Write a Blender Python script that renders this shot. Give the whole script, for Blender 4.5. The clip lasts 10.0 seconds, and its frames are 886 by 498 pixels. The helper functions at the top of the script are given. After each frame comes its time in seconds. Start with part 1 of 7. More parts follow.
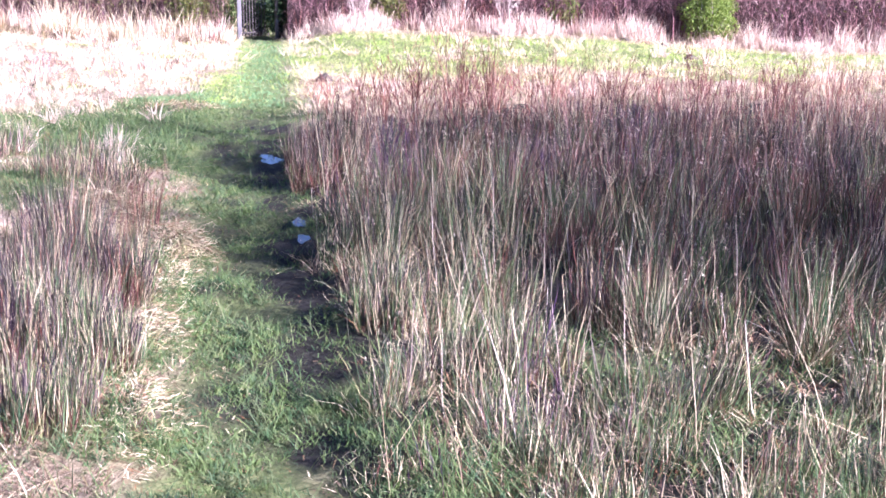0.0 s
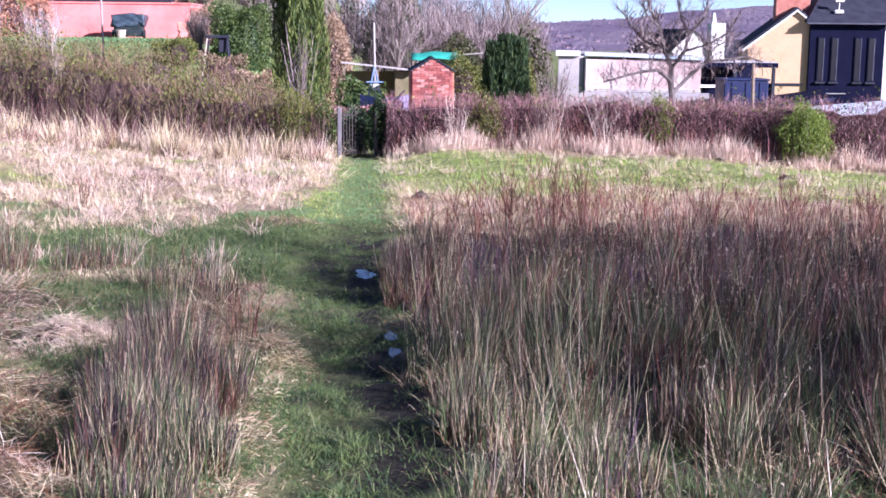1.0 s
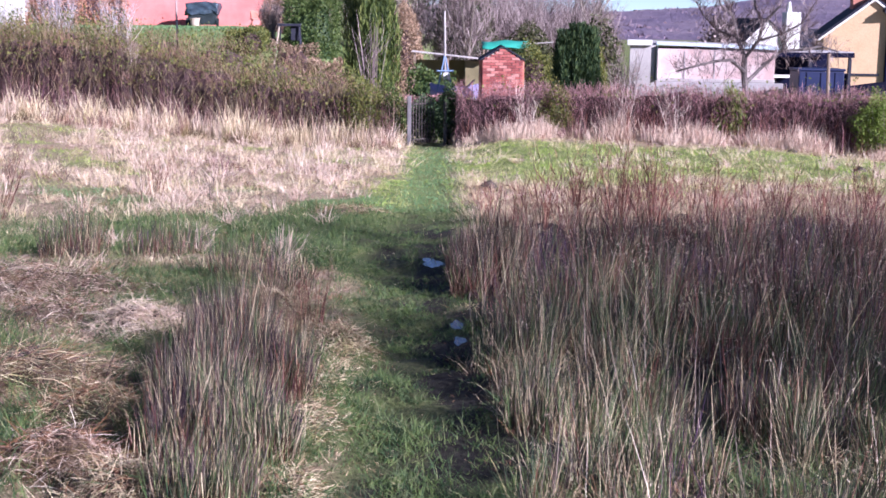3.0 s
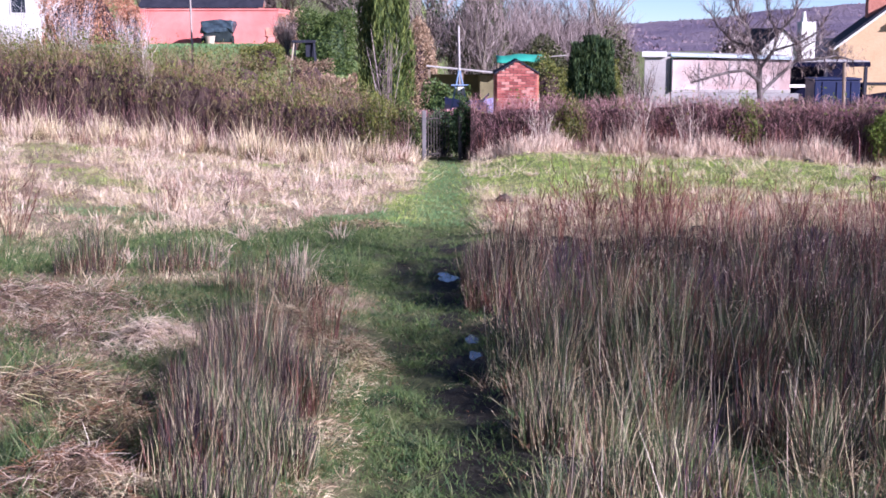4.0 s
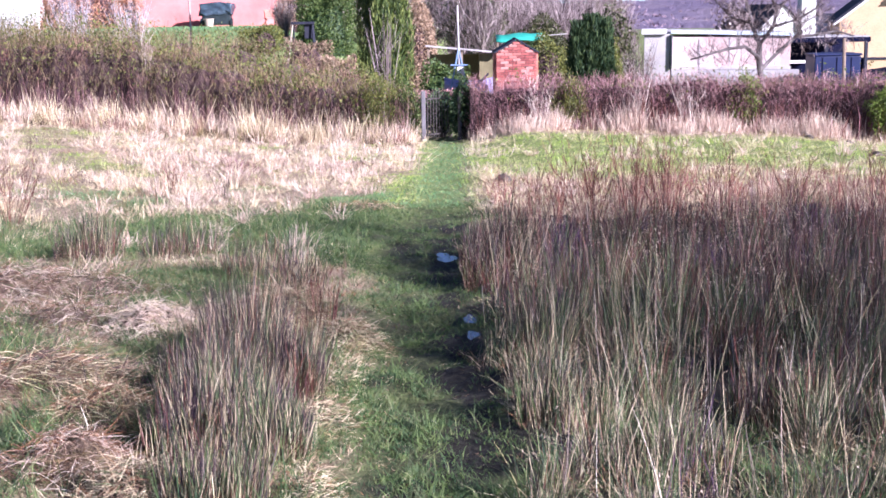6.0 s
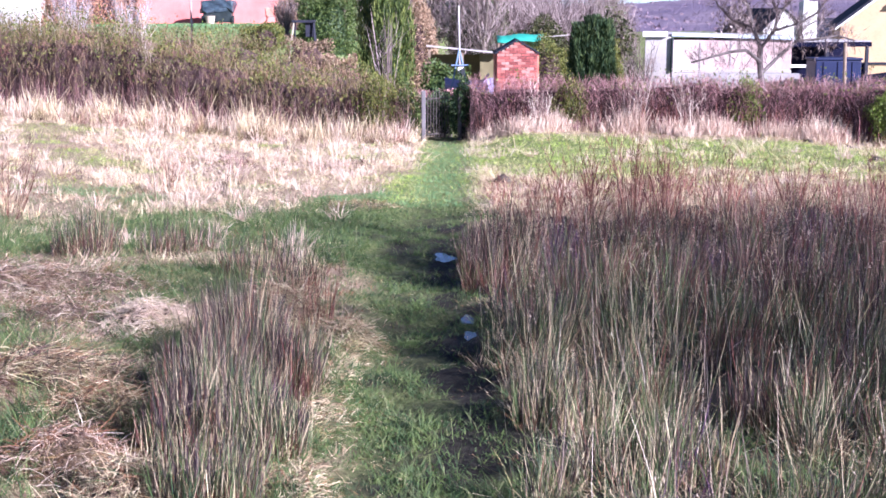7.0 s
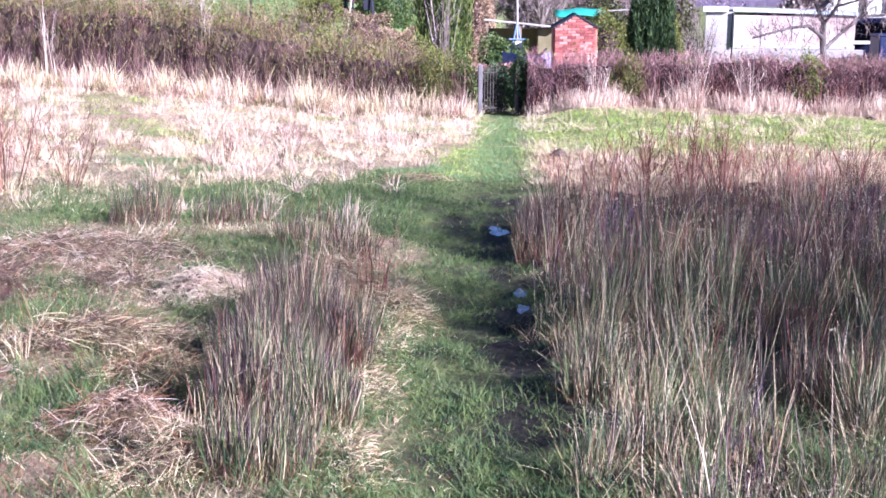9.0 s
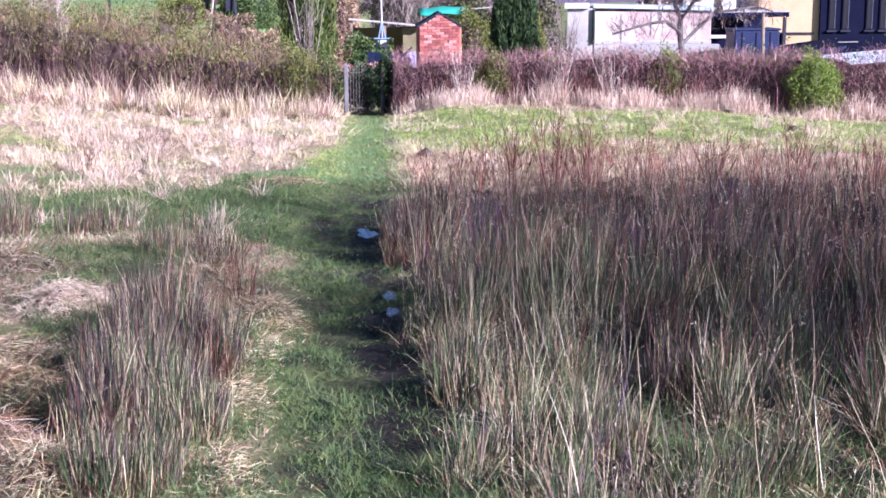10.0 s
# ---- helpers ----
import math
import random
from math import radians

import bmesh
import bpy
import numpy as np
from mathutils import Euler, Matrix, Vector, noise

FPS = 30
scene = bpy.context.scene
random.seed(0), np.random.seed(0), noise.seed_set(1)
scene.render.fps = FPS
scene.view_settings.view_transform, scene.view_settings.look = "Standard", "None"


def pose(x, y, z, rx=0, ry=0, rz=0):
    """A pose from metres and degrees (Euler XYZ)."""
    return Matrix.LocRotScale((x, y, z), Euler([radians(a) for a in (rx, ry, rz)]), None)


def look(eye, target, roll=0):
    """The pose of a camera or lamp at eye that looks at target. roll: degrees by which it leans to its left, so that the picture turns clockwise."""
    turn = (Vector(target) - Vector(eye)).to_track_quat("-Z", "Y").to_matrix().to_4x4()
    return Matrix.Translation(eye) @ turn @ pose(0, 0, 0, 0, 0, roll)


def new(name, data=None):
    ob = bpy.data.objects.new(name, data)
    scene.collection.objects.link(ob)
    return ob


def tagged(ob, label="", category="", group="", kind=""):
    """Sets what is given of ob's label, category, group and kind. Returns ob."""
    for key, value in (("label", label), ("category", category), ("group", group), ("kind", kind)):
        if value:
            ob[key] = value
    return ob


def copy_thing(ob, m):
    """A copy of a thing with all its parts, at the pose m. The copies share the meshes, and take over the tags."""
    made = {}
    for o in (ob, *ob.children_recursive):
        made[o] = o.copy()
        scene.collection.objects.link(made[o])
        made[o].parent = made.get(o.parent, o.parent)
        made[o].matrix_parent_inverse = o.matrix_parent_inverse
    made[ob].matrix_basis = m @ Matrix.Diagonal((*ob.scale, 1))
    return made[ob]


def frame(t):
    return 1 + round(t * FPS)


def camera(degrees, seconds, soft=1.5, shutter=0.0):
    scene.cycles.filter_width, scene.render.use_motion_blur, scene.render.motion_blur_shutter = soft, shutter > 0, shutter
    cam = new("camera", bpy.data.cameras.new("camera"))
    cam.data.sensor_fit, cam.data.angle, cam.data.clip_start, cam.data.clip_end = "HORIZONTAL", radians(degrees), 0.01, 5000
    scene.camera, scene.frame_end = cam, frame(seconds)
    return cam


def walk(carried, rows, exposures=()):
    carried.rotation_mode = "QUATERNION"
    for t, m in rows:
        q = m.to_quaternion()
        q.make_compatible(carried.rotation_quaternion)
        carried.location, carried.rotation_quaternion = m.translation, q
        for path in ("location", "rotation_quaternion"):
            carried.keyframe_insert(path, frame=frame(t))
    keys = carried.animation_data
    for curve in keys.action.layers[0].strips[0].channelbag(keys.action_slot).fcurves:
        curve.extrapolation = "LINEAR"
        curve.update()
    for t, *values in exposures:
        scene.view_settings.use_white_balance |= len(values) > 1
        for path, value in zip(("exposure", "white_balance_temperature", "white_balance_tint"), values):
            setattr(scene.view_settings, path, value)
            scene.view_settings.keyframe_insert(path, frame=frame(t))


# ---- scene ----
# ---------- camera ----------
cam = camera(37.65, 10.0, soft=1.7)
# seconds, place, tilt, lean, turn
ROWS = [
    (0.00, -0.053, 0.184, 1.559, 75.451, 0.640, -8.251),
    (0.50, -0.035, 0.083, 1.581, 78.240, 0.107, -4.607),
    (1.00, -0.037, 0.018, 1.591, 80.530, 0.570, -3.910),
    (1.50, -0.036, -0.010, 1.597, 80.696, 0.871, -3.305),
    (2.00, -0.028, -0.025, 1.597, 80.239, 0.909, -2.570),
    (2.50, -0.031, -0.018, 1.593, 79.759, 0.850, -1.803),
    (3.00, -0.024, 0.001, 1.597, 80.008, 0.675, -0.840),
    (3.20, -0.005, 0.044, 1.588, 80.646, 0.667, -0.450),
    (4.50, -0.000, -0.000, 1.600, 80.594, -0.600, 0.000),
    (5.00, 0.012, -0.001, 1.599, 80.085, -0.926, 0.083),
    (5.50, 0.024, -0.004, 1.598, 79.772, -0.996, 0.136),
    (7.00, 0.034, 0.015, 1.595, 79.770, -0.134, -0.006),
    (7.50, 0.035, 0.011, 1.594, 79.745, 0.163, 0.432),
    (8.00, 0.030, -0.053, 1.605, 79.428, 0.098, 2.913),
    (8.50, 0.022, -0.183, 1.622, 78.850, -0.389, 6.093),
    (9.00, 0.043, 0.017, 1.582, 78.656, 0.150, 2.474),
    (9.50, 0.070, 0.000, 1.602, 78.591, 0.698, -3.475),
    (10.00, 0.070, 0.029, 1.609, 78.573, -0.446, -3.274),
]
EXPOSURES = [(0.0, 2.38, 5380, 30), (0.5, 2.0, 5430, 30), (1.0, 1.47, 5480, 28), (3.2, 1.27, 5520, 27), (4.5, 1.18, 5560, 27), (5.5, 1.54, 5520, 25),
             (7.0, 1.7, 5460, 25), (8.5, 1.72, 5340, 26), (9.0, 1.85, 5340, 26), (9.5, 1.77, 5320, 26), (10.0, 1.6, 5380, 26)]
walk(cam, [(t, pose(x, y, z, rx, 0, rz) @ pose(0, 0, 0, 0, 0, ro)) for t, x, y, z, rx, ro, rz in ROWS],
     EXPOSURES)

# ---------- world and sun ----------
SUN_ELEV, SUN_AZ = 24.5, 129.0   # degrees; azimuth clockwise from +y
world = bpy.data.worlds.new("sky")
scene.world = world
world.use_nodes = True
wn = world.node_tree.nodes
sky = wn.new("ShaderNodeTexSky")
sky.sky_type = "NISHITA"
sky.sun_disc = False
sky.sun_elevation = radians(SUN_ELEV)
sky.sun_rotation = radians(SUN_AZ)
sky.air_density, sky.dust_density, sky.ozone_density = 0.45, 0.0, 1.0
wn["Background"].inputs["Strength"].default_value = 0.052
world.node_tree.links.new(sky.outputs[0], wn["Background"].inputs["Color"])
sun_data = bpy.data.lights.new("sun", "SUN")
sun_data.energy, sun_data.angle, sun_data.color = 5.0, radians(0.6), (1.0, 0.93, 0.86)
az, el = radians(SUN_AZ), radians(SUN_ELEV)
sun = new("sun", sun_data)
sun.matrix_basis = look((math.sin(az) * math.cos(el) * 50, math.cos(az) * math.cos(el) * 50, math.sin(el) * 50), (0, 0, 0))


# ---------- materials ----------
def socket(node, key, value):
    node.inputs[key].default_value = value


def ramp_of(nt, colours, stops=None):
    r = nt.nodes.new("ShaderNodeValToRGB")
    e = r.color_ramp.elements
    n = len(colours)
    while len(e) < n:
        e.new(0.5)
    for i, c in enumerate(colours):
        e[i].position = stops[i] if stops else i / (n - 1)
        e[i].color = (*c, 1)
    return r


def base_mat(name, rough=0.8, spec=0.3, metallic=0.0):
    m = bpy.data.materials.new(name)
    m.use_nodes = True
    nt = m.node_tree
    b = nt.nodes["Principled BSDF"]
    socket(b, "Roughness", rough)
    socket(b, "Specular IOR Level", spec)
    socket(b, "Metallic", metallic)
    return m, nt, b


def noise_node(nt, scale, detail=4.0, rough=0.55, coords=None):
    n = nt.nodes.new("ShaderNodeTexNoise")
    socket(n, "Scale", scale)
    socket(n, "Detail", detail)
    socket(n, "Roughness", rough)
    if coords is None:
        tc = nt.nodes.new("ShaderNodeTexCoord")
        coords = tc.outputs["Object"]
    nt.links.new(coords, n.inputs["Vector"])
    return n


def surface(name, colours, scale=3.0, fine=40.0, rough=0.8, bump=0.3, metallic=0.0, spec=0.3, dist=0.01):
    """A weathered surface: broad patches through a ramp, fine grain multiplied in, and relief."""
    m, nt, b = base_mat(name, rough, spec, metallic)
    big = noise_node(nt, scale, 5)
    small = noise_node(nt, fine, 6, 0.65)
    r = ramp_of(nt, colours, [0.3 + 0.4 * i / max(1, len(colours) - 1) for i in range(len(colours))])
    nt.links.new(big.outputs["Fac"], r.inputs["Fac"])
    mix = nt.nodes.new("ShaderNodeMix")
    mix.data_type, mix.blend_type = "RGBA", "OVERLAY"
    socket(mix, 0, 0.45)
    nt.links.new(r.outputs["Color"], mix.inputs[6])
    nt.links.new(small.outputs["Fac"], mix.inputs[7])
    nt.links.new(mix.outputs[2], b.inputs["Base Color"])
    bp = nt.nodes.new("ShaderNodeBump")
    socket(bp, "Strength", bump)
    socket(bp, "Distance", dist)
    nt.links.new(small.outputs["Fac"], bp.inputs["Height"])
    nt.links.new(bp.outputs["Normal"], b.inputs["Normal"])
    return m


def blade_mat(name, colours, patch=None, patch_scale=0.8, thin=0.3, rough=0.6, spec=0.25, share=0.5):
    """Leaves, stems and twigs: each piece takes its own colour from the ramp; patches drift to a second colour."""
    m, nt, b = base_mat(name, rough, spec)
    geo = nt.nodes.new("ShaderNodeNewGeometry")
    r = ramp_of(nt, colours, [0.0, 0.45, 0.8, 1.0] if len(colours) == 4 else None)
    nt.links.new(geo.outputs["Random Per Island"], r.inputs["Fac"])
    out = r.outputs["Color"]
    if patch:
        n = noise_node(nt, patch_scale, 2.5, 0.6)
        k = ramp_of(nt, patch, [0.34 + 0.32 * q / max(1, len(patch) - 1) for q in range(len(patch))])
        nt.links.new(n.outputs["Fac"], k.inputs["Fac"])
        mix = nt.nodes.new("ShaderNodeMix")
        mix.data_type = "RGBA"
        socket(mix, 0, share)
        nt.links.new(out, mix.inputs[6])
        nt.links.new(k.outputs["Color"], mix.inputs[7])
        out = mix.outputs[2]
    nt.links.new(out, b.inputs["Base Color"])
    if thin:
        tr = nt.nodes.new("ShaderNodeBsdfTranslucent")
        nt.links.new(out, tr.inputs["Color"])
        ms = nt.nodes.new("ShaderNodeMixShader")
        socket(ms, 0, thin)
        nt.links.new(b.outputs[0], ms.inputs[1])
        nt.links.new(tr.outputs[0], ms.inputs[2])
        nt.links.new(ms.outputs[0], nt.nodes["Material Output"].inputs["Surface"])
    return m


# Shade over the near path and trail is partly put into this bluish green.
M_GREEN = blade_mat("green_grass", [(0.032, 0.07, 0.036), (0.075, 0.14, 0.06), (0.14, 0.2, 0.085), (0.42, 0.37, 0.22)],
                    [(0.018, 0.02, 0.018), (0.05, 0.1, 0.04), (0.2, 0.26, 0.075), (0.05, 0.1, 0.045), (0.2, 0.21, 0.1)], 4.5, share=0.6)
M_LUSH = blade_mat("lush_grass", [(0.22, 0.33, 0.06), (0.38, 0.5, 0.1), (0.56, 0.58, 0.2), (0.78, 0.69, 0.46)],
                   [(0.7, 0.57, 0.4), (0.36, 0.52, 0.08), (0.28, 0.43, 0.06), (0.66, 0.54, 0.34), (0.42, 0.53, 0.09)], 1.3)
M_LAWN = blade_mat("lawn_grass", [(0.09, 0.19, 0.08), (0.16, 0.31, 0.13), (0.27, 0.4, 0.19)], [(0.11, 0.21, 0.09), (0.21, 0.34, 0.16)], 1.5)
M_STRAW = blade_mat("dry_grass", [(0.2, 0.13, 0.07), (0.52, 0.41, 0.25), (0.7, 0.58, 0.39), (0.82, 0.73, 0.55)],
                    [(0.42, 0.29, 0.19), (0.76, 0.66, 0.46), (0.58, 0.42, 0.28), (0.8, 0.71, 0.52), (0.48, 0.43, 0.18)], 1.7, thin=0.12)
M_PINKSTRAW = blade_mat("pink_dry_grass", [(0.3, 0.18, 0.14), (0.6, 0.44, 0.36), (0.75, 0.6, 0.5), (0.85, 0.75, 0.65)],
                        [(0.48, 0.31, 0.25), (0.82, 0.7, 0.57), (0.62, 0.45, 0.36), (0.86, 0.77, 0.64)], 1.3)
M_DEAD = blade_mat("dead_leaves", [(0.04, 0.02, 0.018), (0.14, 0.07, 0.045), (0.3, 0.16, 0.09), (0.62, 0.46, 0.3)],
                   [(0.08, 0.045, 0.045), (0.38, 0.17, 0.07), (0.16, 0.1, 0.09), (0.2, 0.18, 0.06), (0.06, 0.04, 0.03)], 2.5, thin=0.1)
# Stem and rush tones: own purple-brown and green, deepened for the bed's bluish shade.
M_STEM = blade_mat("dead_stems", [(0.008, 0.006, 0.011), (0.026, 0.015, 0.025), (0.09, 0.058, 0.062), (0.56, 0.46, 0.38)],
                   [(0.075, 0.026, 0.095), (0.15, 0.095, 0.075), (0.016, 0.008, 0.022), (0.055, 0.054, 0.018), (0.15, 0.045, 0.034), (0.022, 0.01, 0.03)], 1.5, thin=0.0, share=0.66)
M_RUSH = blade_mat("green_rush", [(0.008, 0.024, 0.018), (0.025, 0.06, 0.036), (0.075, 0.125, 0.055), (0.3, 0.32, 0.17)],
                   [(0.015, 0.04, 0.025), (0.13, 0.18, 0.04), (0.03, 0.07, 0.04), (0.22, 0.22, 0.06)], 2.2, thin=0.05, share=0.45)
M_RED = blade_mat("red_stems", [(0.04, 0.014, 0.02), (0.12, 0.043, 0.046), (0.27, 0.115, 0.095), (0.55, 0.38, 0.28)],
                  [(0.06, 0.025, 0.04), (0.24, 0.08, 0.045), (0.08, 0.03, 0.045)], 1.6, thin=0.0)
M_SHOOT = blade_mat("red_brown_shoots", [(0.05, 0.02, 0.018), (0.13, 0.05, 0.035), (0.24, 0.11, 0.08)], thin=0.0)
M_TWIG = blade_mat("hedge_twigs", [(0.1, 0.042, 0.058), (0.29, 0.135, 0.155), (0.48, 0.27, 0.27), (0.76, 0.58, 0.54)],
                   [(0.2, 0.08, 0.12), (0.36, 0.2, 0.19), (0.25, 0.11, 0.135)], 1.4, thin=0.0)
M_BRAMBLE = blade_mat("bramble_twigs", [(0.04, 0.024, 0.016), (0.18, 0.105, 0.07), (0.37, 0.23, 0.16), (0.68, 0.52, 0.4)],
                      [(0.24, 0.085, 0.085), (0.12, 0.13, 0.035), (0.05, 0.03, 0.03), (0.18, 0.17, 0.045), (0.22, 0.11, 0.09), (0.07, 0.04, 0.05)], 0.9, thin=0.0, share=0.6)
M_PURPLE = blade_mat("purple_stems", [(0.07, 0.028, 0.036), (0.18, 0.08, 0.088), (0.3, 0.16, 0.155), (0.6, 0.48, 0.4)], [(0.12, 0.05, 0.08), (0.28, 0.13, 0.16), (0.16, 0.09, 0.08)], 1.0, thin=0.0)
M_BRLEAF = blade_mat("bramble_leaves", [(0.05, 0.07, 0.02), (0.12, 0.14, 0.035), (0.24, 0.24, 0.07)], thin=0.2)
M_PALETWIG = blade_mat("pale_twigs", [(0.3, 0.21, 0.18), (0.5, 0.39, 0.34), (0.68, 0.57, 0.5), (0.82, 0.73, 0.65)], thin=0.0, rough=0.85)
M_IVY = blade_mat("ivy_leaves", [(0.022, 0.03, 0.013), (0.055, 0.062, 0.024), (0.13, 0.125, 0.06)], thin=0.15, rough=0.45)
M_LEAF = blade_mat("hedge_leaves", [(0.035, 0.065, 0.022), (0.075, 0.115, 0.032), (0.16, 0.2, 0.065)], thin=0.25, rough=0.45)
M_PRIVET = blade_mat("privet_leaves", [(0.09, 0.14, 0.025), (0.17, 0.24, 0.04), (0.3, 0.36, 0.09)], thin=0.3, rough=0.45)
M_OLIVE = blade_mat("olive_leaves", [(0.06, 0.08, 0.025), (0.14, 0.15, 0.04), (0.25, 0.24, 0.065)], thin=0.25, rough=0.5)
M_CYPRESS = blade_mat("cypress_sprays", [(0.03, 0.055, 0.016), (0.08, 0.115, 0.03), (0.2, 0.23, 0.06)], thin=0.15)
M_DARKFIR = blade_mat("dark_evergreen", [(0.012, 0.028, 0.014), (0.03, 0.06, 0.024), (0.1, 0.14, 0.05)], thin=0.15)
M_TAN = blade_mat("beech_leaves", [(0.24, 0.15, 0.1), (0.38, 0.26, 0.18), (0.52, 0.39, 0.28)], thin=0.25)
M_DEADLEAF = blade_mat("brown_leaves", [(0.14, 0.09, 0.06), (0.24, 0.16, 0.11), (0.36, 0.26, 0.18)], thin=0.2)
M_RUST = blade_mat("copper_leaves", [(0.34, 0.15, 0.09), (0.52, 0.26, 0.17), (0.62, 0.38, 0.27)], thin=0.25)
M_BARK = surface("bark", [(0.16, 0.13, 0.1), (0.3, 0.26, 0.22)], 5, 40, 0.9, 0.6)
M_PALEBARK = surface("pale_lichen_bark", [(0.32, 0.27, 0.24), (0.52, 0.46, 0.42)], 5, 40, 0.9, 0.6)
M_BARK2 = surface("lichen_bark", [(0.07, 0.06, 0.06), (0.19, 0.16, 0.16)], 6, 40, 0.9, 0.6)
M_DARKTWIG = blade_mat("dark_twigs", [(0.05, 0.038, 0.042), (0.11, 0.085, 0.09), (0.22, 0.17, 0.17)], thin=0.0, rough=0.85)
M_BARE = blade_mat("bare_twigs", [(0.08, 0.058, 0.06), (0.22, 0.165, 0.165), (0.44, 0.36, 0.35)], thin=0.0, rough=0.85)
M_MUD = surface("wet_mud", [(0.035, 0.027, 0.022), (0.09, 0.065, 0.05)], 6, 60, 0.45, 0.8, 0, 0.5, 0.02)
# Dark tone for hedge cores: the depth's shade put into the colour.
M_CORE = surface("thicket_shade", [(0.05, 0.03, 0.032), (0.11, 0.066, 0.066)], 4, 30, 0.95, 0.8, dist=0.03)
M_PINK = surface("pink_render", [(0.58, 0.16, 0.15), (0.7, 0.225, 0.21), (0.74, 0.3, 0.28)], 0.6, 25, 0.85, 0.2)
M_BRICK = None
M_MORTAR = surface("mortar", [(0.36, 0.3, 0.26), (0.5, 0.43, 0.38)], 6, 60, 0.9, 0.4)
M_SLATE = surface("slate", [(0.014, 0.015, 0.028), (0.032, 0.032, 0.05)], 2.5, 30, 0.8, 0.4)
M_NAVY = surface("dark_navy_render", [(0.003, 0.0035, 0.016), (0.007, 0.008, 0.028)], 1.2, 30, 0.9, 0.2, 0, 0.1)
M_WHITE = surface("white_paint", [(0.58, 0.55, 0.54), (0.76, 0.74, 0.73)], 1.5, 30, 0.6, 0.15)
M_BLUELEG = surface("faded_blue_paint", [(0.12, 0.2, 0.36), (0.22, 0.3, 0.46)], 4, 40, 0.5, 0.1)
M_REVEAL = surface("pale_grey_paint", [(0.05, 0.05, 0.08), (0.1, 0.1, 0.13)], 2, 30, 0.8, 0.2)
M_OLDWHITE = surface("weathered_white", [(0.32, 0.29, 0.29), (0.5, 0.46, 0.46)], 1.2, 30, 0.8, 0.2)
M_CREAM = surface("cream_render", [(0.52, 0.34, 0.2), (0.6, 0.41, 0.26)], 1.0, 30, 0.85, 0.2)
M_PANEL = surface("pale_pink_panel", [(0.44, 0.28, 0.27), (0.58, 0.44, 0.43), (0.66, 0.57, 0.57)], 0.9, 25, 0.75, 0.15)
M_GREYW = surface("grey_block", [(0.3, 0.28, 0.3), (0.45, 0.42, 0.43)], 1.5, 30, 0.85, 0.3)
M_BLUE = surface("blue_sheet", [(0.006, 0.01, 0.045), (0.012, 0.02, 0.08)], 1.5, 30, 0.5, 0.3)
M_SKYBLUE = surface("pale_blue_metal", [(0.5, 0.62, 0.74), (0.66, 0.74, 0.82)], 1.5, 30, 0.5, 0.2)
M_TEAL = surface("teal_tarpaulin", [(0.02, 0.26, 0.2), (0.05, 0.36, 0.28)], 2, 30, 0.5, 0.3)
M_METAL = surface("galvanised_metal", [(0.3, 0.3, 0.32), (0.45, 0.45, 0.47)], 4, 60, 0.45, 0.2, 0.8)
M_RUST_IRON = surface("rusty_iron", [(0.05, 0.04, 0.037), (0.14, 0.12, 0.12)], 8, 60, 0.6, 0.4, 0.4)
M_WOOD = surface("weathered_wood", [(0.17, 0.12, 0.09), (0.3, 0.23, 0.18)], 3, 40, 0.85, 0.5)
M_WOOD2 = surface("grey_timber", [(0.26, 0.22, 0.21), (0.38, 0.33, 0.32)], 3, 40, 0.85, 0.4)
M_GREYPOST = surface("grey_timber", [(0.09, 0.083, 0.09), (0.18, 0.165, 0.175)], 3, 40, 0.85, 0.5)
M_LICHEN = blade_mat("lichen_twigs", [(0.2, 0.18, 0.2), (0.42, 0.38, 0.41), (0.62, 0.58, 0.61)], thin=0.0, rough=0.85)
M_STEMWOOD = surface("pale_timber", [(0.4, 0.32, 0.26), (0.55, 0.46, 0.38)], 3, 40, 0.85, 0.4)
M_DARKPLASTIC = surface("dark_plastic", [(0.012, 0.018, 0.02), (0.03, 0.04, 0.045)], 3, 30, 0.4, 0.2)
M_REDBRICK = surface("red_brick", [(0.35, 0.12, 0.09), (0.5, 0.22, 0.17)], 4, 40, 0.85, 0.4)
M_LAVENDER = surface("faded_blue_cover", [(0.22, 0.2, 0.42), (0.36, 0.34, 0.55)], 3, 30, 0.6, 0.3)
M_OLIVEWALL = surface("olive_boards", [(0.13, 0.11, 0.06), (0.21, 0.18, 0.1)], 2, 30, 0.8, 0.3)
M_BLUECOVER = surface("dark_blue_cover", [(0.012, 0.018, 0.03), (0.05, 0.08, 0.11)], 5, 30, 0.4, 0.5, 0, 0.5)
M_GLASS = None


def make_brick():
    m, nt, b = base_mat("brick", 0.85, 0.2)
    oi = nt.nodes.new("ShaderNodeObjectInfo")
    r = ramp_of(nt, [(0.2, 0.06, 0.058), (0.33, 0.1, 0.09), (0.42, 0.15, 0.13), (0.5, 0.26, 0.23)])
    nt.links.new(oi.outputs["Random"], r.inputs["Fac"])
    n = noise_node(nt, 30, 5, 0.65)
    mix = nt.nodes.new("ShaderNodeMix")
    mix.data_type, mix.blend_type = "RGBA", "OVERLAY"
    socket(mix, 0, 0.5)
    nt.links.new(r.outputs["Color"], mix.inputs[6])
    nt.links.new(n.outputs["Fac"], mix.inputs[7])
    nt.links.new(mix.outputs[2], b.inputs["Base Color"])
    bp = nt.nodes.new("ShaderNodeBump")
    socket(bp, "Strength", 0.5)
    socket(bp, "Distance", 0.006)
    nt.links.new(n.outputs["Fac"], bp.inputs["Height"])
    nt.links.new(bp.outputs["Normal"], b.inputs["Normal"])
    return m


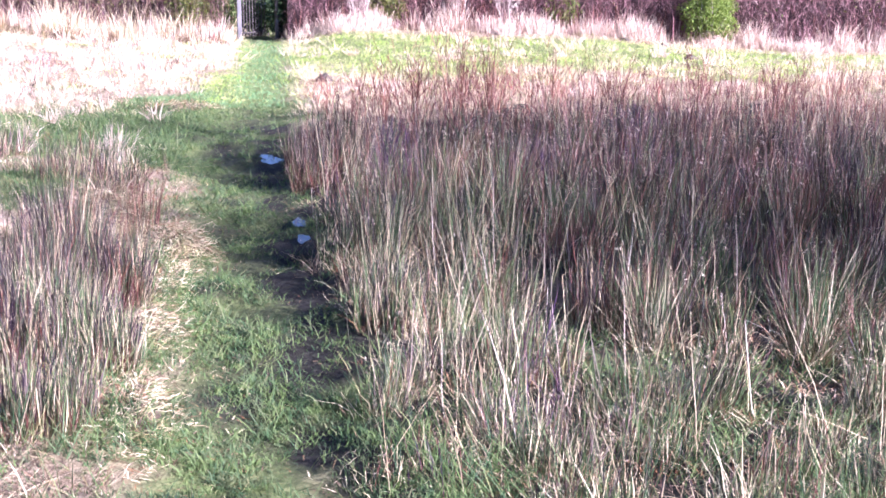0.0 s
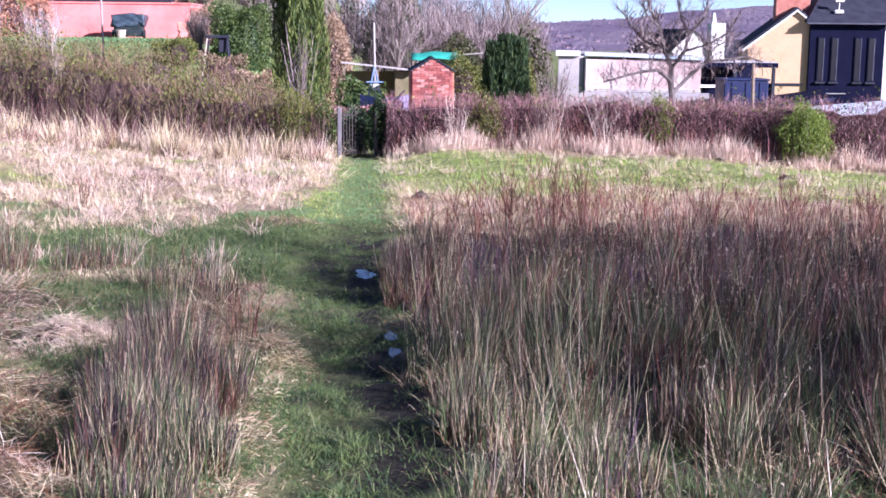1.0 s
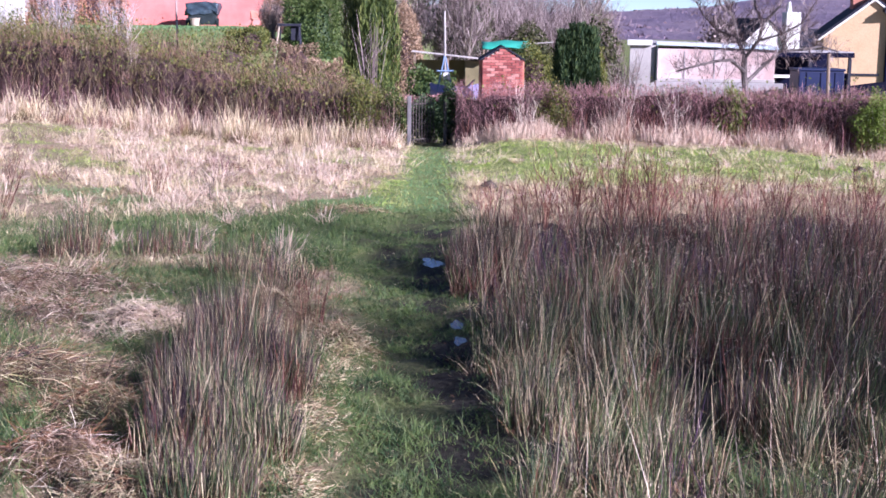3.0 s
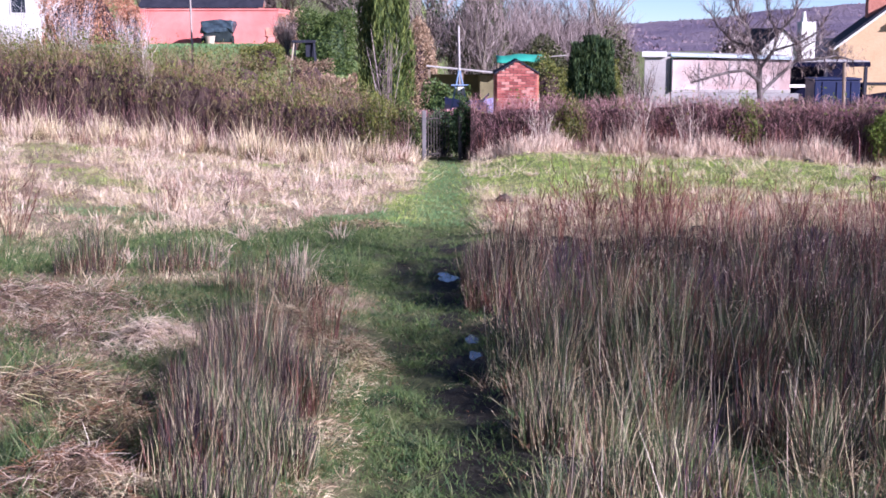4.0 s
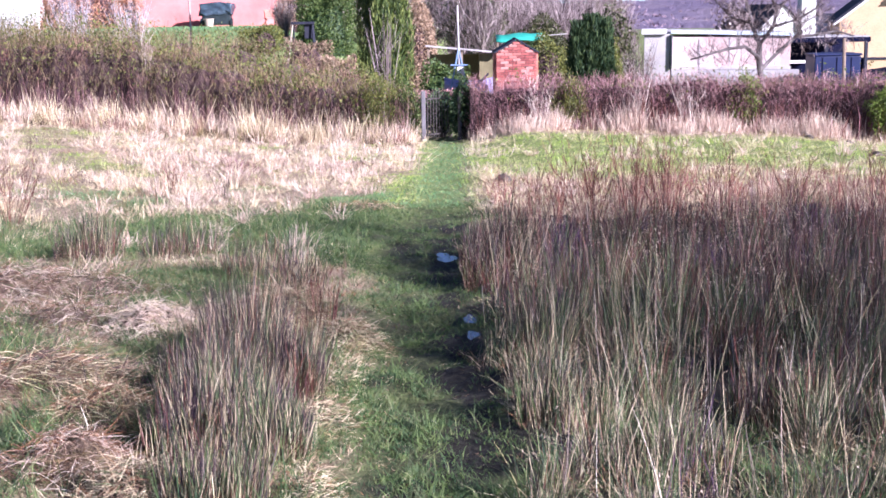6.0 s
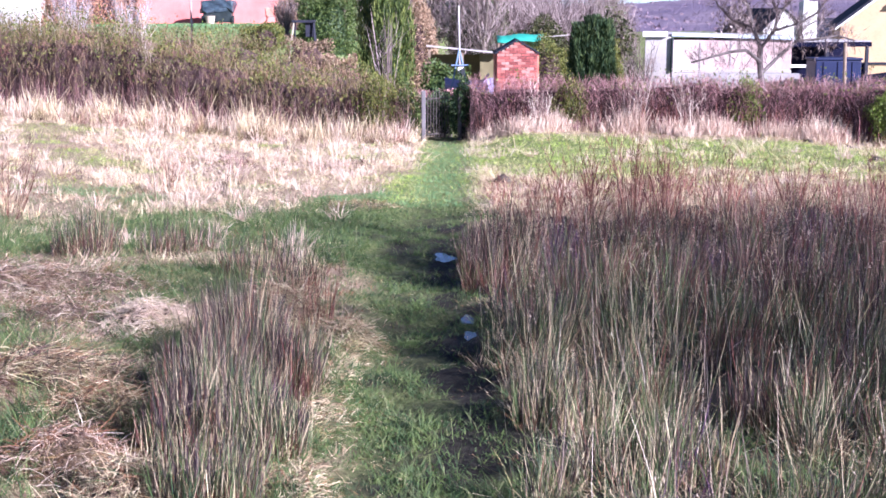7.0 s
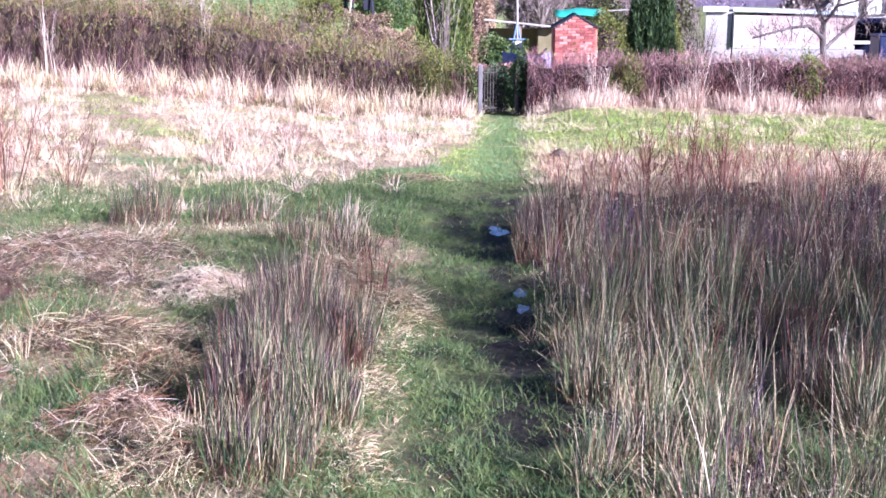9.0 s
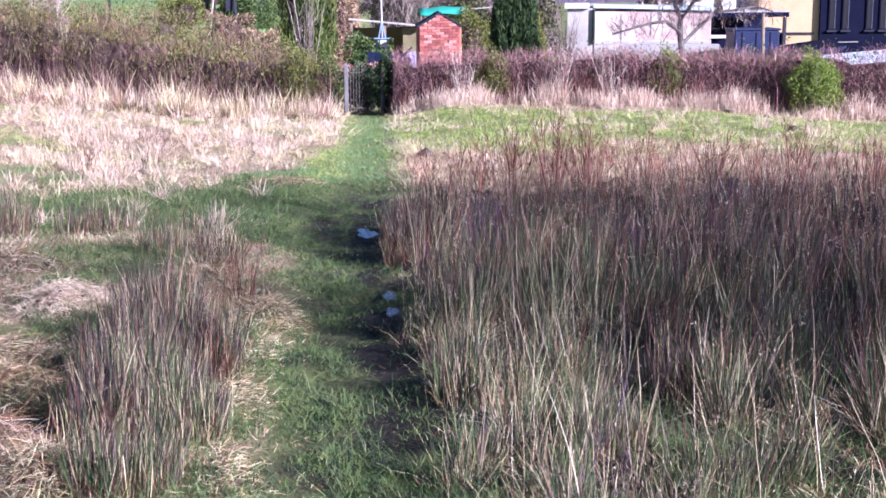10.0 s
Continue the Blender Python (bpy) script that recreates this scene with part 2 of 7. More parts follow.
def make_glass():
    m, nt, b = base_mat("window_glass", 0.05, 0.6)
    socket(b, "Base Color", (0.015, 0.017, 0.025, 1))
    return m


def make_water():
    m, nt, b = base_mat("puddle_water", 0.03, 0.6)
    socket(b, "Base Color", (0.03, 0.028, 0.03, 1))
    n = noise_node(nt, 14, 2)
    bp = nt.nodes.new("ShaderNodeBump")
    socket(bp, "Strength", 0.05)
    socket(bp, "Distance", 0.01)
    nt.links.new(n.outputs["Fac"], bp.inputs["Height"])
    nt.links.new(bp.outputs["Normal"], b.inputs["Normal"])
    return m


M_BRICK, M_GLASS, M_WATER = make_brick(), make_glass(), make_water()


def make_ground():
    """Soil, moss and dry litter, by the painted zones of the sheet: red muddy soil and painted shade, green turf, blue
    dry litter.
    """
    m, nt, b = base_mat("field_soil", 0.85, 0.25)
    at = nt.nodes.new("ShaderNodeAttribute")
    at.attribute_name = "zone"
    sep = nt.nodes.new("ShaderNodeSeparateColor")
    nt.links.new(at.outputs["Color"], sep.inputs[0])
    n1, n2 = noise_node(nt, 1.4, 6, 0.6), noise_node(nt, 30, 6, 0.7)
    turf = ramp_of(nt, [(0.06, 0.08, 0.03), (0.15, 0.19, 0.06), (0.28, 0.28, 0.12)], [0.3, 0.5, 0.7])
    dry = ramp_of(nt, [(0.13, 0.085, 0.06), (0.3, 0.215, 0.15), (0.46, 0.36, 0.26)], [0.3, 0.5, 0.7])
    mud_shade = ramp_of(nt, [(0.012, 0.011, 0.011), (0.028, 0.024, 0.02), (0.06, 0.056, 0.038)], [0.3, 0.5, 0.7])
    for q in (turf, dry, mud_shade):
        nt.links.new(n2.outputs["Fac"], q.inputs["Fac"])

    def mixed(a, bb, f):
        mx = nt.nodes.new("ShaderNodeMix")
        mx.data_type = "RGBA"
        nt.links.new(f, mx.inputs[0])
        nt.links.new(a, mx.inputs[6])
        nt.links.new(bb, mx.inputs[7])
        return mx.outputs[2]
    c = mixed(turf.outputs["Color"], dry.outputs["Color"], sep.outputs[2])
    add = nt.nodes.new("ShaderNodeMath")
    add.operation = "MULTIPLY_ADD"
    socket(add, 1, 2.4)
    nt.links.new(n1.outputs["Fac"], add.inputs[0])
    add2 = nt.nodes.new("ShaderNodeMath")
    add2.operation = "MULTIPLY"
    add2.use_clamp = True
    socket(add, 2, -0.5)
    nt.links.new(add.outputs[0], add2.inputs[0])
    nt.links.new(sep.outputs[0], add2.inputs[1])
    c = mixed(c, mud_shade.outputs["Color"], add2.outputs[0])
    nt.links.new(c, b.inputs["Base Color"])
    bp = nt.nodes.new("ShaderNodeBump")
    socket(bp, "Strength", 0.9)
    socket(bp, "Distance", 0.03)
    nt.links.new(n2.outputs["Fac"], bp.inputs["Height"])
    nt.links.new(bp.outputs["Normal"], b.inputs["Normal"])
    return m


M_GROUND = make_ground()


# ---------- small tools ----------
def part(name, bm, material, parent=None, label=""):
    me = bpy.data.meshes.new(name)
    bm.to_mesh(me)
    bm.free()
    me.materials.append(material)
    ob = new(name, me)
    if parent is not None:
        ob.parent = parent
    if label:
        tagged(ob, label)
    return ob


def pymesh(name, v, f, material, parent=None, smooth=False):
    me = bpy.data.meshes.new(name)
    me.from_pydata(v, [], f)
    me.materials.append(material)
    if smooth:
        me.polygons.foreach_set("use_smooth", [True] * len(me.polygons))
    ob = new(name, me)
    if parent is not None:
        ob.parent = parent
    return ob


def empty(name, x, y, z, rz=0):
    e = new(name)
    e.matrix_basis = pose(x, y, z, 0, 0, rz)
    return e


def box(bm, x0, x1, y0, y1, z0, z1, bevel=0.0):
    r = bmesh.ops.create_cube(bm, size=1)["verts"]
    for v in r:
        v.co = Vector(((x0 + x1) / 2 + v.co.x * (x1 - x0), (y0 + y1) / 2 + v.co.y * (y1 - y0), (z0 + z1) / 2 + v.co.z * (z1 - z0)))
    if bevel:
        bmesh.ops.bevel(bm, geom=list({e for v in r for e in v.link_edges}), offset=bevel, segments=2, affect="EDGES", profile=0.5)
    return bm


def boxed(x0, x1, y0, y1, z0, z1, bevel=0.0):
    return box(bmesh.new(), x0, x1, y0, y1, z0, z1, bevel)


def rod(bm, a, b, r0, r1=None, n=8):
    a, b = Vector(a), Vector(b)
    r1 = r0 if r1 is None else r1
    m = Matrix.Translation((a + b) / 2) @ (b - a).to_track_quat("Z", "Y").to_matrix().to_4x4()
    bmesh.ops.create_cone(bm, cap_ends=True, segments=n, radius1=r0, radius2=r1, depth=(b - a).length, matrix=m)
    return bm


def sstep(a, b, x):
    u = np.clip((np.asarray(x, float) - a) / (b - a), 0, 1)
    return u * u * (3 - 2 * u)


def wob(x, y, s, k=0.0):
    """A smooth cheap noise of about -1 to 1."""
    x, y = np.asarray(x, float) * s, np.asarray(y, float) * s
    return (np.sin(1.7 * x + 0.6 * y + k) + np.sin(-1.1 * x + 1.9 * y + 2.1 + k * 1.7) + np.sin(2.9 * x + 2.3 * y + 4 + k * 0.6)
            + np.sin(3.7 * x - 3.1 * y + 1 + k)) / 4 * 1.4


def path_mid(y):
    return np.interp(y, [0, 4.8, 7.85, 11, 13, 16, 20, 27.5, 40], [-0.1, -0.06, -0.1, -0.18, -0.12, 0.0, 0.05, 0.12, 0.2])


def path_half(y):
    return np.interp(y, [0, 4.8, 7.85, 11, 13, 16, 20, 27.5, 40], [0.36, 0.35, 0.33, 0.42, 0.42, 0.34, 0.34, 0.33, 0.33])


def hedge_y(x):
    """The line of the field's far hedge."""
    x = np.asarray(x, float)
    return np.where(x > 0, 28.2 - 0.38 * x, 28.2 - 0.28 * x)


def bank(x, y):
    """The low swell of the turf before the clipped hedge."""
    return 0.27 * sstep(0.5, 1.8, x) * sstep(9.5, 6.0, x) * sstep(18, 27, y) * sstep(38, 30, y)


def gz(x, y):
    """The height of the ground."""
    x, y = np.asarray(x, float), np.asarray(y, float)
    z = -0.038 * np.clip(y, -12, 30)
    left = sstep(1, -7, x)
    far = sstep(30, 56, y)
    z = z + far * (-1.1 + 2.9 * left)
    z = z + 0.45 * sstep(-2, -10, x) * sstep(15, 28, y)
    z = z - 3.0 * sstep(60, 200, y) * (1 - left)
    z = z + 12 * sstep(90, 300, y) * left
    z = z + bank(x, y)
    near = sstep(60, 20, np.abs(y)) * sstep(40, 15, np.abs(x))
    d = np.abs(x - path_mid(y)) / path_half(y)
    on = np.exp(-d ** 4) * sstep(32, 27, y)
    z = z + near * ((0.02 * wob(x, y, 1.1) + 0.018 * wob(x, y, 3.7, 2)) - 0.05 * on + 0.012 * on * wob(x, y, 9, 1))
    return z


def gzf(x, y):
    return float(gz(x, y))


def in_rush(x, y):
    """0 to 1: the bed of rushes and dead stems beside the path."""
    edge = 0.34 + 0.06 * wob(x * 0, y, 2.1)
    top = 14.1 + 0.7 * wob(x, y * 0, 1.3) + 0.35 * wob(x, y * 0, 3.9, 2) - 1.8 * np.exp(-((x - 0.5) / 0.9) ** 2)
    return sstep(edge - 0.06, edge + 0.1, x - path_mid(y) * 0.4) * sstep(top + 0.3, top - 0.3, y)


# green hollows among the dry tufts: place and reach
GREEN_SPOTS = ((-2.57, 7.1, 0.35), (-1.85, 5.0, 0.35), (-3.6, 6.3, 0.4), (-3.9, 10.2, 0.5), (-2.2, 9.9, 0.4), (-1.7, 9.2, 0.5), (-1.8, 5.4, 0.4), (-2.15, 7.05, 0.35), (-1.7, 7.3, 0.3), (-2.9, 8.0, 0.3), (-2.5, 5.9, 0.3), (-0.58, 6.6, 0.22), (-0.6, 5.3, 0.2),
               (-7.9, 25.6, 1.3), (-3.7, 15.2, 0.6), (-5.8, 21.5, 0.9), (-5.2, 17.2, 0.6), (-1.9, 25.0, 0.5), (-2.6, 17.0, 0.3), (-8.6, 22.0, 0.8))
# brown hollows of dead leaves
BROWN_SPOTS = ((-1.65, 7.8, 0.35), (-1.62, 6.05, 0.35), (-1.4, 5.2, 0.3), (-2.4, 6.5, 0.35), (-2.9, 9.1, 0.5), (-3.0, 16.0, 0.7), (-2.0, 20.5, 0.8), (-4.6, 15.6, 0.6), (-3.8, 8.6, 0.6), (-3.3, 7.4, 0.7), (-2.7, 5.6, 0.5), (-4.4, 10.0, 0.7), (-3.4, 6.3, 0.5))


def spots(x, y, table):
    out = 0 * np.asarray(x, float)
    for sx, sy, sr in table:
        d = np.hypot(x - sx, (y - sy) * 0.75) / sr + 0.3 * wob(x, y, 3.3, sx)
        out = np.maximum(out, sstep(1.25, 0.6, d) * (0.5 if sy > 14 else 1))
    return out


def in_turf(x, y):
    """0 to 1: short green turf: the path, the trail that leaves it to the left, the strip before the hedge."""
    d = np.abs(x - path_mid(y)) / path_half(y)
    p = np.clip(1.75 - d + 0.45 * wob(x, y, 2.3, 6) + 0.25 * wob(x, y, 6, 2), 0, 1)
    trail = sstep(1.75, 1.05, np.abs(y - 12.3 + 0.35 * wob(x, y, 1.7) + 0.2 * wob(x, y, 4.1, 3))) * sstep(0.4, -0.4, x) * sstep(-5.2, -3.2, x + 0.6 * wob(x, y, 1.3, 2))
    side = np.interp(y, [9.8, 10.8, 13.8, 15.1, 16.8, 19.3, 22, 27], [-0.4, -1.5, -1.9, -1.5, -0.95, -0.45, -0.28, -0.25]) + 0.22 * wob(x, y, 1.9, 4) + 0.14 * wob(x, y, 4.7, 7)
    trail = np.maximum(trail, sstep(side - 0.15, side + 0.15, x) * sstep(0.5, 0.1, x) * sstep(9.6, 10.4, y))
    trail = np.maximum(trail, 0.72 * spots(x, y, GREEN_SPOTS))
    strip = sstep(16.5, 20.5, y + 1.6 * wob(x, y, 0.9)) * sstep(-1.6, -2.6, y - hedge_y(x)) * sstep(0.2, 0.6, x)
    patch = sstep(0.45, 0.75, wob(x, y, 0.8, 5)) * sstep(-0.4, -1.2, x) * 0.7
    return np.clip(np.maximum(np.maximum(p, trail), np.maximum(strip, patch)), 0, 1)


def ribbons(name, pos, height, width, lean, bend, material, parent=None, seg=2, yaw=None, rng=None, droop=0.0, updir=None):
    """Many tapering blades in one mesh. lean: sideways share of the height; bend: how much the tip hangs over."""
    rng = rng or np.random.default_rng(3)
    n = len(pos)
    a = rng.uniform(0, 2 * np.pi, n) if yaw is None else yaw
    d = np.stack([np.cos(a), np.sin(a), np.zeros(n)], 1)
    w = rng.uniform(0, 2 * np.pi, n)
    side = np.stack([np.cos(w), np.sin(w), np.zeros(n)], 1) * (width / 2)[:, None]
    up = np.array([0, 0, 1.0]) if updir is None else updir
    lv = []
    for k in range(seg + 1):
        u = k / seg
        c = pos + up * (height * (u - droop * bend * u * u))[:, None] + d * (height * (lean * u + bend * u * u))[:, None]
        if k < seg:
            t = 1 - 0.55 * u
            lv += [c - side * t, c + side * t]
        else:
            lv.append(c)
    per = 2 * seg + 1
    v = np.stack(lv, 1).reshape(-1, 3)
    base = np.arange(n) * per
    loops, starts, totals = [], [], []
    q = []
    for k in range(seg - 1):
        q.append(np.stack([base + 2 * k, base + 2 * k + 1, base + 2 * k + 3, base + 2 * k + 2], 1))
    tri = np.stack([base + 2 * seg - 2, base + 2 * seg - 1, base + 2 * seg], 1)
    quads = np.concatenate(q).reshape(-1, 4) if q else np.zeros((0, 4), int)
    li = np.concatenate([quads.ravel(), tri.ravel()]).astype(np.int32)
    ls = np.concatenate([np.arange(len(quads)) * 4, len(quads) * 4 + np.arange(n) * 3]).astype(np.int32)
    lt = np.concatenate([np.full(len(quads), 4), np.full(n, 3)]).astype(np.int32)
    me = bpy.data.meshes.new(name)
    me.vertices.add(len(v))
    me.vertices.foreach_set("co", v.astype(np.float32).ravel())
    me.loops.add(len(li))
    me.loops.foreach_set("vertex_index", li)
    me.polygons.add(len(ls))
    me.polygons.foreach_set("loop_start", ls)
    me.polygons.foreach_set("loop_total", lt)
    me.update(calc_edges=True)
    me.materials.append(material)
    ob = new(name, me)
    if parent is not None:
        ob.parent = parent
    return ob


def stalks(name, pos, length, width, heading, material, parent=None, seg=4, rng=None, wig=0.1, sag=0.0, kink=0.0):
    """Stiff thin stems in one mesh: slightly crooked, some snapped over."""
    n = len(pos)
    d = heading / np.linalg.norm(heading, axis=1)[:, None]
    side = np.cross(d, rng.normal(size=(n, 3)))
    side = side / (np.linalg.norm(side, axis=1)[:, None] + 1e-9) * (width / 2)[:, None]
    snap = np.where(rng.random(n) < kink, rng.integers(1, max(2, seg), n), -1)
    sway = rng.normal(0, wig * 0.5, (n, 3))
    c, lv = pos.astype(float), []
    for k in range(seg + 1):
        if k == seg:
            lv.append(c)
            break
        w = (0.9, 1.0, 0.85, 0.65, 0.55, 0.45)[min(k, 5)]
        lv += [c - side * w, c + side * w]
        d = d + sway + rng.normal(0, wig, (n, 3))
        d[:, 2] -= sag
        hit = snap == k
        if hit.any():
            a = rng.uniform(0, 2 * np.pi, int(hit.sum()))
            d[hit] = np.stack([np.cos(a), np.sin(a), rng.uniform(-0.7, 0.5, len(a))], 1)
        d = d / np.linalg.norm(d, axis=1)[:, None]
        c = c + d * (length / seg)[:, None]
    v = np.stack(lv, 1).reshape(-1, 3)
    base = np.arange(n) * (2 * seg + 1)
    quads = np.concatenate([np.stack([base + 2 * k, base + 2 * k + 1, base + 2 * k + 3, base + 2 * k + 2], 1) for k in range(seg - 1)])
    tri = np.stack([base + 2 * seg - 2, base + 2 * seg - 1, base + 2 * seg], 1)
    li = np.concatenate([quads.ravel(), tri.ravel()]).astype(np.int32)
    ls = np.concatenate([np.arange(len(quads)) * 4, len(quads) * 4 + np.arange(n) * 3]).astype(np.int32)
    lt = np.concatenate([np.full(len(quads), 4), np.full(n, 3)]).astype(np.int32)
    me = bpy.data.meshes.new(name)
    me.vertices.add(len(v))
    me.vertices.foreach_set("co", v.astype(np.float32).ravel())
    me.loops.add(len(li))
    me.loops.foreach_set("vertex_index", li)
    me.polygons.add(len(ls))
    me.polygons.foreach_set("loop_start", ls)
    me.polygons.foreach_set("loop_total", lt)
    me.update(calc_edges=True)
    me.materials.append(material)
    ob = new(name, me)
    if parent is not None:
        ob.parent = parent
    return ob


def stands(name, cx, cy, per, rad, high, width, material, rng, splay=0.3, wig=0.08, sag=0.0, kink=0.1, heads=None, seg=3, short=0.16):
    """Tufts of stiff stems, each tuft leaning its own way."""
    n = len(cx)
    k = np.repeat(np.arange(n), np.maximum(1, per.astype(int)))
    m = len(k)
    an, q = rng.uniform(0, 2 * np.pi, m), np.sqrt(rng.random(m))
    x, y = cx[k] + rad[k] * q * np.cos(an), cy[k] + rad[k] * q * np.sin(an)
    tilt = rng.normal(0, 0.1, (n, 2))[k]
    out = splay * (0.15 + 0.85 * q) * rng.random(m)
    hd = np.stack([np.cos(an) * out + tilt[:, 0] + rng.normal(0, 0.13, m), np.sin(an) * out + tilt[:, 1] + rng.normal(0, 0.13, m), np.ones(m)], 1)
    L = high[k] * rng.uniform(short, 1.12, m)
    w = width * (1 + y / 26) * rng.uniform(0.5, 1.4, m)
    ob = stalks(name, np.stack([x, y, gz(x, y) - 0.01], 1), L, w, hd, material, None, seg, rng, wig, sag, kink)
    if heads:
        v = np.empty(len(ob.data.vertices) * 3, np.float32)
        ob.data.vertices.foreach_get("co", v)
        tips = v.reshape(-1, 3)[2 * seg::2 * seg + 1][rng.random(m) < 0.1]
        tips = np.repeat(tips, 4, 0) + rng.normal(0, 0.01, (4 * len(tips), 3)) * np.array([1, 1, 2.5])
        sh = leaves("seed_heads", tips, np.full(len(tips), 0.002) * (1 + tips[:, 1] / 20), heads, None, rng, 1.5, 6.0)
        tagged(sh, "small withered seed heads on the dead stems", "seed heads", kind="stuff")
    return ob


def clumps(name, cx, cy, per, rad, high, width, material, rng, splay=0.5, bend=0.4, droop=0.5, seg=3, spread=0.35, tall=1.15):
    """Blades in tufts: each tuft has its own height and width and sprays out from its middle."""
    n = len(cx)
    k = np.repeat(np.arange(n), np.maximum(1, per.astype(int)))
    m = len(k)
    an = rng.uniform(0, 2 * np.pi, m)
    q = np.sqrt(rng.random(m))
    x, y = cx[k] + rad[k] * q * np.cos(an), cy[k] + rad[k] * q * np.sin(an)
    tilt = rng.uniform(0, 2 * np.pi, n)[k]
    yaw = np.arctan2(np.sin(an) * q + 0.45 * np.sin(tilt), np.cos(an) * q + 0.45 * np.cos(tilt)) + rng.normal(0, spread * 2.6, m)
    h = high[k] * rng.uniform(0.25, tall, m) * (1.05 - 0.3 * q)
    p = np.stack([x, y, gz(x, y) - 0.01], 1)
    w = width * (1 + y / 22) * rng.uniform(0.55, 1.45, m)
    return ribbons(name, p, h, w, splay * q * rng.uniform(0.1, 1, m), bend * rng.random(m) ** 1.5, material, None, seg, yaw, rng, droop)


def leaves(name, pts, size, material, parent=None, rng=None, up=0.0, long=1.6):
    """Many small pointed leaves, folded along the middle, at random angles."""
    rng = rng or np.random.default_rng(5)
    n = len(pts)
    a = rng.normal(size=(n, 3))
    a[:, 2] += up
    a /= np.linalg.norm(a, axis=1)[:, None]
    b = np.cross(a, rng.normal(size=(n, 3)))
    b /= np.linalg.norm(b, axis=1)[:, None] + 1e-9
    c = np.cross(a, b)
    s = (size * rng.uniform(0.6, 1.4, n))[:, None]
    v = np.stack([pts, pts + a * s * long * 0.5 + b * s * 0.5 + c * s * 0.15, pts + a * s * long, pts + a * s * long * 0.5 - b * s * 0.5 + c * s * 0.15], 1).reshape(-1, 3)
    i = np.arange(n) * 4
    li = np.stack([i, i + 1, i + 2, i, i + 2, i + 3], 1).astype(np.int32).ravel()
    me = bpy.data.meshes.new(name)
    me.vertices.add(len(v))
    me.vertices.foreach_set("co", v.astype(np.float32).ravel())
    me.loops.add(len(li))
    me.loops.foreach_set("vertex_index", li)
    me.polygons.add(2 * n)
    me.polygons.foreach_set("loop_start", np.arange(2 * n, dtype=np.int32) * 3)
    me.polygons.foreach_set("loop_total", np.full(2 * n, 3, np.int32))
    me.update(calc_edges=True)
    me.materials.append(material)
    ob = new(name, me)
    if parent is not None:
        ob.parent = parent
    return ob


def scatter(n, y0, y1, rng, left=0.52, right=0.56, margin=1.0, power=1.6):
    """Random places over the field in front of the path's start, thinning out with the distance."""
    u = rng.random(n)
    y = (y0 ** (2 - power) + u * (y1 ** (2 - power) - y0 ** (2 - power))) ** (1 / (2 - power))
    x = -left * y - margin + rng.random(n) * ((left + right) * y + 2 * margin)
    return x, y


# ---------- ground ----------
def build_ground():
    xs = np.concatenate([[-3000, -1500, -700, -350, -180, -100, -70], np.arange(-50, -14, 2.0), np.arange(-14, -4, 0.3), np.arange(-4, 4, 0.1),
                         np.arange(4, 14, 0.3), np.arange(14, 51, 2.0), [70, 100, 180, 350, 700, 1500, 3000]])
    ys = np.concatenate([[-2000, -800, -300, -100, -40, -15, -6, -2, 0, 1.5], np.arange(2.5, 16, 0.1), np.arange(16, 32, 0.25), np.arange(32, 100, 2.0),
                         [120, 160, 220, 300, 450, 700, 1200, 3000]])
    X, Y = np.meshgrid(xs, ys)
    Z = gz(X, Y)
    v = np.stack([X, Y, Z], -1).reshape(-1, 3)
    nx, ny = len(xs), len(ys)
    i = (np.arange(ny - 1)[:, None] * nx + np.arange(nx - 1)[None]).ravel()
    f = np.stack([i, i + 1, i + nx + 1, i + nx], 1)
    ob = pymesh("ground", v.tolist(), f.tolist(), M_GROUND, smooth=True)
    d = np.abs(X - path_mid(Y)) / path_half(Y)
    mud_shade = np.exp(-(d / 0.9) ** 4) * sstep(16.5, 13, Y) * sstep(2, 5, Y)
    trail = sstep(1.3, 0.4, np.abs(Y - 12.6)) * sstep(0, -0.4, X) * sstep(-2.4, -1.2, X) * 0.7
    mud_shade = np.maximum(mud_shade, trail)
    mud_shade = np.maximum(mud_shade, 3.0 * np.exp(-((X - path_mid(Y) - 0.24) / 0.16) ** 2) * sstep(15, 12.5, Y) * np.clip(0.75 + 0.7 * wob(X, Y, 2.6, 3), 0, 1))
    mud_shade = np.maximum(mud_shade, 0.9 * sstep(26.5, 27.3, Y) * sstep(29, 28, Y) * np.exp(-(d / 0.9) ** 4))
    # Dark wet-soil tone also carries the shade under rushes and left tussock.
    mud_shade = np.maximum(mud_shade, 4.0 * in_rush(X, Y) * sstep(20, 15, Y) * sstep(0.8, 2.6, Y) * sstep(14, 10, X))
    mud_shade = np.maximum(mud_shade, 1.2 * spots(X, Y, ((-1.05, 6.1, 0.75), (-1.35, 6.8, 0.35))))
    turf = np.maximum(in_turf(X, Y), sstep(40, 46, Y))
    dry = np.clip(1 - turf, 0, 1)
    col = np.stack([mud_shade, turf, dry, np.ones_like(mud_shade)], -1).reshape(-1, 4)
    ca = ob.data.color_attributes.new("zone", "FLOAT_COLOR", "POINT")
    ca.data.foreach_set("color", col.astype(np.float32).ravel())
    return tagged(ob, "damp sloping field with turf, mud and dry litter", "ground", kind="structure")


build_ground()


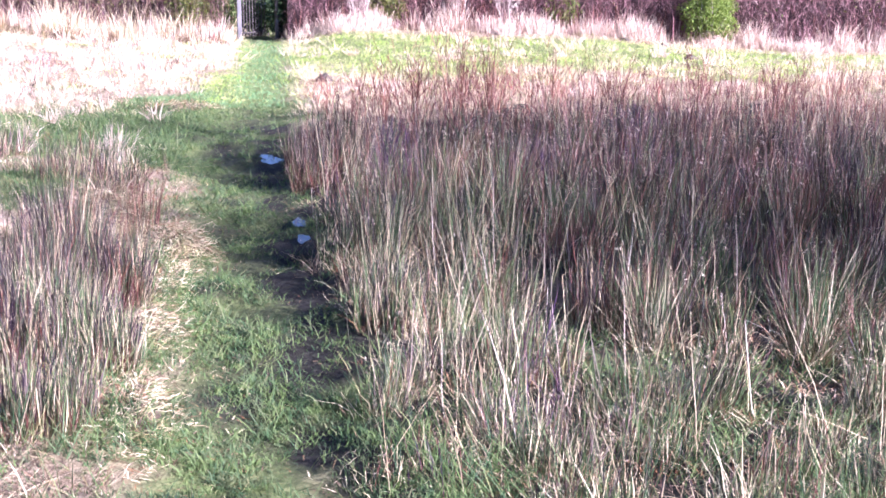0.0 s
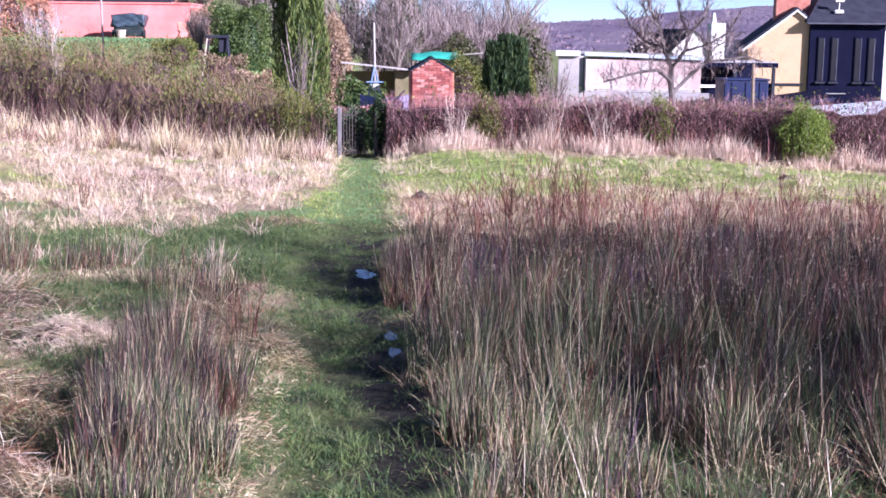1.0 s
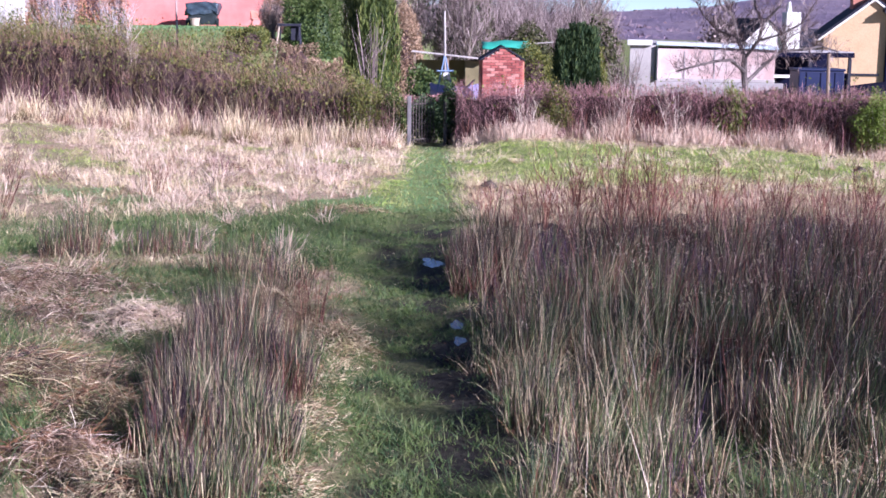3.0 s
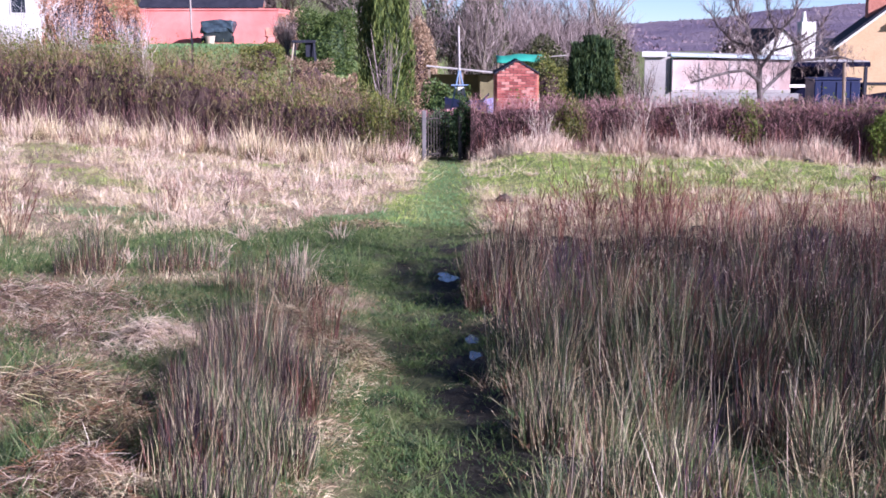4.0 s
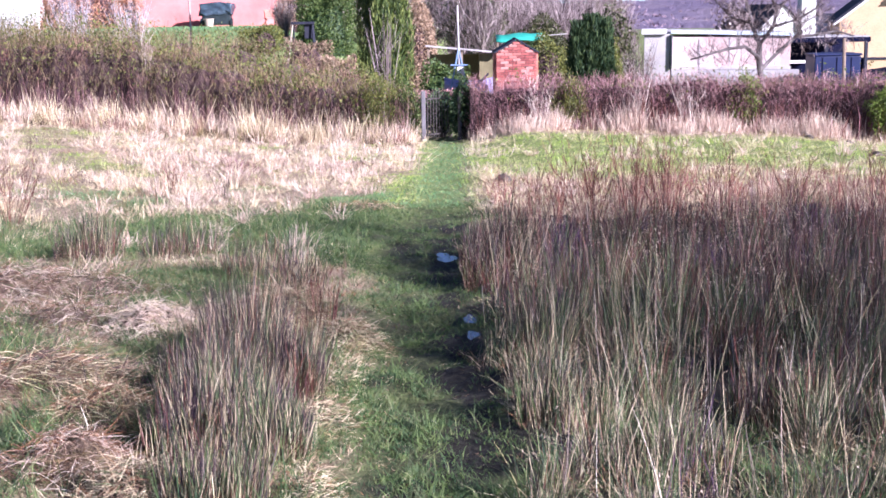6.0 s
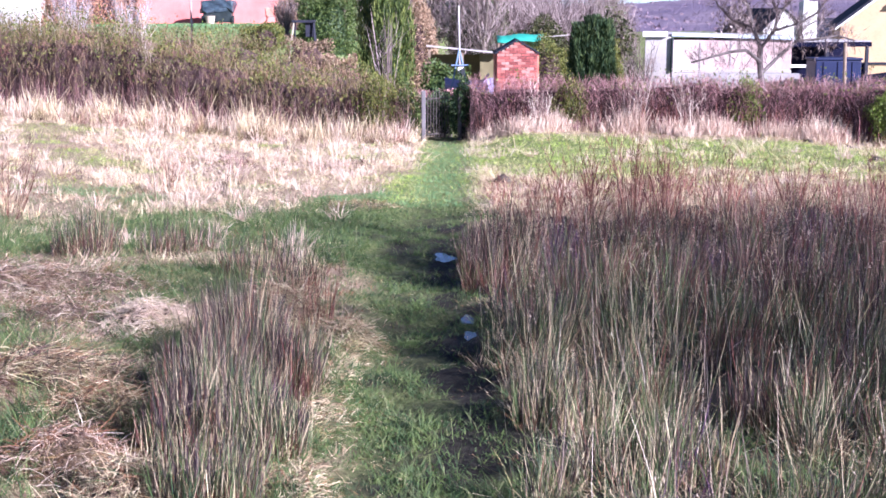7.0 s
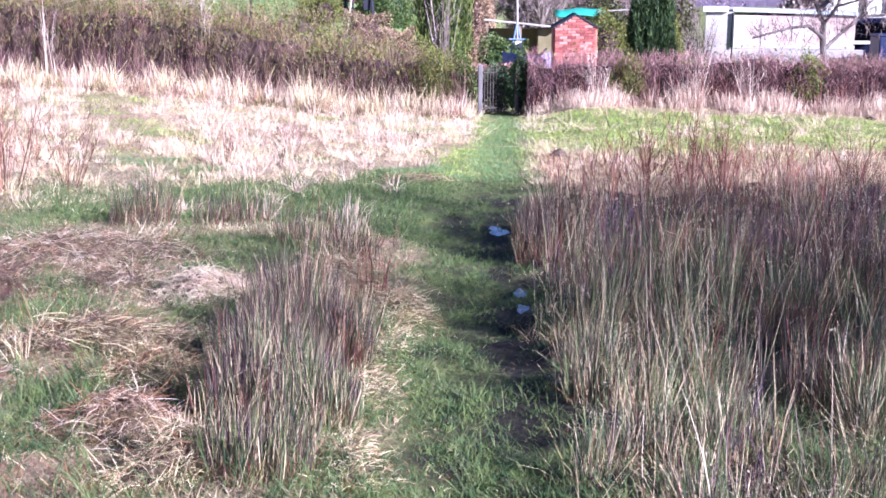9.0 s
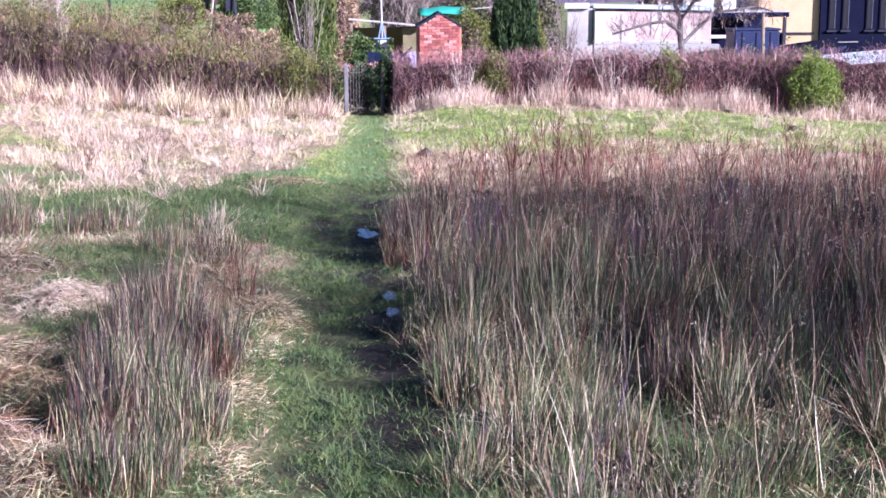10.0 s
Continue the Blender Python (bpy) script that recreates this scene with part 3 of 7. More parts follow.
def build_hill():
    """The wooded hillside across the valley, its haze put into the colours."""
    rng = np.random.default_rng(11)
    xs = np.linspace(-900, 1500, 241)
    ts = np.linspace(0, 1, 25)
    v, f = [], []
    for j, t in enumerate(ts):
        for i, x in enumerate(xs):
            ridge = 5.6 + 0.105 * max(0, x - 100) + 0.06 * max(0, 60 - x) + 0.8 * math.sin(x * 0.021) + 0.5 * math.sin(x * 0.07 + 1)
            ridge = min(ridge, 75 + 6 * math.sin(x * 0.01))
            z = -14 + (ridge + 14) * (t ** 0.8 if t < 0.8 else (0.8 ** 0.8 + (1 - 0.8 ** 0.8) * math.sin((t - 0.8) / 0.2 * math.pi / 2)))
            z += rng.uniform(-0.5, 0.7) * (1 if 0 < j else 0)
            v.append((x, 420 + 300 * t, z))
    n = len(xs)
    for j in range(len(ts) - 1):
        for i in range(n - 1):
            f.append((j * n + i, j * n + i + 1, (j + 1) * n + i + 1, (j + 1) * n + i))
    # Purple-brown woodland colours shifted to blue to paint in distance haze.
    m = surface("hazy_hillside", [(0.11, 0.085, 0.15), (0.16, 0.125, 0.185), (0.22, 0.17, 0.21)], 0.02, 0.25, 0.95, 1.0, dist=2.0)
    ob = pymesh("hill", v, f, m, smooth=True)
    n = 20000
    x, t = rng.uniform(20, 420, n), rng.uniform(0.15, 1.0, n)
    k, l = (x + 900) / 10.0, t * 24
    Z = np.array([q[2] for q in v]).reshape(len(ts), len(xs))
    z = Z[np.clip(l.astype(int), 0, 24), np.clip(k.astype(int), 0, 240)]
    # Tree tones carry the same painted haze as the slope.
    wood = blade_mat("hazy_woodland", [(0.1, 0.075, 0.12), (0.18, 0.13, 0.17), (0.28, 0.2, 0.22)], [(0.1, 0.075, 0.13), (0.24, 0.16, 0.18), (0.15, 0.13, 0.12)], 0.02, thin=0.0, rough=0.95)
    w = ribbons("hazy_woodland", np.stack([x, 420 + 300 * t, z - 1], 1), rng.uniform(0.8, 2.2, n), rng.uniform(0.8, 2.2, n), rng.uniform(0, 0.3, n), rng.uniform(0, 0.2, n), wood, None, 2, None, rng)
    tagged(w, "bare winter woodland on the far hillside, tinted for haze", "woodland", kind="stuff")
    return tagged(ob, "far hillside covered in bare purple-brown winter woodland, blue haze in its colour", "hill", kind="structure")


build_hill()



# ---------- far hedges ----------
def thicket(name, mid, half, hgt, n, material, label, category, seed, core=True, size=(0.15, 0.5), up=0.7, x0=0.0, x1=1.0, width=0.008, leafy=0.0):
    """A clipped or wild hedge along a line: a tangle of twigs round a dark core that carries its inner shade.
    mid(x) gives the line, hgt(x) the top over the ground."""
    rng = np.random.default_rng(seed)
    e = empty(name, (x0 + x1) / 2, float(mid((x0 + x1) / 2)), float(gz((x0 + x1) / 2, mid((x0 + x1) / 2))))
    o = np.array(e.matrix_basis.translation)
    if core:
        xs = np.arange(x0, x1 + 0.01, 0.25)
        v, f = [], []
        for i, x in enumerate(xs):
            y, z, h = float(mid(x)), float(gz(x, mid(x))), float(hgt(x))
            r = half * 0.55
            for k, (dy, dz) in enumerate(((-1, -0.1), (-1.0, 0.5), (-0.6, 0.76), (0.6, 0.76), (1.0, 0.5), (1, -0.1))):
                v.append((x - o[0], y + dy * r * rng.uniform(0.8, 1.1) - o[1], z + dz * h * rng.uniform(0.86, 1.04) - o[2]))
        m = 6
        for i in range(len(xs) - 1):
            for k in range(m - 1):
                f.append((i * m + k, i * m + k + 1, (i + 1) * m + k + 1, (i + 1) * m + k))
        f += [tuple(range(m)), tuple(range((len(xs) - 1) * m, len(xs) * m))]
        pymesh("shade_core", v, f, M_CORE, e)
    x = rng.uniform(x0, x1, n)
    dy = rng.uniform(-1, 1, n)
    y = mid(x) + dy * half
    u = rng.random(n) ** 0.75
    h = hgt(x) * (1 - 0.18 * np.abs(dy))
    L = rng.uniform(size[0], size[1], n)
    z = gz(x, y) + np.maximum(0, u * h - L * 0.45)
    d = rng.normal(size=(n, 3)) * 0.6
    d[:, 2] = np.abs(d[:, 2]) + up
    d /= np.linalg.norm(d, axis=1)[:, None]
    p = np.stack([x, y, z], 1) - o
    ob = ribbons("brushwood", p, L, rng.uniform(0.6, 1.4, n) * width, rng.uniform(0, 0.15, n), rng.uniform(0, 0.12, n), material, e, 2, None, rng, 0, d)
    ob["kind"] = "stuff"
    if leafy:
        k = int(n * leafy)
        x = rng.uniform(x0, x1, k)
        dy = rng.uniform(-1, 0.6, k)
        y = mid(x) + dy * half
        z = gz(x, y) + hgt(x) * np.clip(rng.normal(0.72, 0.2, k), 0.1, 1.05)
        sel = wob(x, z * 3, 1.3, seed) > rng.uniform(-0.7, 0.6, k)
        lv = leaves("foliage", np.stack([x, y, z], 1)[sel] - o, np.full(int(sel.sum()), 0.035), M_BRLEAF, e, rng, 0.3)
        lv["kind"] = "stuff"
    return tagged(e, label, category)


def top_right(x):
    return 1.42 - bank(x, hedge_y(x)) + 0.07 * wob(x, 0 * x, 2.3) + 0.03 * wob(x, 0 * x, 7)


def top_left(x):
    return np.interp(x, [-26, -12, -8, -5.5, -3.5, -2, -0.6], [2.6, 2.4, 2.2, 1.95, 1.6, 1.4, 1.25]) + 0.14 * wob(x, 0 * x, 1.9) + 0.08 * wob(x, 0 * x, 6)


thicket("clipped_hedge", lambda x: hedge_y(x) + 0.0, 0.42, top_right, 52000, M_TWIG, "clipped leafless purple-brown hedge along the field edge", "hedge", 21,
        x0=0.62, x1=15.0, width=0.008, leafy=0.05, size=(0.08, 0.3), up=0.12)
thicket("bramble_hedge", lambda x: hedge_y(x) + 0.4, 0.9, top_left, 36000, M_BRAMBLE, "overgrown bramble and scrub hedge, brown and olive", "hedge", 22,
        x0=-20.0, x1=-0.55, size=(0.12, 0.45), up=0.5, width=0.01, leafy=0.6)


def top_bank(x):
    return np.interp(x, [-26, -12, -6, -3, -1.2], [2.2, 2.2, 2.1, 1.75, 1.1]) + 0.15 * wob(x, 0 * x, 1.5, 2) + 0.08 * wob(x, 0 * x, 5)


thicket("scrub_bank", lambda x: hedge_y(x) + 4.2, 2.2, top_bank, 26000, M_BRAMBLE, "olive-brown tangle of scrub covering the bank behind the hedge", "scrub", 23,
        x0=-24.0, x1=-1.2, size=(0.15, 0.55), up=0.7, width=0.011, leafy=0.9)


def low_top(x):
    return -0.6 - gz(x, 0 * x + 44.0) + 0.06 * wob(x, 0 * x, 2.1)


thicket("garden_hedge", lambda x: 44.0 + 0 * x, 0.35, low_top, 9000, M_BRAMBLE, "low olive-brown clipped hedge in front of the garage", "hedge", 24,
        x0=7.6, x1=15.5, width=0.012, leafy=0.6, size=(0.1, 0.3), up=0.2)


def tall_scrub(x0, x1, n, seed, name, label, mat, h0, h1, off=0.0, width=0.01, spread=0.8):
    """Upright dead stems standing in and before a hedge."""
    rng = np.random.default_rng(seed)
    x = rng.uniform(x0, x1, n)
    keep = rng.random(n) < 0.55 + 0.45 * wob(x, 0 * x, 1.7, seed)
    x = x[keep]
    y = hedge_y(x) + off + rng.uniform(-spread, spread, len(x))
    h = rng.uniform(h0, h1, len(x)) * (0.85 + 0.2 * wob(x, y, 1.1, seed))
    p = np.stack([x, y, gz(x, y)], 1)
    ob = ribbons(name, p, h, rng.uniform(0.6, 1.3, len(x)) * width, rng.uniform(0, 0.16, len(x)), rng.uniform(0, 0.15, len(x)), mat, None, 3, None, rng, 0.2)
    return tagged(ob, label, "dead stems", kind="stuff")


tall_scrub(-20, -0.7, 8000, 31, "dead_stems", "upright purple-brown dead stems in front of the bramble hedge", M_PURPLE, 0.6, 1.25, -0.1, 0.008, 0.5)
tall_scrub(-20, -1.2, 1900, 33, "dead_stems", "tall pale dead stems rising from the bramble hedge", M_STEM, 1.0, 1.9, 0.3, 0.012)
tall_scrub(-20, -3.0, 5200, 36, "green_stems", "upright olive green stems rising from the bramble hedge", M_OLIVE, 1.3, 2.35, 0.9, 0.012, 0.6)
tall_scrub(0.75, 14.5, 1600, 34, "dead_stems", "reddish dead stems along the foot of the hedge", M_RED, 0.35, 0.85, -0.6, 0.01, 0.4)


def foot_grass(x0, x1, n, seed, off, spread, h0, h1, mat, label):
    """Tall uneven tufts of bleached grass along the foot of a hedge."""
    rng = np.random.default_rng(seed)
    x = rng.uniform(x0, x1, n)
    keep = rng.random(n) < np.clip(0.55 + 0.75 * wob(x, 0 * x, 2.2, seed), 0.12, 1)
    x = x[keep]
    n = len(x)
    y = hedge_y(x) + off + 0.35 * wob(x, 0 * x, 1.3, seed) + rng.uniform(-spread, spread, n)
    high = (h0 + (h1 - h0) * rng.random(n) ** 1.4) * (1 + 0.4 * wob(x, 0 * x, 3.1, seed + 1)) * (0.75 + 0.35 * (y - hedge_y(x) - off + spread) / (2 * spread))
    ob = stands("dry_grass", x, y, rng.uniform(8, 30, n), rng.uniform(0.05, 0.3, n), high, 0.0052, mat, rng, 0.5, 0.1, 0.05, 0.15, None, 3, 0.25)
    return tagged(ob, label, "grass", kind="stuff")


foot_grass(0.75, 15, 3400, 32, -0.8, 0.4, 0.12, 0.52, M_PINKSTRAW, "tall bleached pinkish dry grass along the foot of the hedge")
foot_grass(-20, -0.6, 1500, 35, -0.9, 0.9, 0.2, 0.85, M_STRAW, "tall bleached dry grass below the bramble hedge")
foot_grass(-20, -0.6, 1500, 38, -0.7, 1.0, 0.2, 0.75, M_PINKSTRAW, "tall pinkish dry grass below the bramble hedge")
foot_grass(-20, -0.6, 1500, 39, -1.2, 1.2, 0.15, 0.6, M_BRAMBLE, "brown dead grass below the bramble hedge")
foot_grass(0.75, 15, 250, 40, -0.7, 0.45, 0.14, 0.6, M_PURPLE, "purplish brown dead grass along the foot of the hedge")


# ---------- field vegetation ----------
PUDDLES = ((0.06, 10.9, 0.12, 0.27), (0.2, 7.6, 0.05, 0.13), (0.19, 8.1, 0.05, 0.14))


def turf(rng):
    """Short turf, thick on the path and in the green hollows."""
    x, y = scatter(450000, 3.2, 27.5, rng, power=1.75)
    t = in_turf(x, y)
    bed = in_rush(x, y)
    mid = path_mid(y)
    muddy = np.maximum(np.exp(-((x - mid - 0.2) / 0.17) ** 2), 0.85 * np.exp(-((x - mid + 0.1) / 0.13) ** 2) * np.clip(1.8 * wob(x, y, 2.2, 19), 0, 1)) * sstep(15.5, 12.5, y) * (0.85 + 0.5 * wob(x, y, 2.6, 3))
    worn = np.clip(0.4 + 1.1 * wob(x, y, 3.1, 8) + 0.7 * wob(x, y, 7, 3), 0, 0.97) * sstep(17, 13, y) * np.where(x < mid - 0.5, 0.5, 1)
    t = np.maximum(np.maximum(t, 0.5 * bed * sstep(7.5, 4.5, y)), np.maximum(0.3 * sstep(-0.3, -0.7, x) * sstep(15, 12, y) * np.clip(0.4 + 0.9 * wob(x, y, 1.7, 12), 0, 1), 0.1))
    keep = (rng.random(len(x)) < t) & (rng.random(len(x)) > worn) & (rng.random(len(x)) > 0.82 * muddy) & (y < hedge_y(x) - 0.3)
    for px, py, rx, ry in PUDDLES:
        keep &= np.hypot((x - px) / rx, (y - py) / ry) > rng.uniform(0.2, 1.0, len(x))
    keep &= ~((bed > 0.5) & (rng.random(len(x)) < np.interp(y, [4, 6, 9], [0.1, 0.5, 0.93])))
    x, y = x[keep], y[keep]
    moss = (y < 15.5) & (rng.random(len(x)) < 1)
    xx, yy = np.repeat(x[moss], 2) + rng.normal(0, 0.03, 2 * int(moss.sum())), np.repeat(y[moss], 2) + rng.normal(0, 0.04, 2 * int(moss.sum()))
    n = len(xx)
    hh = rng.uniform(0.006, 0.026, n) * (1 + 0.7 * wob(xx, yy, 9, 6))
    ob = ribbons("grass", np.stack([xx, yy, gz(xx, yy) - 0.003], 1), np.abs(hh) + 0.005, rng.uniform(0.003, 0.006, n) * (1 + yy / 14), rng.uniform(0, 2.2, n), np.zeros(n), M_GREEN, None, 1, None, rng, 0)
    tagged(ob, "fine moss and clipped grass close to the ground", "grass", kind="stuff")
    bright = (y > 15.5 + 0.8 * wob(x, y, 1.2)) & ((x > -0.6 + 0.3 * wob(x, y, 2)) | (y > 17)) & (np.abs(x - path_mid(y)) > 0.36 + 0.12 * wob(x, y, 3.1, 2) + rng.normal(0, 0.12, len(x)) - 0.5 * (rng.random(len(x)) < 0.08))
    # The far, sunny stretch of path takes the lighter lawn green instead.
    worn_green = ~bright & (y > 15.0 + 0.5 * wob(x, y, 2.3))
    for m, sel, lab in ((M_GREEN, ~bright & ~worn_green, "short trodden green grass on the muddy path, shade partly in its colour"), (M_LAWN, worn_green, "short green grass on the path towards the gate"), (M_LUSH, bright, "short bright green turf with dry tufts")):
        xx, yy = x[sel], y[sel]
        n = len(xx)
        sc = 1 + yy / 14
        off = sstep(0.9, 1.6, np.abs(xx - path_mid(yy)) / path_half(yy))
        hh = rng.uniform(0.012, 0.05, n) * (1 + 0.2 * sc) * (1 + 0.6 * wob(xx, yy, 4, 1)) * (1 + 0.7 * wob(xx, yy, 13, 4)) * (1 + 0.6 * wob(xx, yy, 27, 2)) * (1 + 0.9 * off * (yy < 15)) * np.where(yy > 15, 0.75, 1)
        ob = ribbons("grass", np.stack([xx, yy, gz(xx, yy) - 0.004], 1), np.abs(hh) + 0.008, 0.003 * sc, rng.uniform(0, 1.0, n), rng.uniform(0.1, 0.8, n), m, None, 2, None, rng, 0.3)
        tagged(ob, lab, "grass", kind="stuff")


def thatch(rng):
    """Dead blades lying flat."""
    x, y = scatter(120000, 3.2, 28.0, rng, power=1.6)
    keep = (rng.random(len(x)) < np.clip(1 - 1.1 * in_turf(x, y), np.where((x < path_mid(y) - 0.05) & (y < 10), 0.55, np.where(y < 14, 0.06, 0.25)), 1) * (1 - 0.85 * in_rush(x, y) * sstep(4.5, 6, y))) & (y < hedge_y(x) - 0.3)
    x, y = x[keep], y[keep]
    brown = rng.random(len(x)) < np.clip(0.15 + 0.75 * spots(x, y, BROWN_SPOTS) + 0.6 * sstep(14, 9, y), 0, 0.95)
    for m, sel, lab in ((M_STRAW, ~brown, "flattened dry thatch between the grass tufts"), (M_DEAD, brown, "brown dead leaf litter between the grass tufts")):
        xx, yy = x[sel], y[sel]
        k = len(xx)
        ob = ribbons("thatch", np.stack([xx, yy, gz(xx, yy) + 0.004], 1), rng.uniform(0.015, 0.06, k) * (1 - 0.6 * in_turf(xx, yy)), 0.0032 * (1 + yy / 18),
                     rng.uniform(0.5, 2.0, k), rng.uniform(0, 1.2, k), m, None, 2, None, rng, 0.6)
        tagged(ob, lab, "grass", kind="stuff")


def dry_tufts(rng):
    """Matted and mounded tufts whose blades fall over to the ground."""
    for m, count, per, h0, h1, lab, kk in ((M_STRAW, 3400, (26, 76), 0.05, 0.15, "bleached dry grass in matted tufts over the field", 7),
                                           (M_DEAD, 3000, (20, 60), 0.04, 0.12, "brown dead grass in matted tufts over the field", 15),
                                           (M_PINKSTRAW, 3000, (34, 96), 0.14, 0.34, "pale mounded tufts of falling dry grass over the field", 3)):
        x, y = scatter(count, 3.2, 28.0, rng, power=1.15)
        off = np.abs(x - path_mid(y)) / path_half(y)
        br = spots(x, y, BROWN_SPOTS)
        free = np.clip(1 - 1.15 * in_turf(x, y), 0, 1) * (1 - 0.9 * in_rush(x, y)) * (1 - 0.8 * spots(x, y, GREEN_SPOTS))
        dens = free * np.clip(0.5 + 0.9 * wob(x, y, 1.7, kk), 0.05, 1)
        far = sstep(13.5, 15.5, y)
        if m is M_STRAW:
            dens = dens * (1 - 0.65 * sstep(10.5, 8.5, y) * (x < -0.3)) * (1 - 0.8 * br) * (1 - 0.5 * sstep(-1.6, -2.2, x) * sstep(10, 8.5, y))
            dens = np.maximum(dens, 0.9 * sstep(12.2, 13.2, y) * sstep(18.5, 16.0, y) * sstep(0.3, 0.6, x) * (1 - in_rush(x, y)) * np.clip(0.6 + 0.8 * wob(x, y, 1.6, 5), 0, 1))
            dens = np.maximum(dens, 0.95 * sstep(14.5, 16, y) * sstep(0.3, 0.8, x) * np.clip(0.42 + 1.3 * wob(x, y, 1.9, 3) + 0.7 * wob(x, y, 4.3, 8), 0, 1))
        elif m is M_DEAD:
            dens = np.maximum(free * 0.9 * br, dens * (1 - 0.4 * far))
        else:
            dens = free * far * (x < 0.2) * np.clip(0.75 + 0.6 * wob(x, y, 1.4, kk), 0.1, 1) * (1 - 0.6 * br) + free * (1 - far) * 0.1 * (wob(x, y, 1.6, 9) > 0.15) * (x < -0.4) * (1 - 0.7 * br)
            dens = np.maximum(dens, 0.4 * sstep(14.2, 15.2, y) * (x > 0.5) * (wob(x, y, 2.3, 29) + 0.5 * wob(x, y, 5, 3) > 0.35))
        dens = np.maximum(dens, np.where(y < 10, 0.05, 0.22) * (x < -0.9) * (wob(x, y, 2.7, kk) > 0))
        keep = (rng.random(len(x)) < dens) & (y < hedge_y(x) - 0.3) & (off > 1.15 + 0.5 * wob(x, y, 2.3, 6))
        x, y = x[keep], y[keep]
        n = len(x)
        high = rng.uniform(h0, h1, n) * np.interp(y, [3, 10, 17, 28], [0.9, 0.9, 1.7, 2.1] if m is not M_PINKSTRAW else [0.6, 0.7, 1, 1.15]) * (1 + 0.45 * wob(x, y, 1.1, 9)) * rng.uniform(0.6, 1.4, n)
        mound = m is M_PINKSTRAW
        ob = clumps("dry_grass", x, y, rng.uniform(*per, n) * np.interp(y, [3, 28], [1, 0.7]), rng.uniform(0.03, 0.14, n) * (1 + y / (40 if mound else 18)), high, 0.0042 if mound else 0.0038, m, rng,
                    0.9 if mound else 2.2, 1.5, 0.5 if mound else 0.42, 3 if mound else 2, 0.3)
        tagged(ob, lab, "grass", kind="stuff")


def back_stems(rng):
    """Loose reddish stems and straw beyond the ragged back of the rush bed."""
    x, y = scatter(520, 12.8, 16.6, rng, left=-0.03, right=0.56, margin=0.3, power=0.6)
    k = (x > 0.45) & (rng.random(len(x)) < np.clip(0.35 + 0.8 * wob(x, y, 2.1, 13), 0, 1))
    x, y = x[k], y[k]
    n = len(x)
    ob = clumps("dead_stems", x, y, rng.uniform(5, 20, n), rng.uniform(0.05, 0.22, n), rng.uniform(0.25, 0.75, n), 0.0034, M_RED, rng, 0.7, 0.3, 0.4, 3, 0.5)
    tagged(ob, "loose reddish dead stems beyond the rush bed", "dead stems", kind="stuff")


def upright_tufts(rng):
    x, y = scatter(4200, 3.2, 28.0, rng, power=1.2)
    off = np.abs(x - path_mid(y)) / path_half(y)
    free = (1 - in_turf(x, y)) * (1 - in_rush(x, y)) * np.where((y < 11) & (x < 0), 0.1, 1)
    keep = (rng.random(len(x)) < np.clip(0.25 + 0.9 * wob(x, y, 1.5, 21), 0.03, 1) * free) & (off > 1.2) & (y < hedge_y(x) - 0.3)
    x, y = x[keep], y[keep]
    n = len(x)
    high = rng.uniform(0.1, 0.36, n) * np.interp(y, [3, 12, 17, 28], [0.8, 0.8, 1.0, 1.3]) * (1 - 0.4 * (x > 0.4) * (y > 14.5))
    ob = clumps("dry_grass", x, y, rng.uniform(8, 34, n), rng.uniform(0.03, 0.12, n), high, 0.0034, M_STRAW, rng, 0.7, 0.8, 0.5, 3)
    tagged(ob, "upright bleached grass tufts over the field", "grass", kind="stuff")
    # brown dead stalks scattered over the dry grass
    x, y = scatter(1900, 5.0, 28.0, rng, power=1.2)
    keep = (in_turf(x, y) < 0.3) & (in_rush(x, y) < 0.2) & (x < -0.6) & (y < hedge_y(x) - 0.3) & (rng.random(len(x)) < np.clip(0.25 + 0.9 * wob(x, y, 0.9, 11), 0.04, 1))
    x, y = x[keep], y[keep]
    n = len(x)
    ob = clumps("dead_stems", x, y, rng.uniform(4, 16, n), rng.uniform(0.05, 0.2, n), rng.uniform(0.15, 0.45, n), 0.0036, M_STEM, rng, 0.6, 0.4, 0.4, 3)
    tagged(ob, "thin brown dead stalks standing in the dry grass", "dead stems", kind="stuff")
    # fallen stalks lying at all angles
    x, y = scatter(5600, 3.4, 12.0, rng, power=1.0)
    k = (x < -0.7) & (in_turf(x, y) < 0.5)
    x, y = x[k], y[k]
    n = len(x)
    for m, sel, lab in ((M_STRAW, np.arange(n) % 6 == 0, "pale fallen stalks lying over the litter"), (M_STEM, np.arange(n) % 6 != 0, "dark fallen stalks lying over the litter")):
        q = int(sel.sum())
        ob = ribbons("dead_stems", np.stack([x[sel], y[sel], gz(x[sel], y[sel]) + 0.01], 1), rng.uniform(0.05, 0.14, q), rng.uniform(0.002, 0.0045, q), rng.uniform(0.8, 3.0, q), rng.uniform(0, 0.8, q), m, None, 3, None, rng, 0.3)
        tagged(ob, lab, "dead stems", kind="stuff")


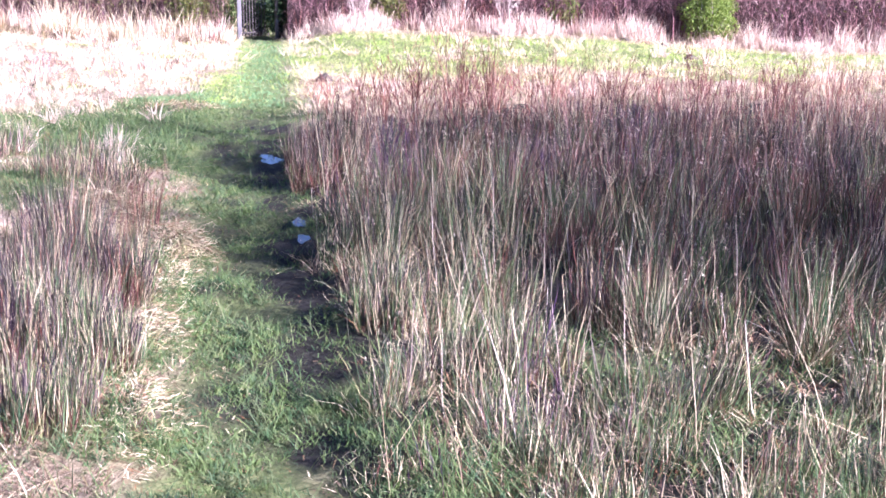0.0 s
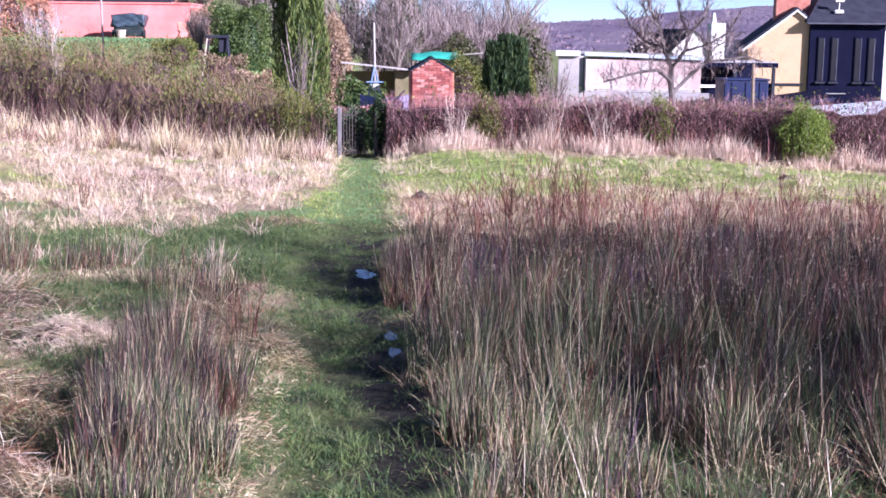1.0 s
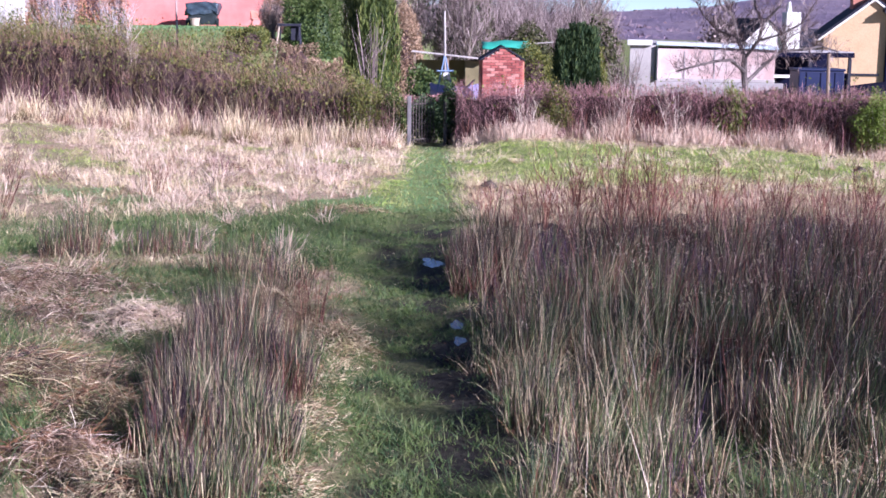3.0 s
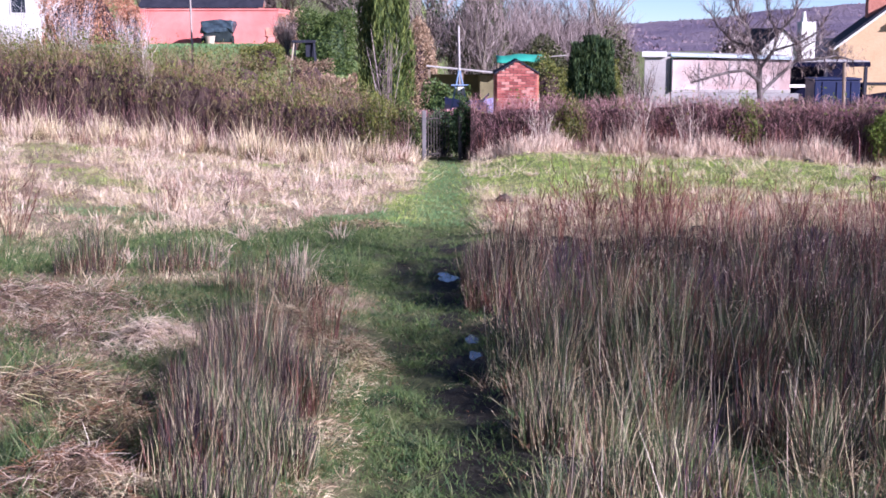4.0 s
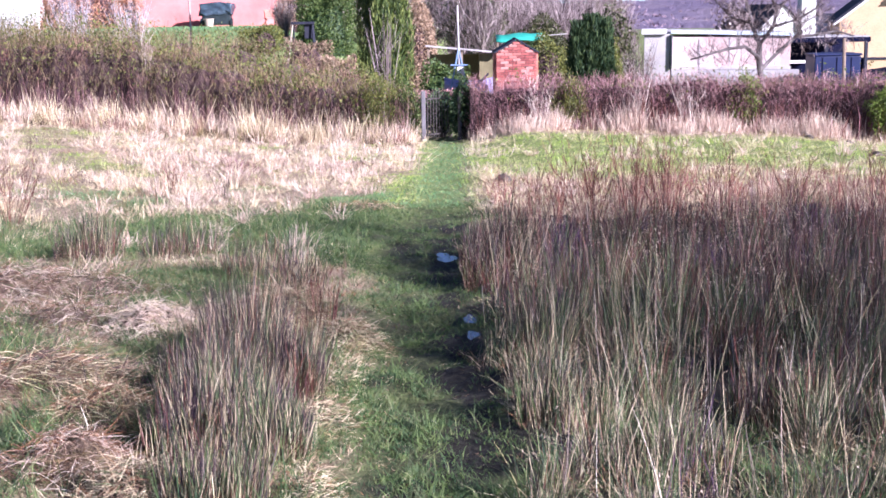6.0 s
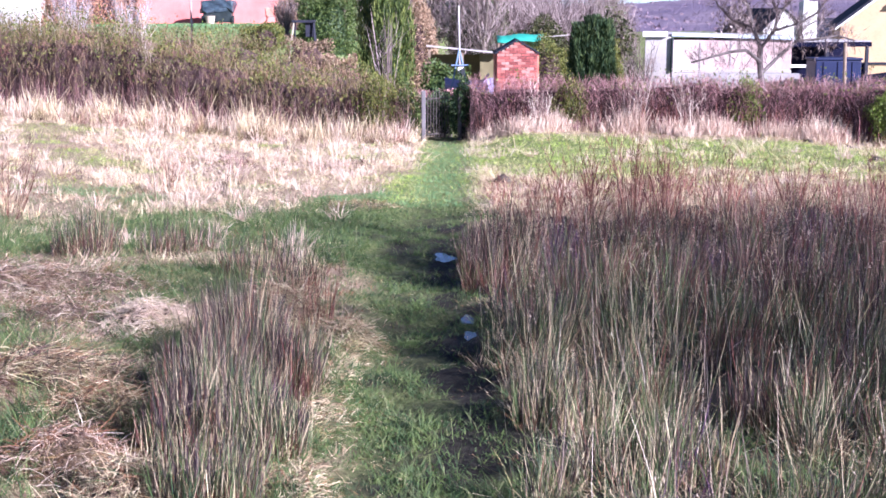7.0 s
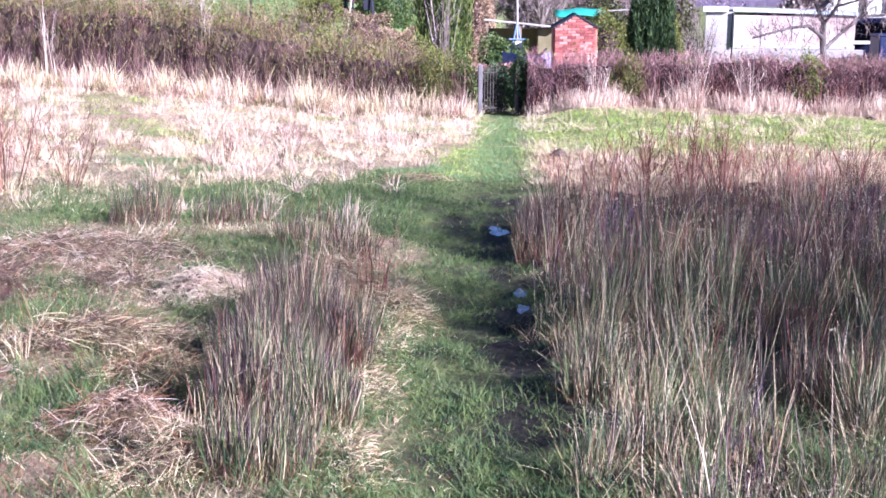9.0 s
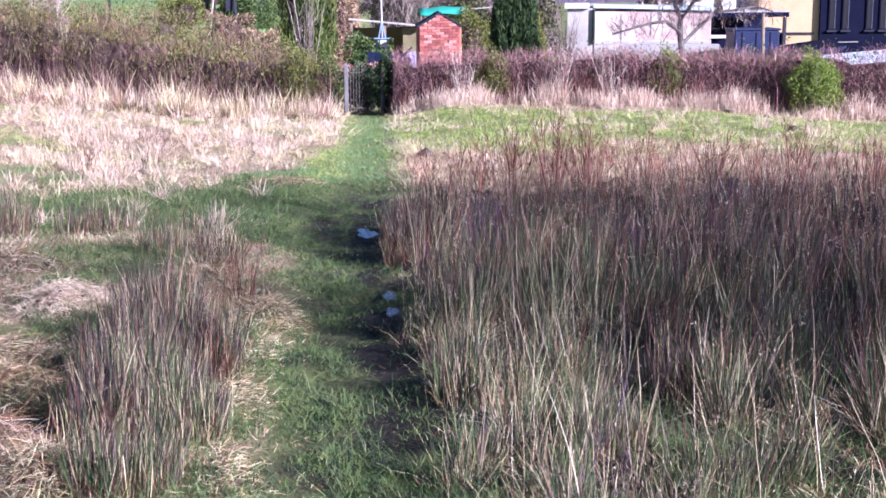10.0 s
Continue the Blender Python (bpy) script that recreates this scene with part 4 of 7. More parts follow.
def rush_bed(rng):
    """The bed of rushes and dead stems beside the path: tussock by tussock, dark hollows between."""
    gx, gy = np.meshgrid(np.arange(0.2, 9.4, 0.33), np.arange(3.2, 14.9, 0.33))
    x = (gx + 0.165 * (np.round(gy / 0.33) % 2) + rng.uniform(-0.14, 0.14, gx.shape)).ravel()
    y = (gy + rng.uniform(-0.12, 0.12, gx.shape)).ravel()
    hollow = (wob(x, y, 2.6, 31) > 0.5) | (spots(x, y, ((1.5, 5.95, 0.32), (1.47, 4.75, 0.25), (0.45, 8.7, 0.28), (1.1, 9.3, 0.22), (0.8, 6.6, 0.2), (2.2, 10.6, 0.25))) > 0.5)
    keep = (in_rush(x, y) > 0.5) & (x < 0.6 * y + 0.5) & ~(hollow & (rng.random(len(x)) < 0.9))
    x, y = x[keep], y[keep]
    n = len(x)
    f = y + 0.45 * x + 1.1 * wob(x, y, 1.1, 4)
    g = wob(x, y, 1.9, 17) + rng.normal(0, 0.3, n)
    kind = np.where(f > 12.7, 0, np.where((f > 8.4) & (g < 0.4), 1, np.where((f < 7.4) & (x < 1.5 + 0.5 * g), 3, 2)))
    kind = np.where((kind == 2) & (g > 0.45), 1, kind)
    kind = np.where((y < 5.2 + 0.5 * g) & (g > -0.3), 3, kind)
    many = np.interp(y, [3, 6, 10, 14], [1.7, 1.5, 1.0, 0.55]) * rng.uniform(0.5, 1.35, n)
    size = np.interp(y, [3, 4.8, 6.5, 9, 11.5, 14], [0.26, 0.38, 0.5, 0.52, 0.46, 0.32]) * rng.uniform(0.55, 1.2, n) * (0.72 + 0.28 * sstep(0.3, 0.9, x)) * np.clip(1 + 0.4 * wob(x, y, 2.3, 5), 0.45, 1.45)
    rad = rng.uniform(0.07, 0.17, n)
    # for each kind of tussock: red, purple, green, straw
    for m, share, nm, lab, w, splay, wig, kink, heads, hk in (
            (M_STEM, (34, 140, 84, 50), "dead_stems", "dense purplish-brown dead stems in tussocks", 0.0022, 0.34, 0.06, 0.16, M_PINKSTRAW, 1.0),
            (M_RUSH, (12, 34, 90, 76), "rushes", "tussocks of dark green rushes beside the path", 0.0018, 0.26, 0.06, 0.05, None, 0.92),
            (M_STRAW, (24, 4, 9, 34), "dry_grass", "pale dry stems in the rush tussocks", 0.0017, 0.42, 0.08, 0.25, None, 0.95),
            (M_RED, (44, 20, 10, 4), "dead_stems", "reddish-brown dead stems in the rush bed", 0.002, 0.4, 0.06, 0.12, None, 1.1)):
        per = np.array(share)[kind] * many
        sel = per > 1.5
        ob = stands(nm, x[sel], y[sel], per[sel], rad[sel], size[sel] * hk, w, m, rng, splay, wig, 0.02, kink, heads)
        tagged(ob, lab, "rushes" if nm == "rushes" else "grass", kind="stuff")
    for m, share, lab, hk in ((M_DEAD, (20, 36, 34, 50), "dead brown leaves and litter under the rushes", 0.42), (M_STRAW, (12, 3, 6, 60), "matted pale litter under the rushes", 0.42)):
        per = np.array(share)[kind] * many
        ob = clumps("dead_leaves", x, y, per, rad * 1.5, size * hk, 0.0034, m, rng, 1.6, 1.2, 0.4, 2, 0.5)
        tagged(ob, lab, "grass", kind="stuff")
    # long pale single stems, broken sticks lying aslant
    for m, n0, y0, y1, h0, h1, w, ln, sag, kink, lab in ((M_STRAW, 420, 3.6, 9.0, 0.35, 0.7, 0.003, 0.45, 0.05, 0.2, "long pale arching grass stems over the rush bed"),
                                                        (M_PALETWIG, 260, 4.0, 12.0, 0.3, 0.62, 0.003, 0.35, 0.0, 0.35, "pale broken stems standing in the rush bed"),
                                                        (M_STEM, 500, 3.6, 12.0, 0.25, 0.5, 0.003, 1.6, 0.1, 0.1, "broken stems lying aslant in the rush bed")):
        x, y = scatter(n0, y0, y1, rng, left=0.0, right=0.6, margin=0.4, power=0.6)
        k = (in_rush(x, y) > 0.5) & ((m is not M_STRAW) | (x < 1.2 + 1.4 * rng.random(len(x))))
        x, y = x[k], y[k]
        n = len(x)
        a, q = rng.uniform(0, 2 * np.pi, n), ln * rng.random(n)
        ob = stalks("dead_stems", np.stack([x, y, gz(x, y)], 1), rng.uniform(h0, h1, n), w * rng.uniform(0.6, 1.2, n), np.stack([np.cos(a) * q, np.sin(a) * q, np.ones(n)], 1), m, None, 6, rng, 0.05, sag, kink)
        tagged(ob, lab, "dead stems", kind="stuff")


def field_stuff():
    rng = np.random.default_rng(41)
    turf(rng)
    thatch(rng)
    dry_tufts(rng)
    upright_tufts(rng)
    rush_bed(rng)
    back_stems(rng)


field_stuff()


def tussock(x, y, r, h, n, mix, seed, label, bend=0.35):
    """One clump of grass or rush, its blades spraying out from a tight foot."""
    rng = np.random.default_rng(seed)
    e = empty("grass_tussock", x, y, float(gz(x, y)))
    for m, share, nm, hk, bk in mix:
        k = int(n * share * 0.85)
        a = rng.uniform(0, 2 * np.pi, k)
        q = np.sqrt(rng.random(k)) * r
        px, py = q * np.cos(a), q * np.sin(a)
        p = np.stack([px, py, gz(x + px, y + py) - float(gz(x, y)) - 0.01], 1)
        hh = h * hk * rng.uniform(0.2, 1.2, k) * (1.05 - 0.3 * q / r) * (1 + 0.3 * wob(x + px, y + py, 6, seed))
        ya = a + rng.normal(0, 1.3, k)
        if bk < 1.5:
            q = 0.3 * bk ** 0.5 * rng.random(k) ** 1.3 + 0.05
            hd = np.stack([np.cos(ya) * q + 0.05, np.sin(ya) * q, np.ones(k)], 1)
            ob = stalks(nm, p, hh, rng.uniform(0.5, 1.5, k) * (0.002 if m is M_STRAW else 0.0027), hd, m, e, 3, rng, 0.06, 0.04 * bk, 0.14)
        else:
            ob = ribbons(nm, p, hh, rng.uniform(0.5, 1.4, k) * 0.0032, 0.01 + 0.28 * bk ** 0.5 * rng.random(k) ** 1.6, bend * bk * rng.random(k) * 1.3, m, e, 4, ya, rng, 0.6)
        ob["kind"] = "stuff"
    return tagged(e, label, "grass tussock", "tussocks in the field")


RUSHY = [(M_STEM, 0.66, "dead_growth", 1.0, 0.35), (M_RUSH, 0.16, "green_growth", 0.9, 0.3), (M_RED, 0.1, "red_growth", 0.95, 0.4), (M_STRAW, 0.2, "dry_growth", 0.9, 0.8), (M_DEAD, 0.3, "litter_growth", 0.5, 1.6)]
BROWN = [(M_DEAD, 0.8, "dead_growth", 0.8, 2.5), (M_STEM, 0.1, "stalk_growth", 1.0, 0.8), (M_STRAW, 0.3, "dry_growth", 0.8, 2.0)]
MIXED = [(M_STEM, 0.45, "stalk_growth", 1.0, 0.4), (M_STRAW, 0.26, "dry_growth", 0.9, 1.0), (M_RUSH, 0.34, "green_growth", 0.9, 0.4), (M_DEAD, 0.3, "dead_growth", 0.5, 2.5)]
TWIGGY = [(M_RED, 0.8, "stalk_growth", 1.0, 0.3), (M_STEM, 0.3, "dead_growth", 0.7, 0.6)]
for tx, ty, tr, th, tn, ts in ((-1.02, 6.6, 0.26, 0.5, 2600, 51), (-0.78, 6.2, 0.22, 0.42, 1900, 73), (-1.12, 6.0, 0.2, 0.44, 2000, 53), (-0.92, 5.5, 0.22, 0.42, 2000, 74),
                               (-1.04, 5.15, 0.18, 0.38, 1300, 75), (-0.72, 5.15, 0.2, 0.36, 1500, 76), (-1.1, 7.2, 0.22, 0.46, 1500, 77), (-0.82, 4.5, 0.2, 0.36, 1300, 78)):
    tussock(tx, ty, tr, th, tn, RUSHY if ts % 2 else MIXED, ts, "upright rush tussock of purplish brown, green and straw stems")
M_LITTER = surface("matted_litter", [(0.05, 0.035, 0.03), (0.14, 0.095, 0.07), (0.26, 0.19, 0.13)], 9, 90, 0.95, 0.9, dist=0.02)


def matted_mound(x, y, rx, ry, h, n, mix, seed, label, comb=(0.0, 0.0), long=(0.06, 0.2)):
    """A heap of fallen grass: a humped mat whose blades are combed over and down its sides."""
    rng = np.random.default_rng(seed)
    z0 = gzf(x, y)
    e = empty("grass_tussock", x, y, z0)
    h = h * 0.72

    def edge(a):
        return 1 + 0.2 * np.sin(2 * a + seed) + 0.16 * np.sin(3 * a + 2 * seed) + 0.1 * np.sin(7 * a + seed)

    def hump(q, a):
        return h * np.clip(1 - q * q, 0, 1) ** 1.3 * (1 + 0.35 * np.sin(3 * a + seed) * q + 0.2 * np.sin(9 * q + 5 * a))
    rings, m, v = 6, 18, []
    for r in range(rings + 1):
        for i in range(m):
            q, a = r / rings, 2 * math.pi * i / m
            px, py = rx * q * math.cos(a) * edge(a), ry * q * math.sin(a) * edge(a)
            v.append((px, py, float(gz(x + px, y + py)) - z0 + float(hump(q, a)) * rng.uniform(0.75, 0.95) - 0.02))
    pymesh("litter_core", v, [(r * m + i, r * m + (i + 1) % m, (r + 1) * m + (i + 1) % m, (r + 1) * m + i) for r in range(rings) for i in range(m)], M_LITTER, e, True)
    for mat, share, nm in mix:
        k = int(n * share * 1.6)
        a, q = rng.uniform(0, 2 * np.pi, k), np.sqrt(rng.random(k)) * rng.choice([1.0, 1.0, 1.35], k)
        px, py = rx * q * np.cos(a) * edge(a), ry * q * np.sin(a) * edge(a)
        p = np.stack([px, py, gz(x + px, y + py) - z0 + hump(q, a) * 0.95], 1)
        swirl = 1.6 * wob(x + px, y + py, 6.0, seed)
        hd = np.stack([np.cos(a + swirl) * q * 0.6 + comb[0] + rng.normal(0, 0.55, k), np.sin(a + swirl) * q * 0.6 + comb[1] + rng.normal(0, 0.55, k), rng.uniform(0.0, 0.6, k) ** 1.5 + 0.1], 1)
        ob = stalks(nm, p, rng.uniform(*long, k) * rng.uniform(0.5, 1.1, k), rng.uniform(0.5, 1.4, k) * 0.0024, hd, mat, e, 4, rng, 0.16, 0.2, 0.1)
        ob["kind"] = "stuff"
    return tagged(e, label, "grass tussock", "tussocks in the field")


STRAWY = ((M_STRAW, 0.5, "dry_growth"), (M_DEAD, 0.35, "dead_growth"), (M_GREEN, 0.15, "green_growth"))
MOSSY = ((M_STRAW, 0.4, "dry_growth"), (M_GREEN, 0.4, "green_growth"), (M_DEAD, 0.2, "dead_growth"))
PINKY = ((M_PINKSTRAW, 0.32, "pale_growth"), (M_DEAD, 0.35, "dead_growth"), (M_STEM, 0.2, "stalk_growth"), (M_GREEN, 0.13, "green_growth"))
MAUVE = ((M_STEM, 0.65, "stalk_growth"), (M_DEAD, 0.3, "dead_growth"), (M_PINKSTRAW, 0.05, "pale_growth"))
BROWNISH = ((M_DEAD, 0.6, "dead_growth"), (M_STRAW, 0.25, "dry_growth"), (M_GREEN, 0.15, "green_growth"))
matted_mound(-0.53, 7.35, 0.17, 0.26, 0.2, 1500, STRAWY, 54, "pale straw tussock drooping over the path edge", (0.3, -0.2))
matted_mound(-0.98, 8.05, 0.26, 0.24, 0.26, 1700, STRAWY, 55, "pale matted grass tussock behind the rushes", (-0.3, -0.2), (0.1, 0.32))
matted_mound(-1.8, 7.75, 0.27, 0.3, 0.22, 1700, ((M_PINKSTRAW, 0.7, "pale_growth"), (M_STRAW, 0.3, "dry_growth")), 56, "pale pinkish domed grass tussock in the trodden turf", (0.3, -0.3))
matted_mound(-3.0, 9.1, 0.75, 0.5, 0.26, 4200, PINKY, 57, "broad brownish pink mat of dead grass", (0.2, -0.3), (0.1, 0.3))
matted_mound(-2.45, 8.2, 0.4, 0.4, 0.16, 1900, PINKY, 86, "low brownish pink dead grass tussock", (0.3, -0.2))
# Dark stem mix stands partly for the shadow lying on these heaps.
matted_mound(-3.35, 7.75, 0.5, 0.6, 0.3, 3400, MAUVE, 72, "dark purplish heap of flattened dead stems, shadow partly in its colour", (-0.5, -0.3), (0.14, 0.4))
matted_mound(-3.9, 8.9, 0.6, 0.5, 0.2, 2000, MAUVE, 87, "dark purplish heap of flattened dead stems, shadow partly in its colour", (-0.4, -0.3), (0.14, 0.36))
matted_mound(-2.1, 6.5, 0.4, 0.35, 0.16, 2200, ((M_STRAW, 0.25, "dry_growth"), (M_DEAD, 0.35, "dead_growth"), (M_STEM, 0.3, "stalk_growth"), (M_GREEN, 0.1, "green_growth")), 58, "low mat of fallen straw and brown stems", (0.5, 0.35), (0.12, 0.4))
matted_mound(-1.55, 5.75, 0.26, 0.3, 0.2, 1700, BROWNISH, 59, "small brown tussock of dead rushes and leaves", (0.0, -0.3))
matted_mound(-1.5, 5.0, 0.26, 0.26, 0.2, 1700, ((M_DEAD, 0.6, "dead_growth"), (M_PINKSTRAW, 0.25, "pale_growth"), (M_STEM, 0.15, "stalk_growth")), 71, "brown matted tussock of dead grass and leaves", (0.1, -0.3))
matted_mound(-2.65, 5.7, 0.35, 0.4, 0.18, 1900, PINKY, 88, "low pinkish brown mat of dead grass", (0.4, 0.2))
matted_mound(-1.12, 4.55, 0.24, 0.24, 0.22, 1500, STRAWY, 89, "pale straw tussock at the foot of the rushes", (0.2, -0.3))
matted_mound(-0.55, 5.7, 0.14, 0.5, 0.06, 1300, MOSSY, 70, "pale straw and moss mat along the path side", (0.35, -0.1), (0.03, 0.11))
matted_mound(-0.5, 4.6, 0.14, 0.4, 0.06, 1100, MOSSY, 92, "pale straw and moss mat along the path side", (0.35, -0.1), (0.03, 0.11))
matted_mound(-0.5, 6.6, 0.12, 0.4, 0.05, 1000, MOSSY, 93, "pale straw and moss mat along the path side", (0.35, -0.1), (0.03, 0.11))
matted_mound(-0.9, 14.4, 0.4, 0.3, 0.12, 900, BROWNISH, 94, "low brown tuft in the green trail", (0.3, 0.0))
tussock(-0.72, 7.75, 0.12, 0.5, 80, TWIGGY, 52, "tall thin brown seed stems over the straw tussock")
tussock(-1.0, 8.9, 0.2, 0.46, 600, RUSHY, 60, "thin rush tussock with tall seed stems")
tussock(-1.4, 10.0, 0.3, 0.42, 700, RUSHY, 96, "dark green rush tussock in the trail")
tussock(-3.0, 10.9, 0.3, 0.5, 800, RUSHY, 61, "dark green rush tussock in the turf")
tussock(-2.3, 11.2, 0.35, 0.36, 700, RUSHY, 97, "dark green rush tussock in the turf")
tussock(-5.05, 11.4, 0.3, 0.45, 700, RUSHY, 98, "dark green rush tussock in the dry grass")
tussock(0.5, 5.6, 0.16, 0.4, 500, MIXED, 63, "pale straw tussock leaning over the path from the rushes")
tussock(0.55, 7.0, 0.2, 0.5, 700, MIXED, 64, "tall straw and brown tussock at the rush bed edge")
tussock(0.5, 10.4, 0.34, 0.5, 2000, RUSHY, 65, "greyish brown tussock overhanging the muddy path")
tussock(0.45, 9.4, 0.26, 0.5, 1500, RUSHY, 99, "greyish brown tussock overhanging the muddy path")
tussock(1.0, 4.95, 0.2, 0.3, 600, MIXED, 66, "pale dry grass tussock among low rushes")
tussock(1.5, 5.6, 0.2, 0.4, 800, RUSHY, 67, "rush tussock with pale broken stems")
tussock(0.85, 16.1, 0.14, 0.12, 400, BROWN, 68, "small dark molehill-like grass tuft")
tussock(5.6, 18.4, 0.2, 0.2, 500, BROWN, 69, "small dark tuft in the bright turf")


def shoot_clump(x, y, r, h, n, seed, label, mat, width=0.006):
    """A young leafless shrub: crooked shoots from one stool, each with finer side twigs along it."""
    rng = np.random.default_rng(seed)
    e = empty("leafless_shrub", x, y, gzf(x, y))
    a, q = rng.uniform(0, 2 * np.pi, n), rng.random(n)
    hd = np.stack([np.cos(a) * q * r / h * 1.1, np.sin(a) * q * r / h * 1.1, np.ones(n)], 1)
    p = np.stack([np.cos(a) * r * 0.35 * q, np.sin(a) * r * 0.35 * q, np.full(n, -0.02)], 1)
    L = h * rng.uniform(0.5, 1.05, n)
    stalks("shoot_growth", p, L, rng.uniform(0.6, 1.3, n) * width, hd, mat, e, 6, rng, 0.04)["kind"] = "stuff"
    k = rng.integers(0, n, n * 7)
    u = rng.uniform(0.3, 0.95, len(k))
    un = hd / np.linalg.norm(hd, axis=1)[:, None]
    b = rng.uniform(0, 2 * np.pi, len(k))
    tw = un[k] + np.stack([np.cos(b), np.sin(b), 0.2 * np.ones(len(k))], 1) * 0.6
    stalks("side_growth", p[k] + un[k] * (L[k] * u)[:, None], h * rng.uniform(0.08, 0.24, len(k)), np.full(len(k), width * 0.55), tw, mat, e, 3, rng, 0.1, -0.04)["kind"] = "stuff"
    return tagged(e, label, "shrub", "young shrubs in the field")


for tx, ty, tr, th, tn, ts in ((1.55, 13.3, 0.45, 1.0, 46, 81), (1.95, 13.0, 0.4, 1.1, 40, 82), (2.4, 13.6, 0.45, 0.95, 40, 83), (1.2, 13.0, 0.35, 0.7, 24, 84), (3.1, 13.9, 0.5, 0.8, 30, 85),
                               (3.9, 14.2, 0.45, 0.75, 26, 121), (4.8, 14.2, 0.45, 0.8, 26, 122), (5.7, 14.0, 0.5, 0.7, 26, 123), (0.9, 13.6, 0.5, 0.45, 16, 124)):
    shoot_clump(tx, ty, tr, th, int(tn * 0.85), ts, "young leafless shrub of reddish shoots behind the rushes", M_SHOOT, 0.009)
shoot_clump(-5.15, 13.3, 0.5, 1.35, 30, 125, "tall thin reddish leafless sapling in the dry grass", M_SHOOT, 0.009)
shoot_clump(-4.6, 13.7, 0.4, 0.9, 16, 126, "thin reddish leafless shoots in the dry grass", M_SHOOT, 0.009)
shoot_clump(-3.4, 16.2, 0.3, 0.6, 12, 127, "thin reddish leafless shoots in the dry grass", M_SHOOT, 0.009)
shoot_clump(-5.6, 15.4, 0.4, 0.7, 16, 128, "thin reddish leafless shoots in the dry grass", M_SHOOT, 0.009)
shoot_clump(-3.0, 19.0, 0.5, 0.45, 24, 129, "thin purplish leafless shoots in the dry grass", M_PURPLE)


def molehill(x, y, r, h, seed):
    """A low heap of dark crumbled earth."""
    rng = np.random.default_rng(seed)
    bm = bmesh.new()
    bmesh.ops.create_icosphere(bm, subdivisions=4, radius=1)
    for q in bm.verts:
        k = 1 + 0.25 * noise.noise(q.co * 2.2 + Vector((seed, 0, 0))) + 0.22 * noise.noise(q.co * 5) + 0.14 * noise.noise(q.co * 12)
        q.co = Vector((q.co.x * r * k, q.co.y * r * k, max(-0.3, q.co.z) * h * k))
    ob = part("molehill", bm, M_MUD)
    ob.data.polygons.foreach_set("use_smooth", [True] * len(ob.data.polygons))
    ob.location = (x, y, float(gz(x, y)))
    return tagged(ob, "low molehill of dark crumbled earth in the turf", "molehill", "molehills in the turf")


for mx, my, mr, mh, ms in ((0.85, 17.6, 0.14, 0.12, 1), (0.9, 26.6, 0.13, 0.1, 2), (7.0, 20.8, 0.15, 0.12, 3), (7.3, 23.2, 0.12, 0.08, 4), (5.3, 26.0, 0.13, 0.08, 5), (6.8, 24.0, 0.12, 0.08, 6)):
    molehill(mx, my, mr * 0.75, mh * 0.7, ms)


# ---------- puddles ----------
def puddle(x, y, rx, ry, seed, label):
    rng = random.Random(seed)
    n, v = 40, []
    z = gzf(x, y) + 0.009
    for i in range(n):
        a = 2 * math.pi * i / n
        k = 0.85 + 0.1 * math.sin(3 * a + seed) + 0.08 * math.sin(5 * a + 2 * seed) + rng.uniform(-0.08, 0.08)
        v.append((math.cos(a) * rx * k, math.sin(a) * ry * k, 0))
    ob = pymesh("puddle", v, [tuple(range(n))], M_WATER)
    ob.location = (x, y, z)
    return tagged(ob, label, "puddle", "puddles on the path", kind="structure")


for i, lab in enumerate(("shallow puddle of muddy water reflecting the sky", "small puddle of dark water in the muddy rut", "small puddle of dark water in the muddy rut")):
    puddle(*PUDDLES[i], i + 1, lab)


# ---------- gate ----------
def garden_gate():
    """A narrow bar gate, standing half open between two timber posts."""
    e = empty("garden_gate", -0.06, 27.95, gzf(0, 27.95), 4)
    h, ca, sa = 1.08, math.cos(radians(42)), math.sin(radians(42))

    def at(u, z, off=0.0):
        return (-0.25 + ca * u + sa * off, sa * u - ca * off, z)
    part("post", boxed(-0.36, -0.27, -0.05, 0.05, -0.1, 1.1, 0.012), M_GREYPOST, e, "grey weathered timber gate post")
    part("post", boxed(0.42, 0.5, -0.05, 0.05, -0.1, 1.0, 0.012), M_RUST_IRON, e, "dark timber gate post in ivy")
    for z in (0.16, 0.92):
        part("rail", rod(bmesh.new(), at(0, z), at(0.66, z), 0.014), M_RUST_IRON, e)
    for i in range(8):
        u = 0.02 + 0.62 * i / 7
        part("bar", rod(bmesh.new(), at(u, 0.08, 0.016), at(u, h - 0.03 * math.cos(i), 0.016), 0.009), M_RUST_IRON, e)
    for z in (0.2, 0.88):
        part("hinge", rod(bmesh.new(), (-0.275, 0, z - 0.03), (-0.275, 0, z + 0.03), 0.018), M_RUST_IRON, e)
    part("latch", rod(bmesh.new(), at(0.62, 0.73), at(0.7, 0.73), 0.012), M_METAL, e)
    return tagged(e, "narrow rusty metal bar gate half open in the hedge gap", "gate")


garden_gate()


def in_ellipsoid(n, c, r, rng, shell=0.35):
    d = rng.normal(size=(n, 3))
    d /= np.linalg.norm(d, axis=1)[:, None]
    q = 1 - shell * rng.random(n) ** 1.5
    lump = 1 + 0.16 * np.sin(5 * d[:, 0] + 3 * d[:, 2]) + 0.13 * np.sin(7 * d[:, 1] - 4 * d[:, 0] + 1) + 0.1 * np.sin(11 * d[:, 2] + 6 * d[:, 0])
    p = d * (q * lump)[:, None] * np.array(r)
    return p + np.array(c)


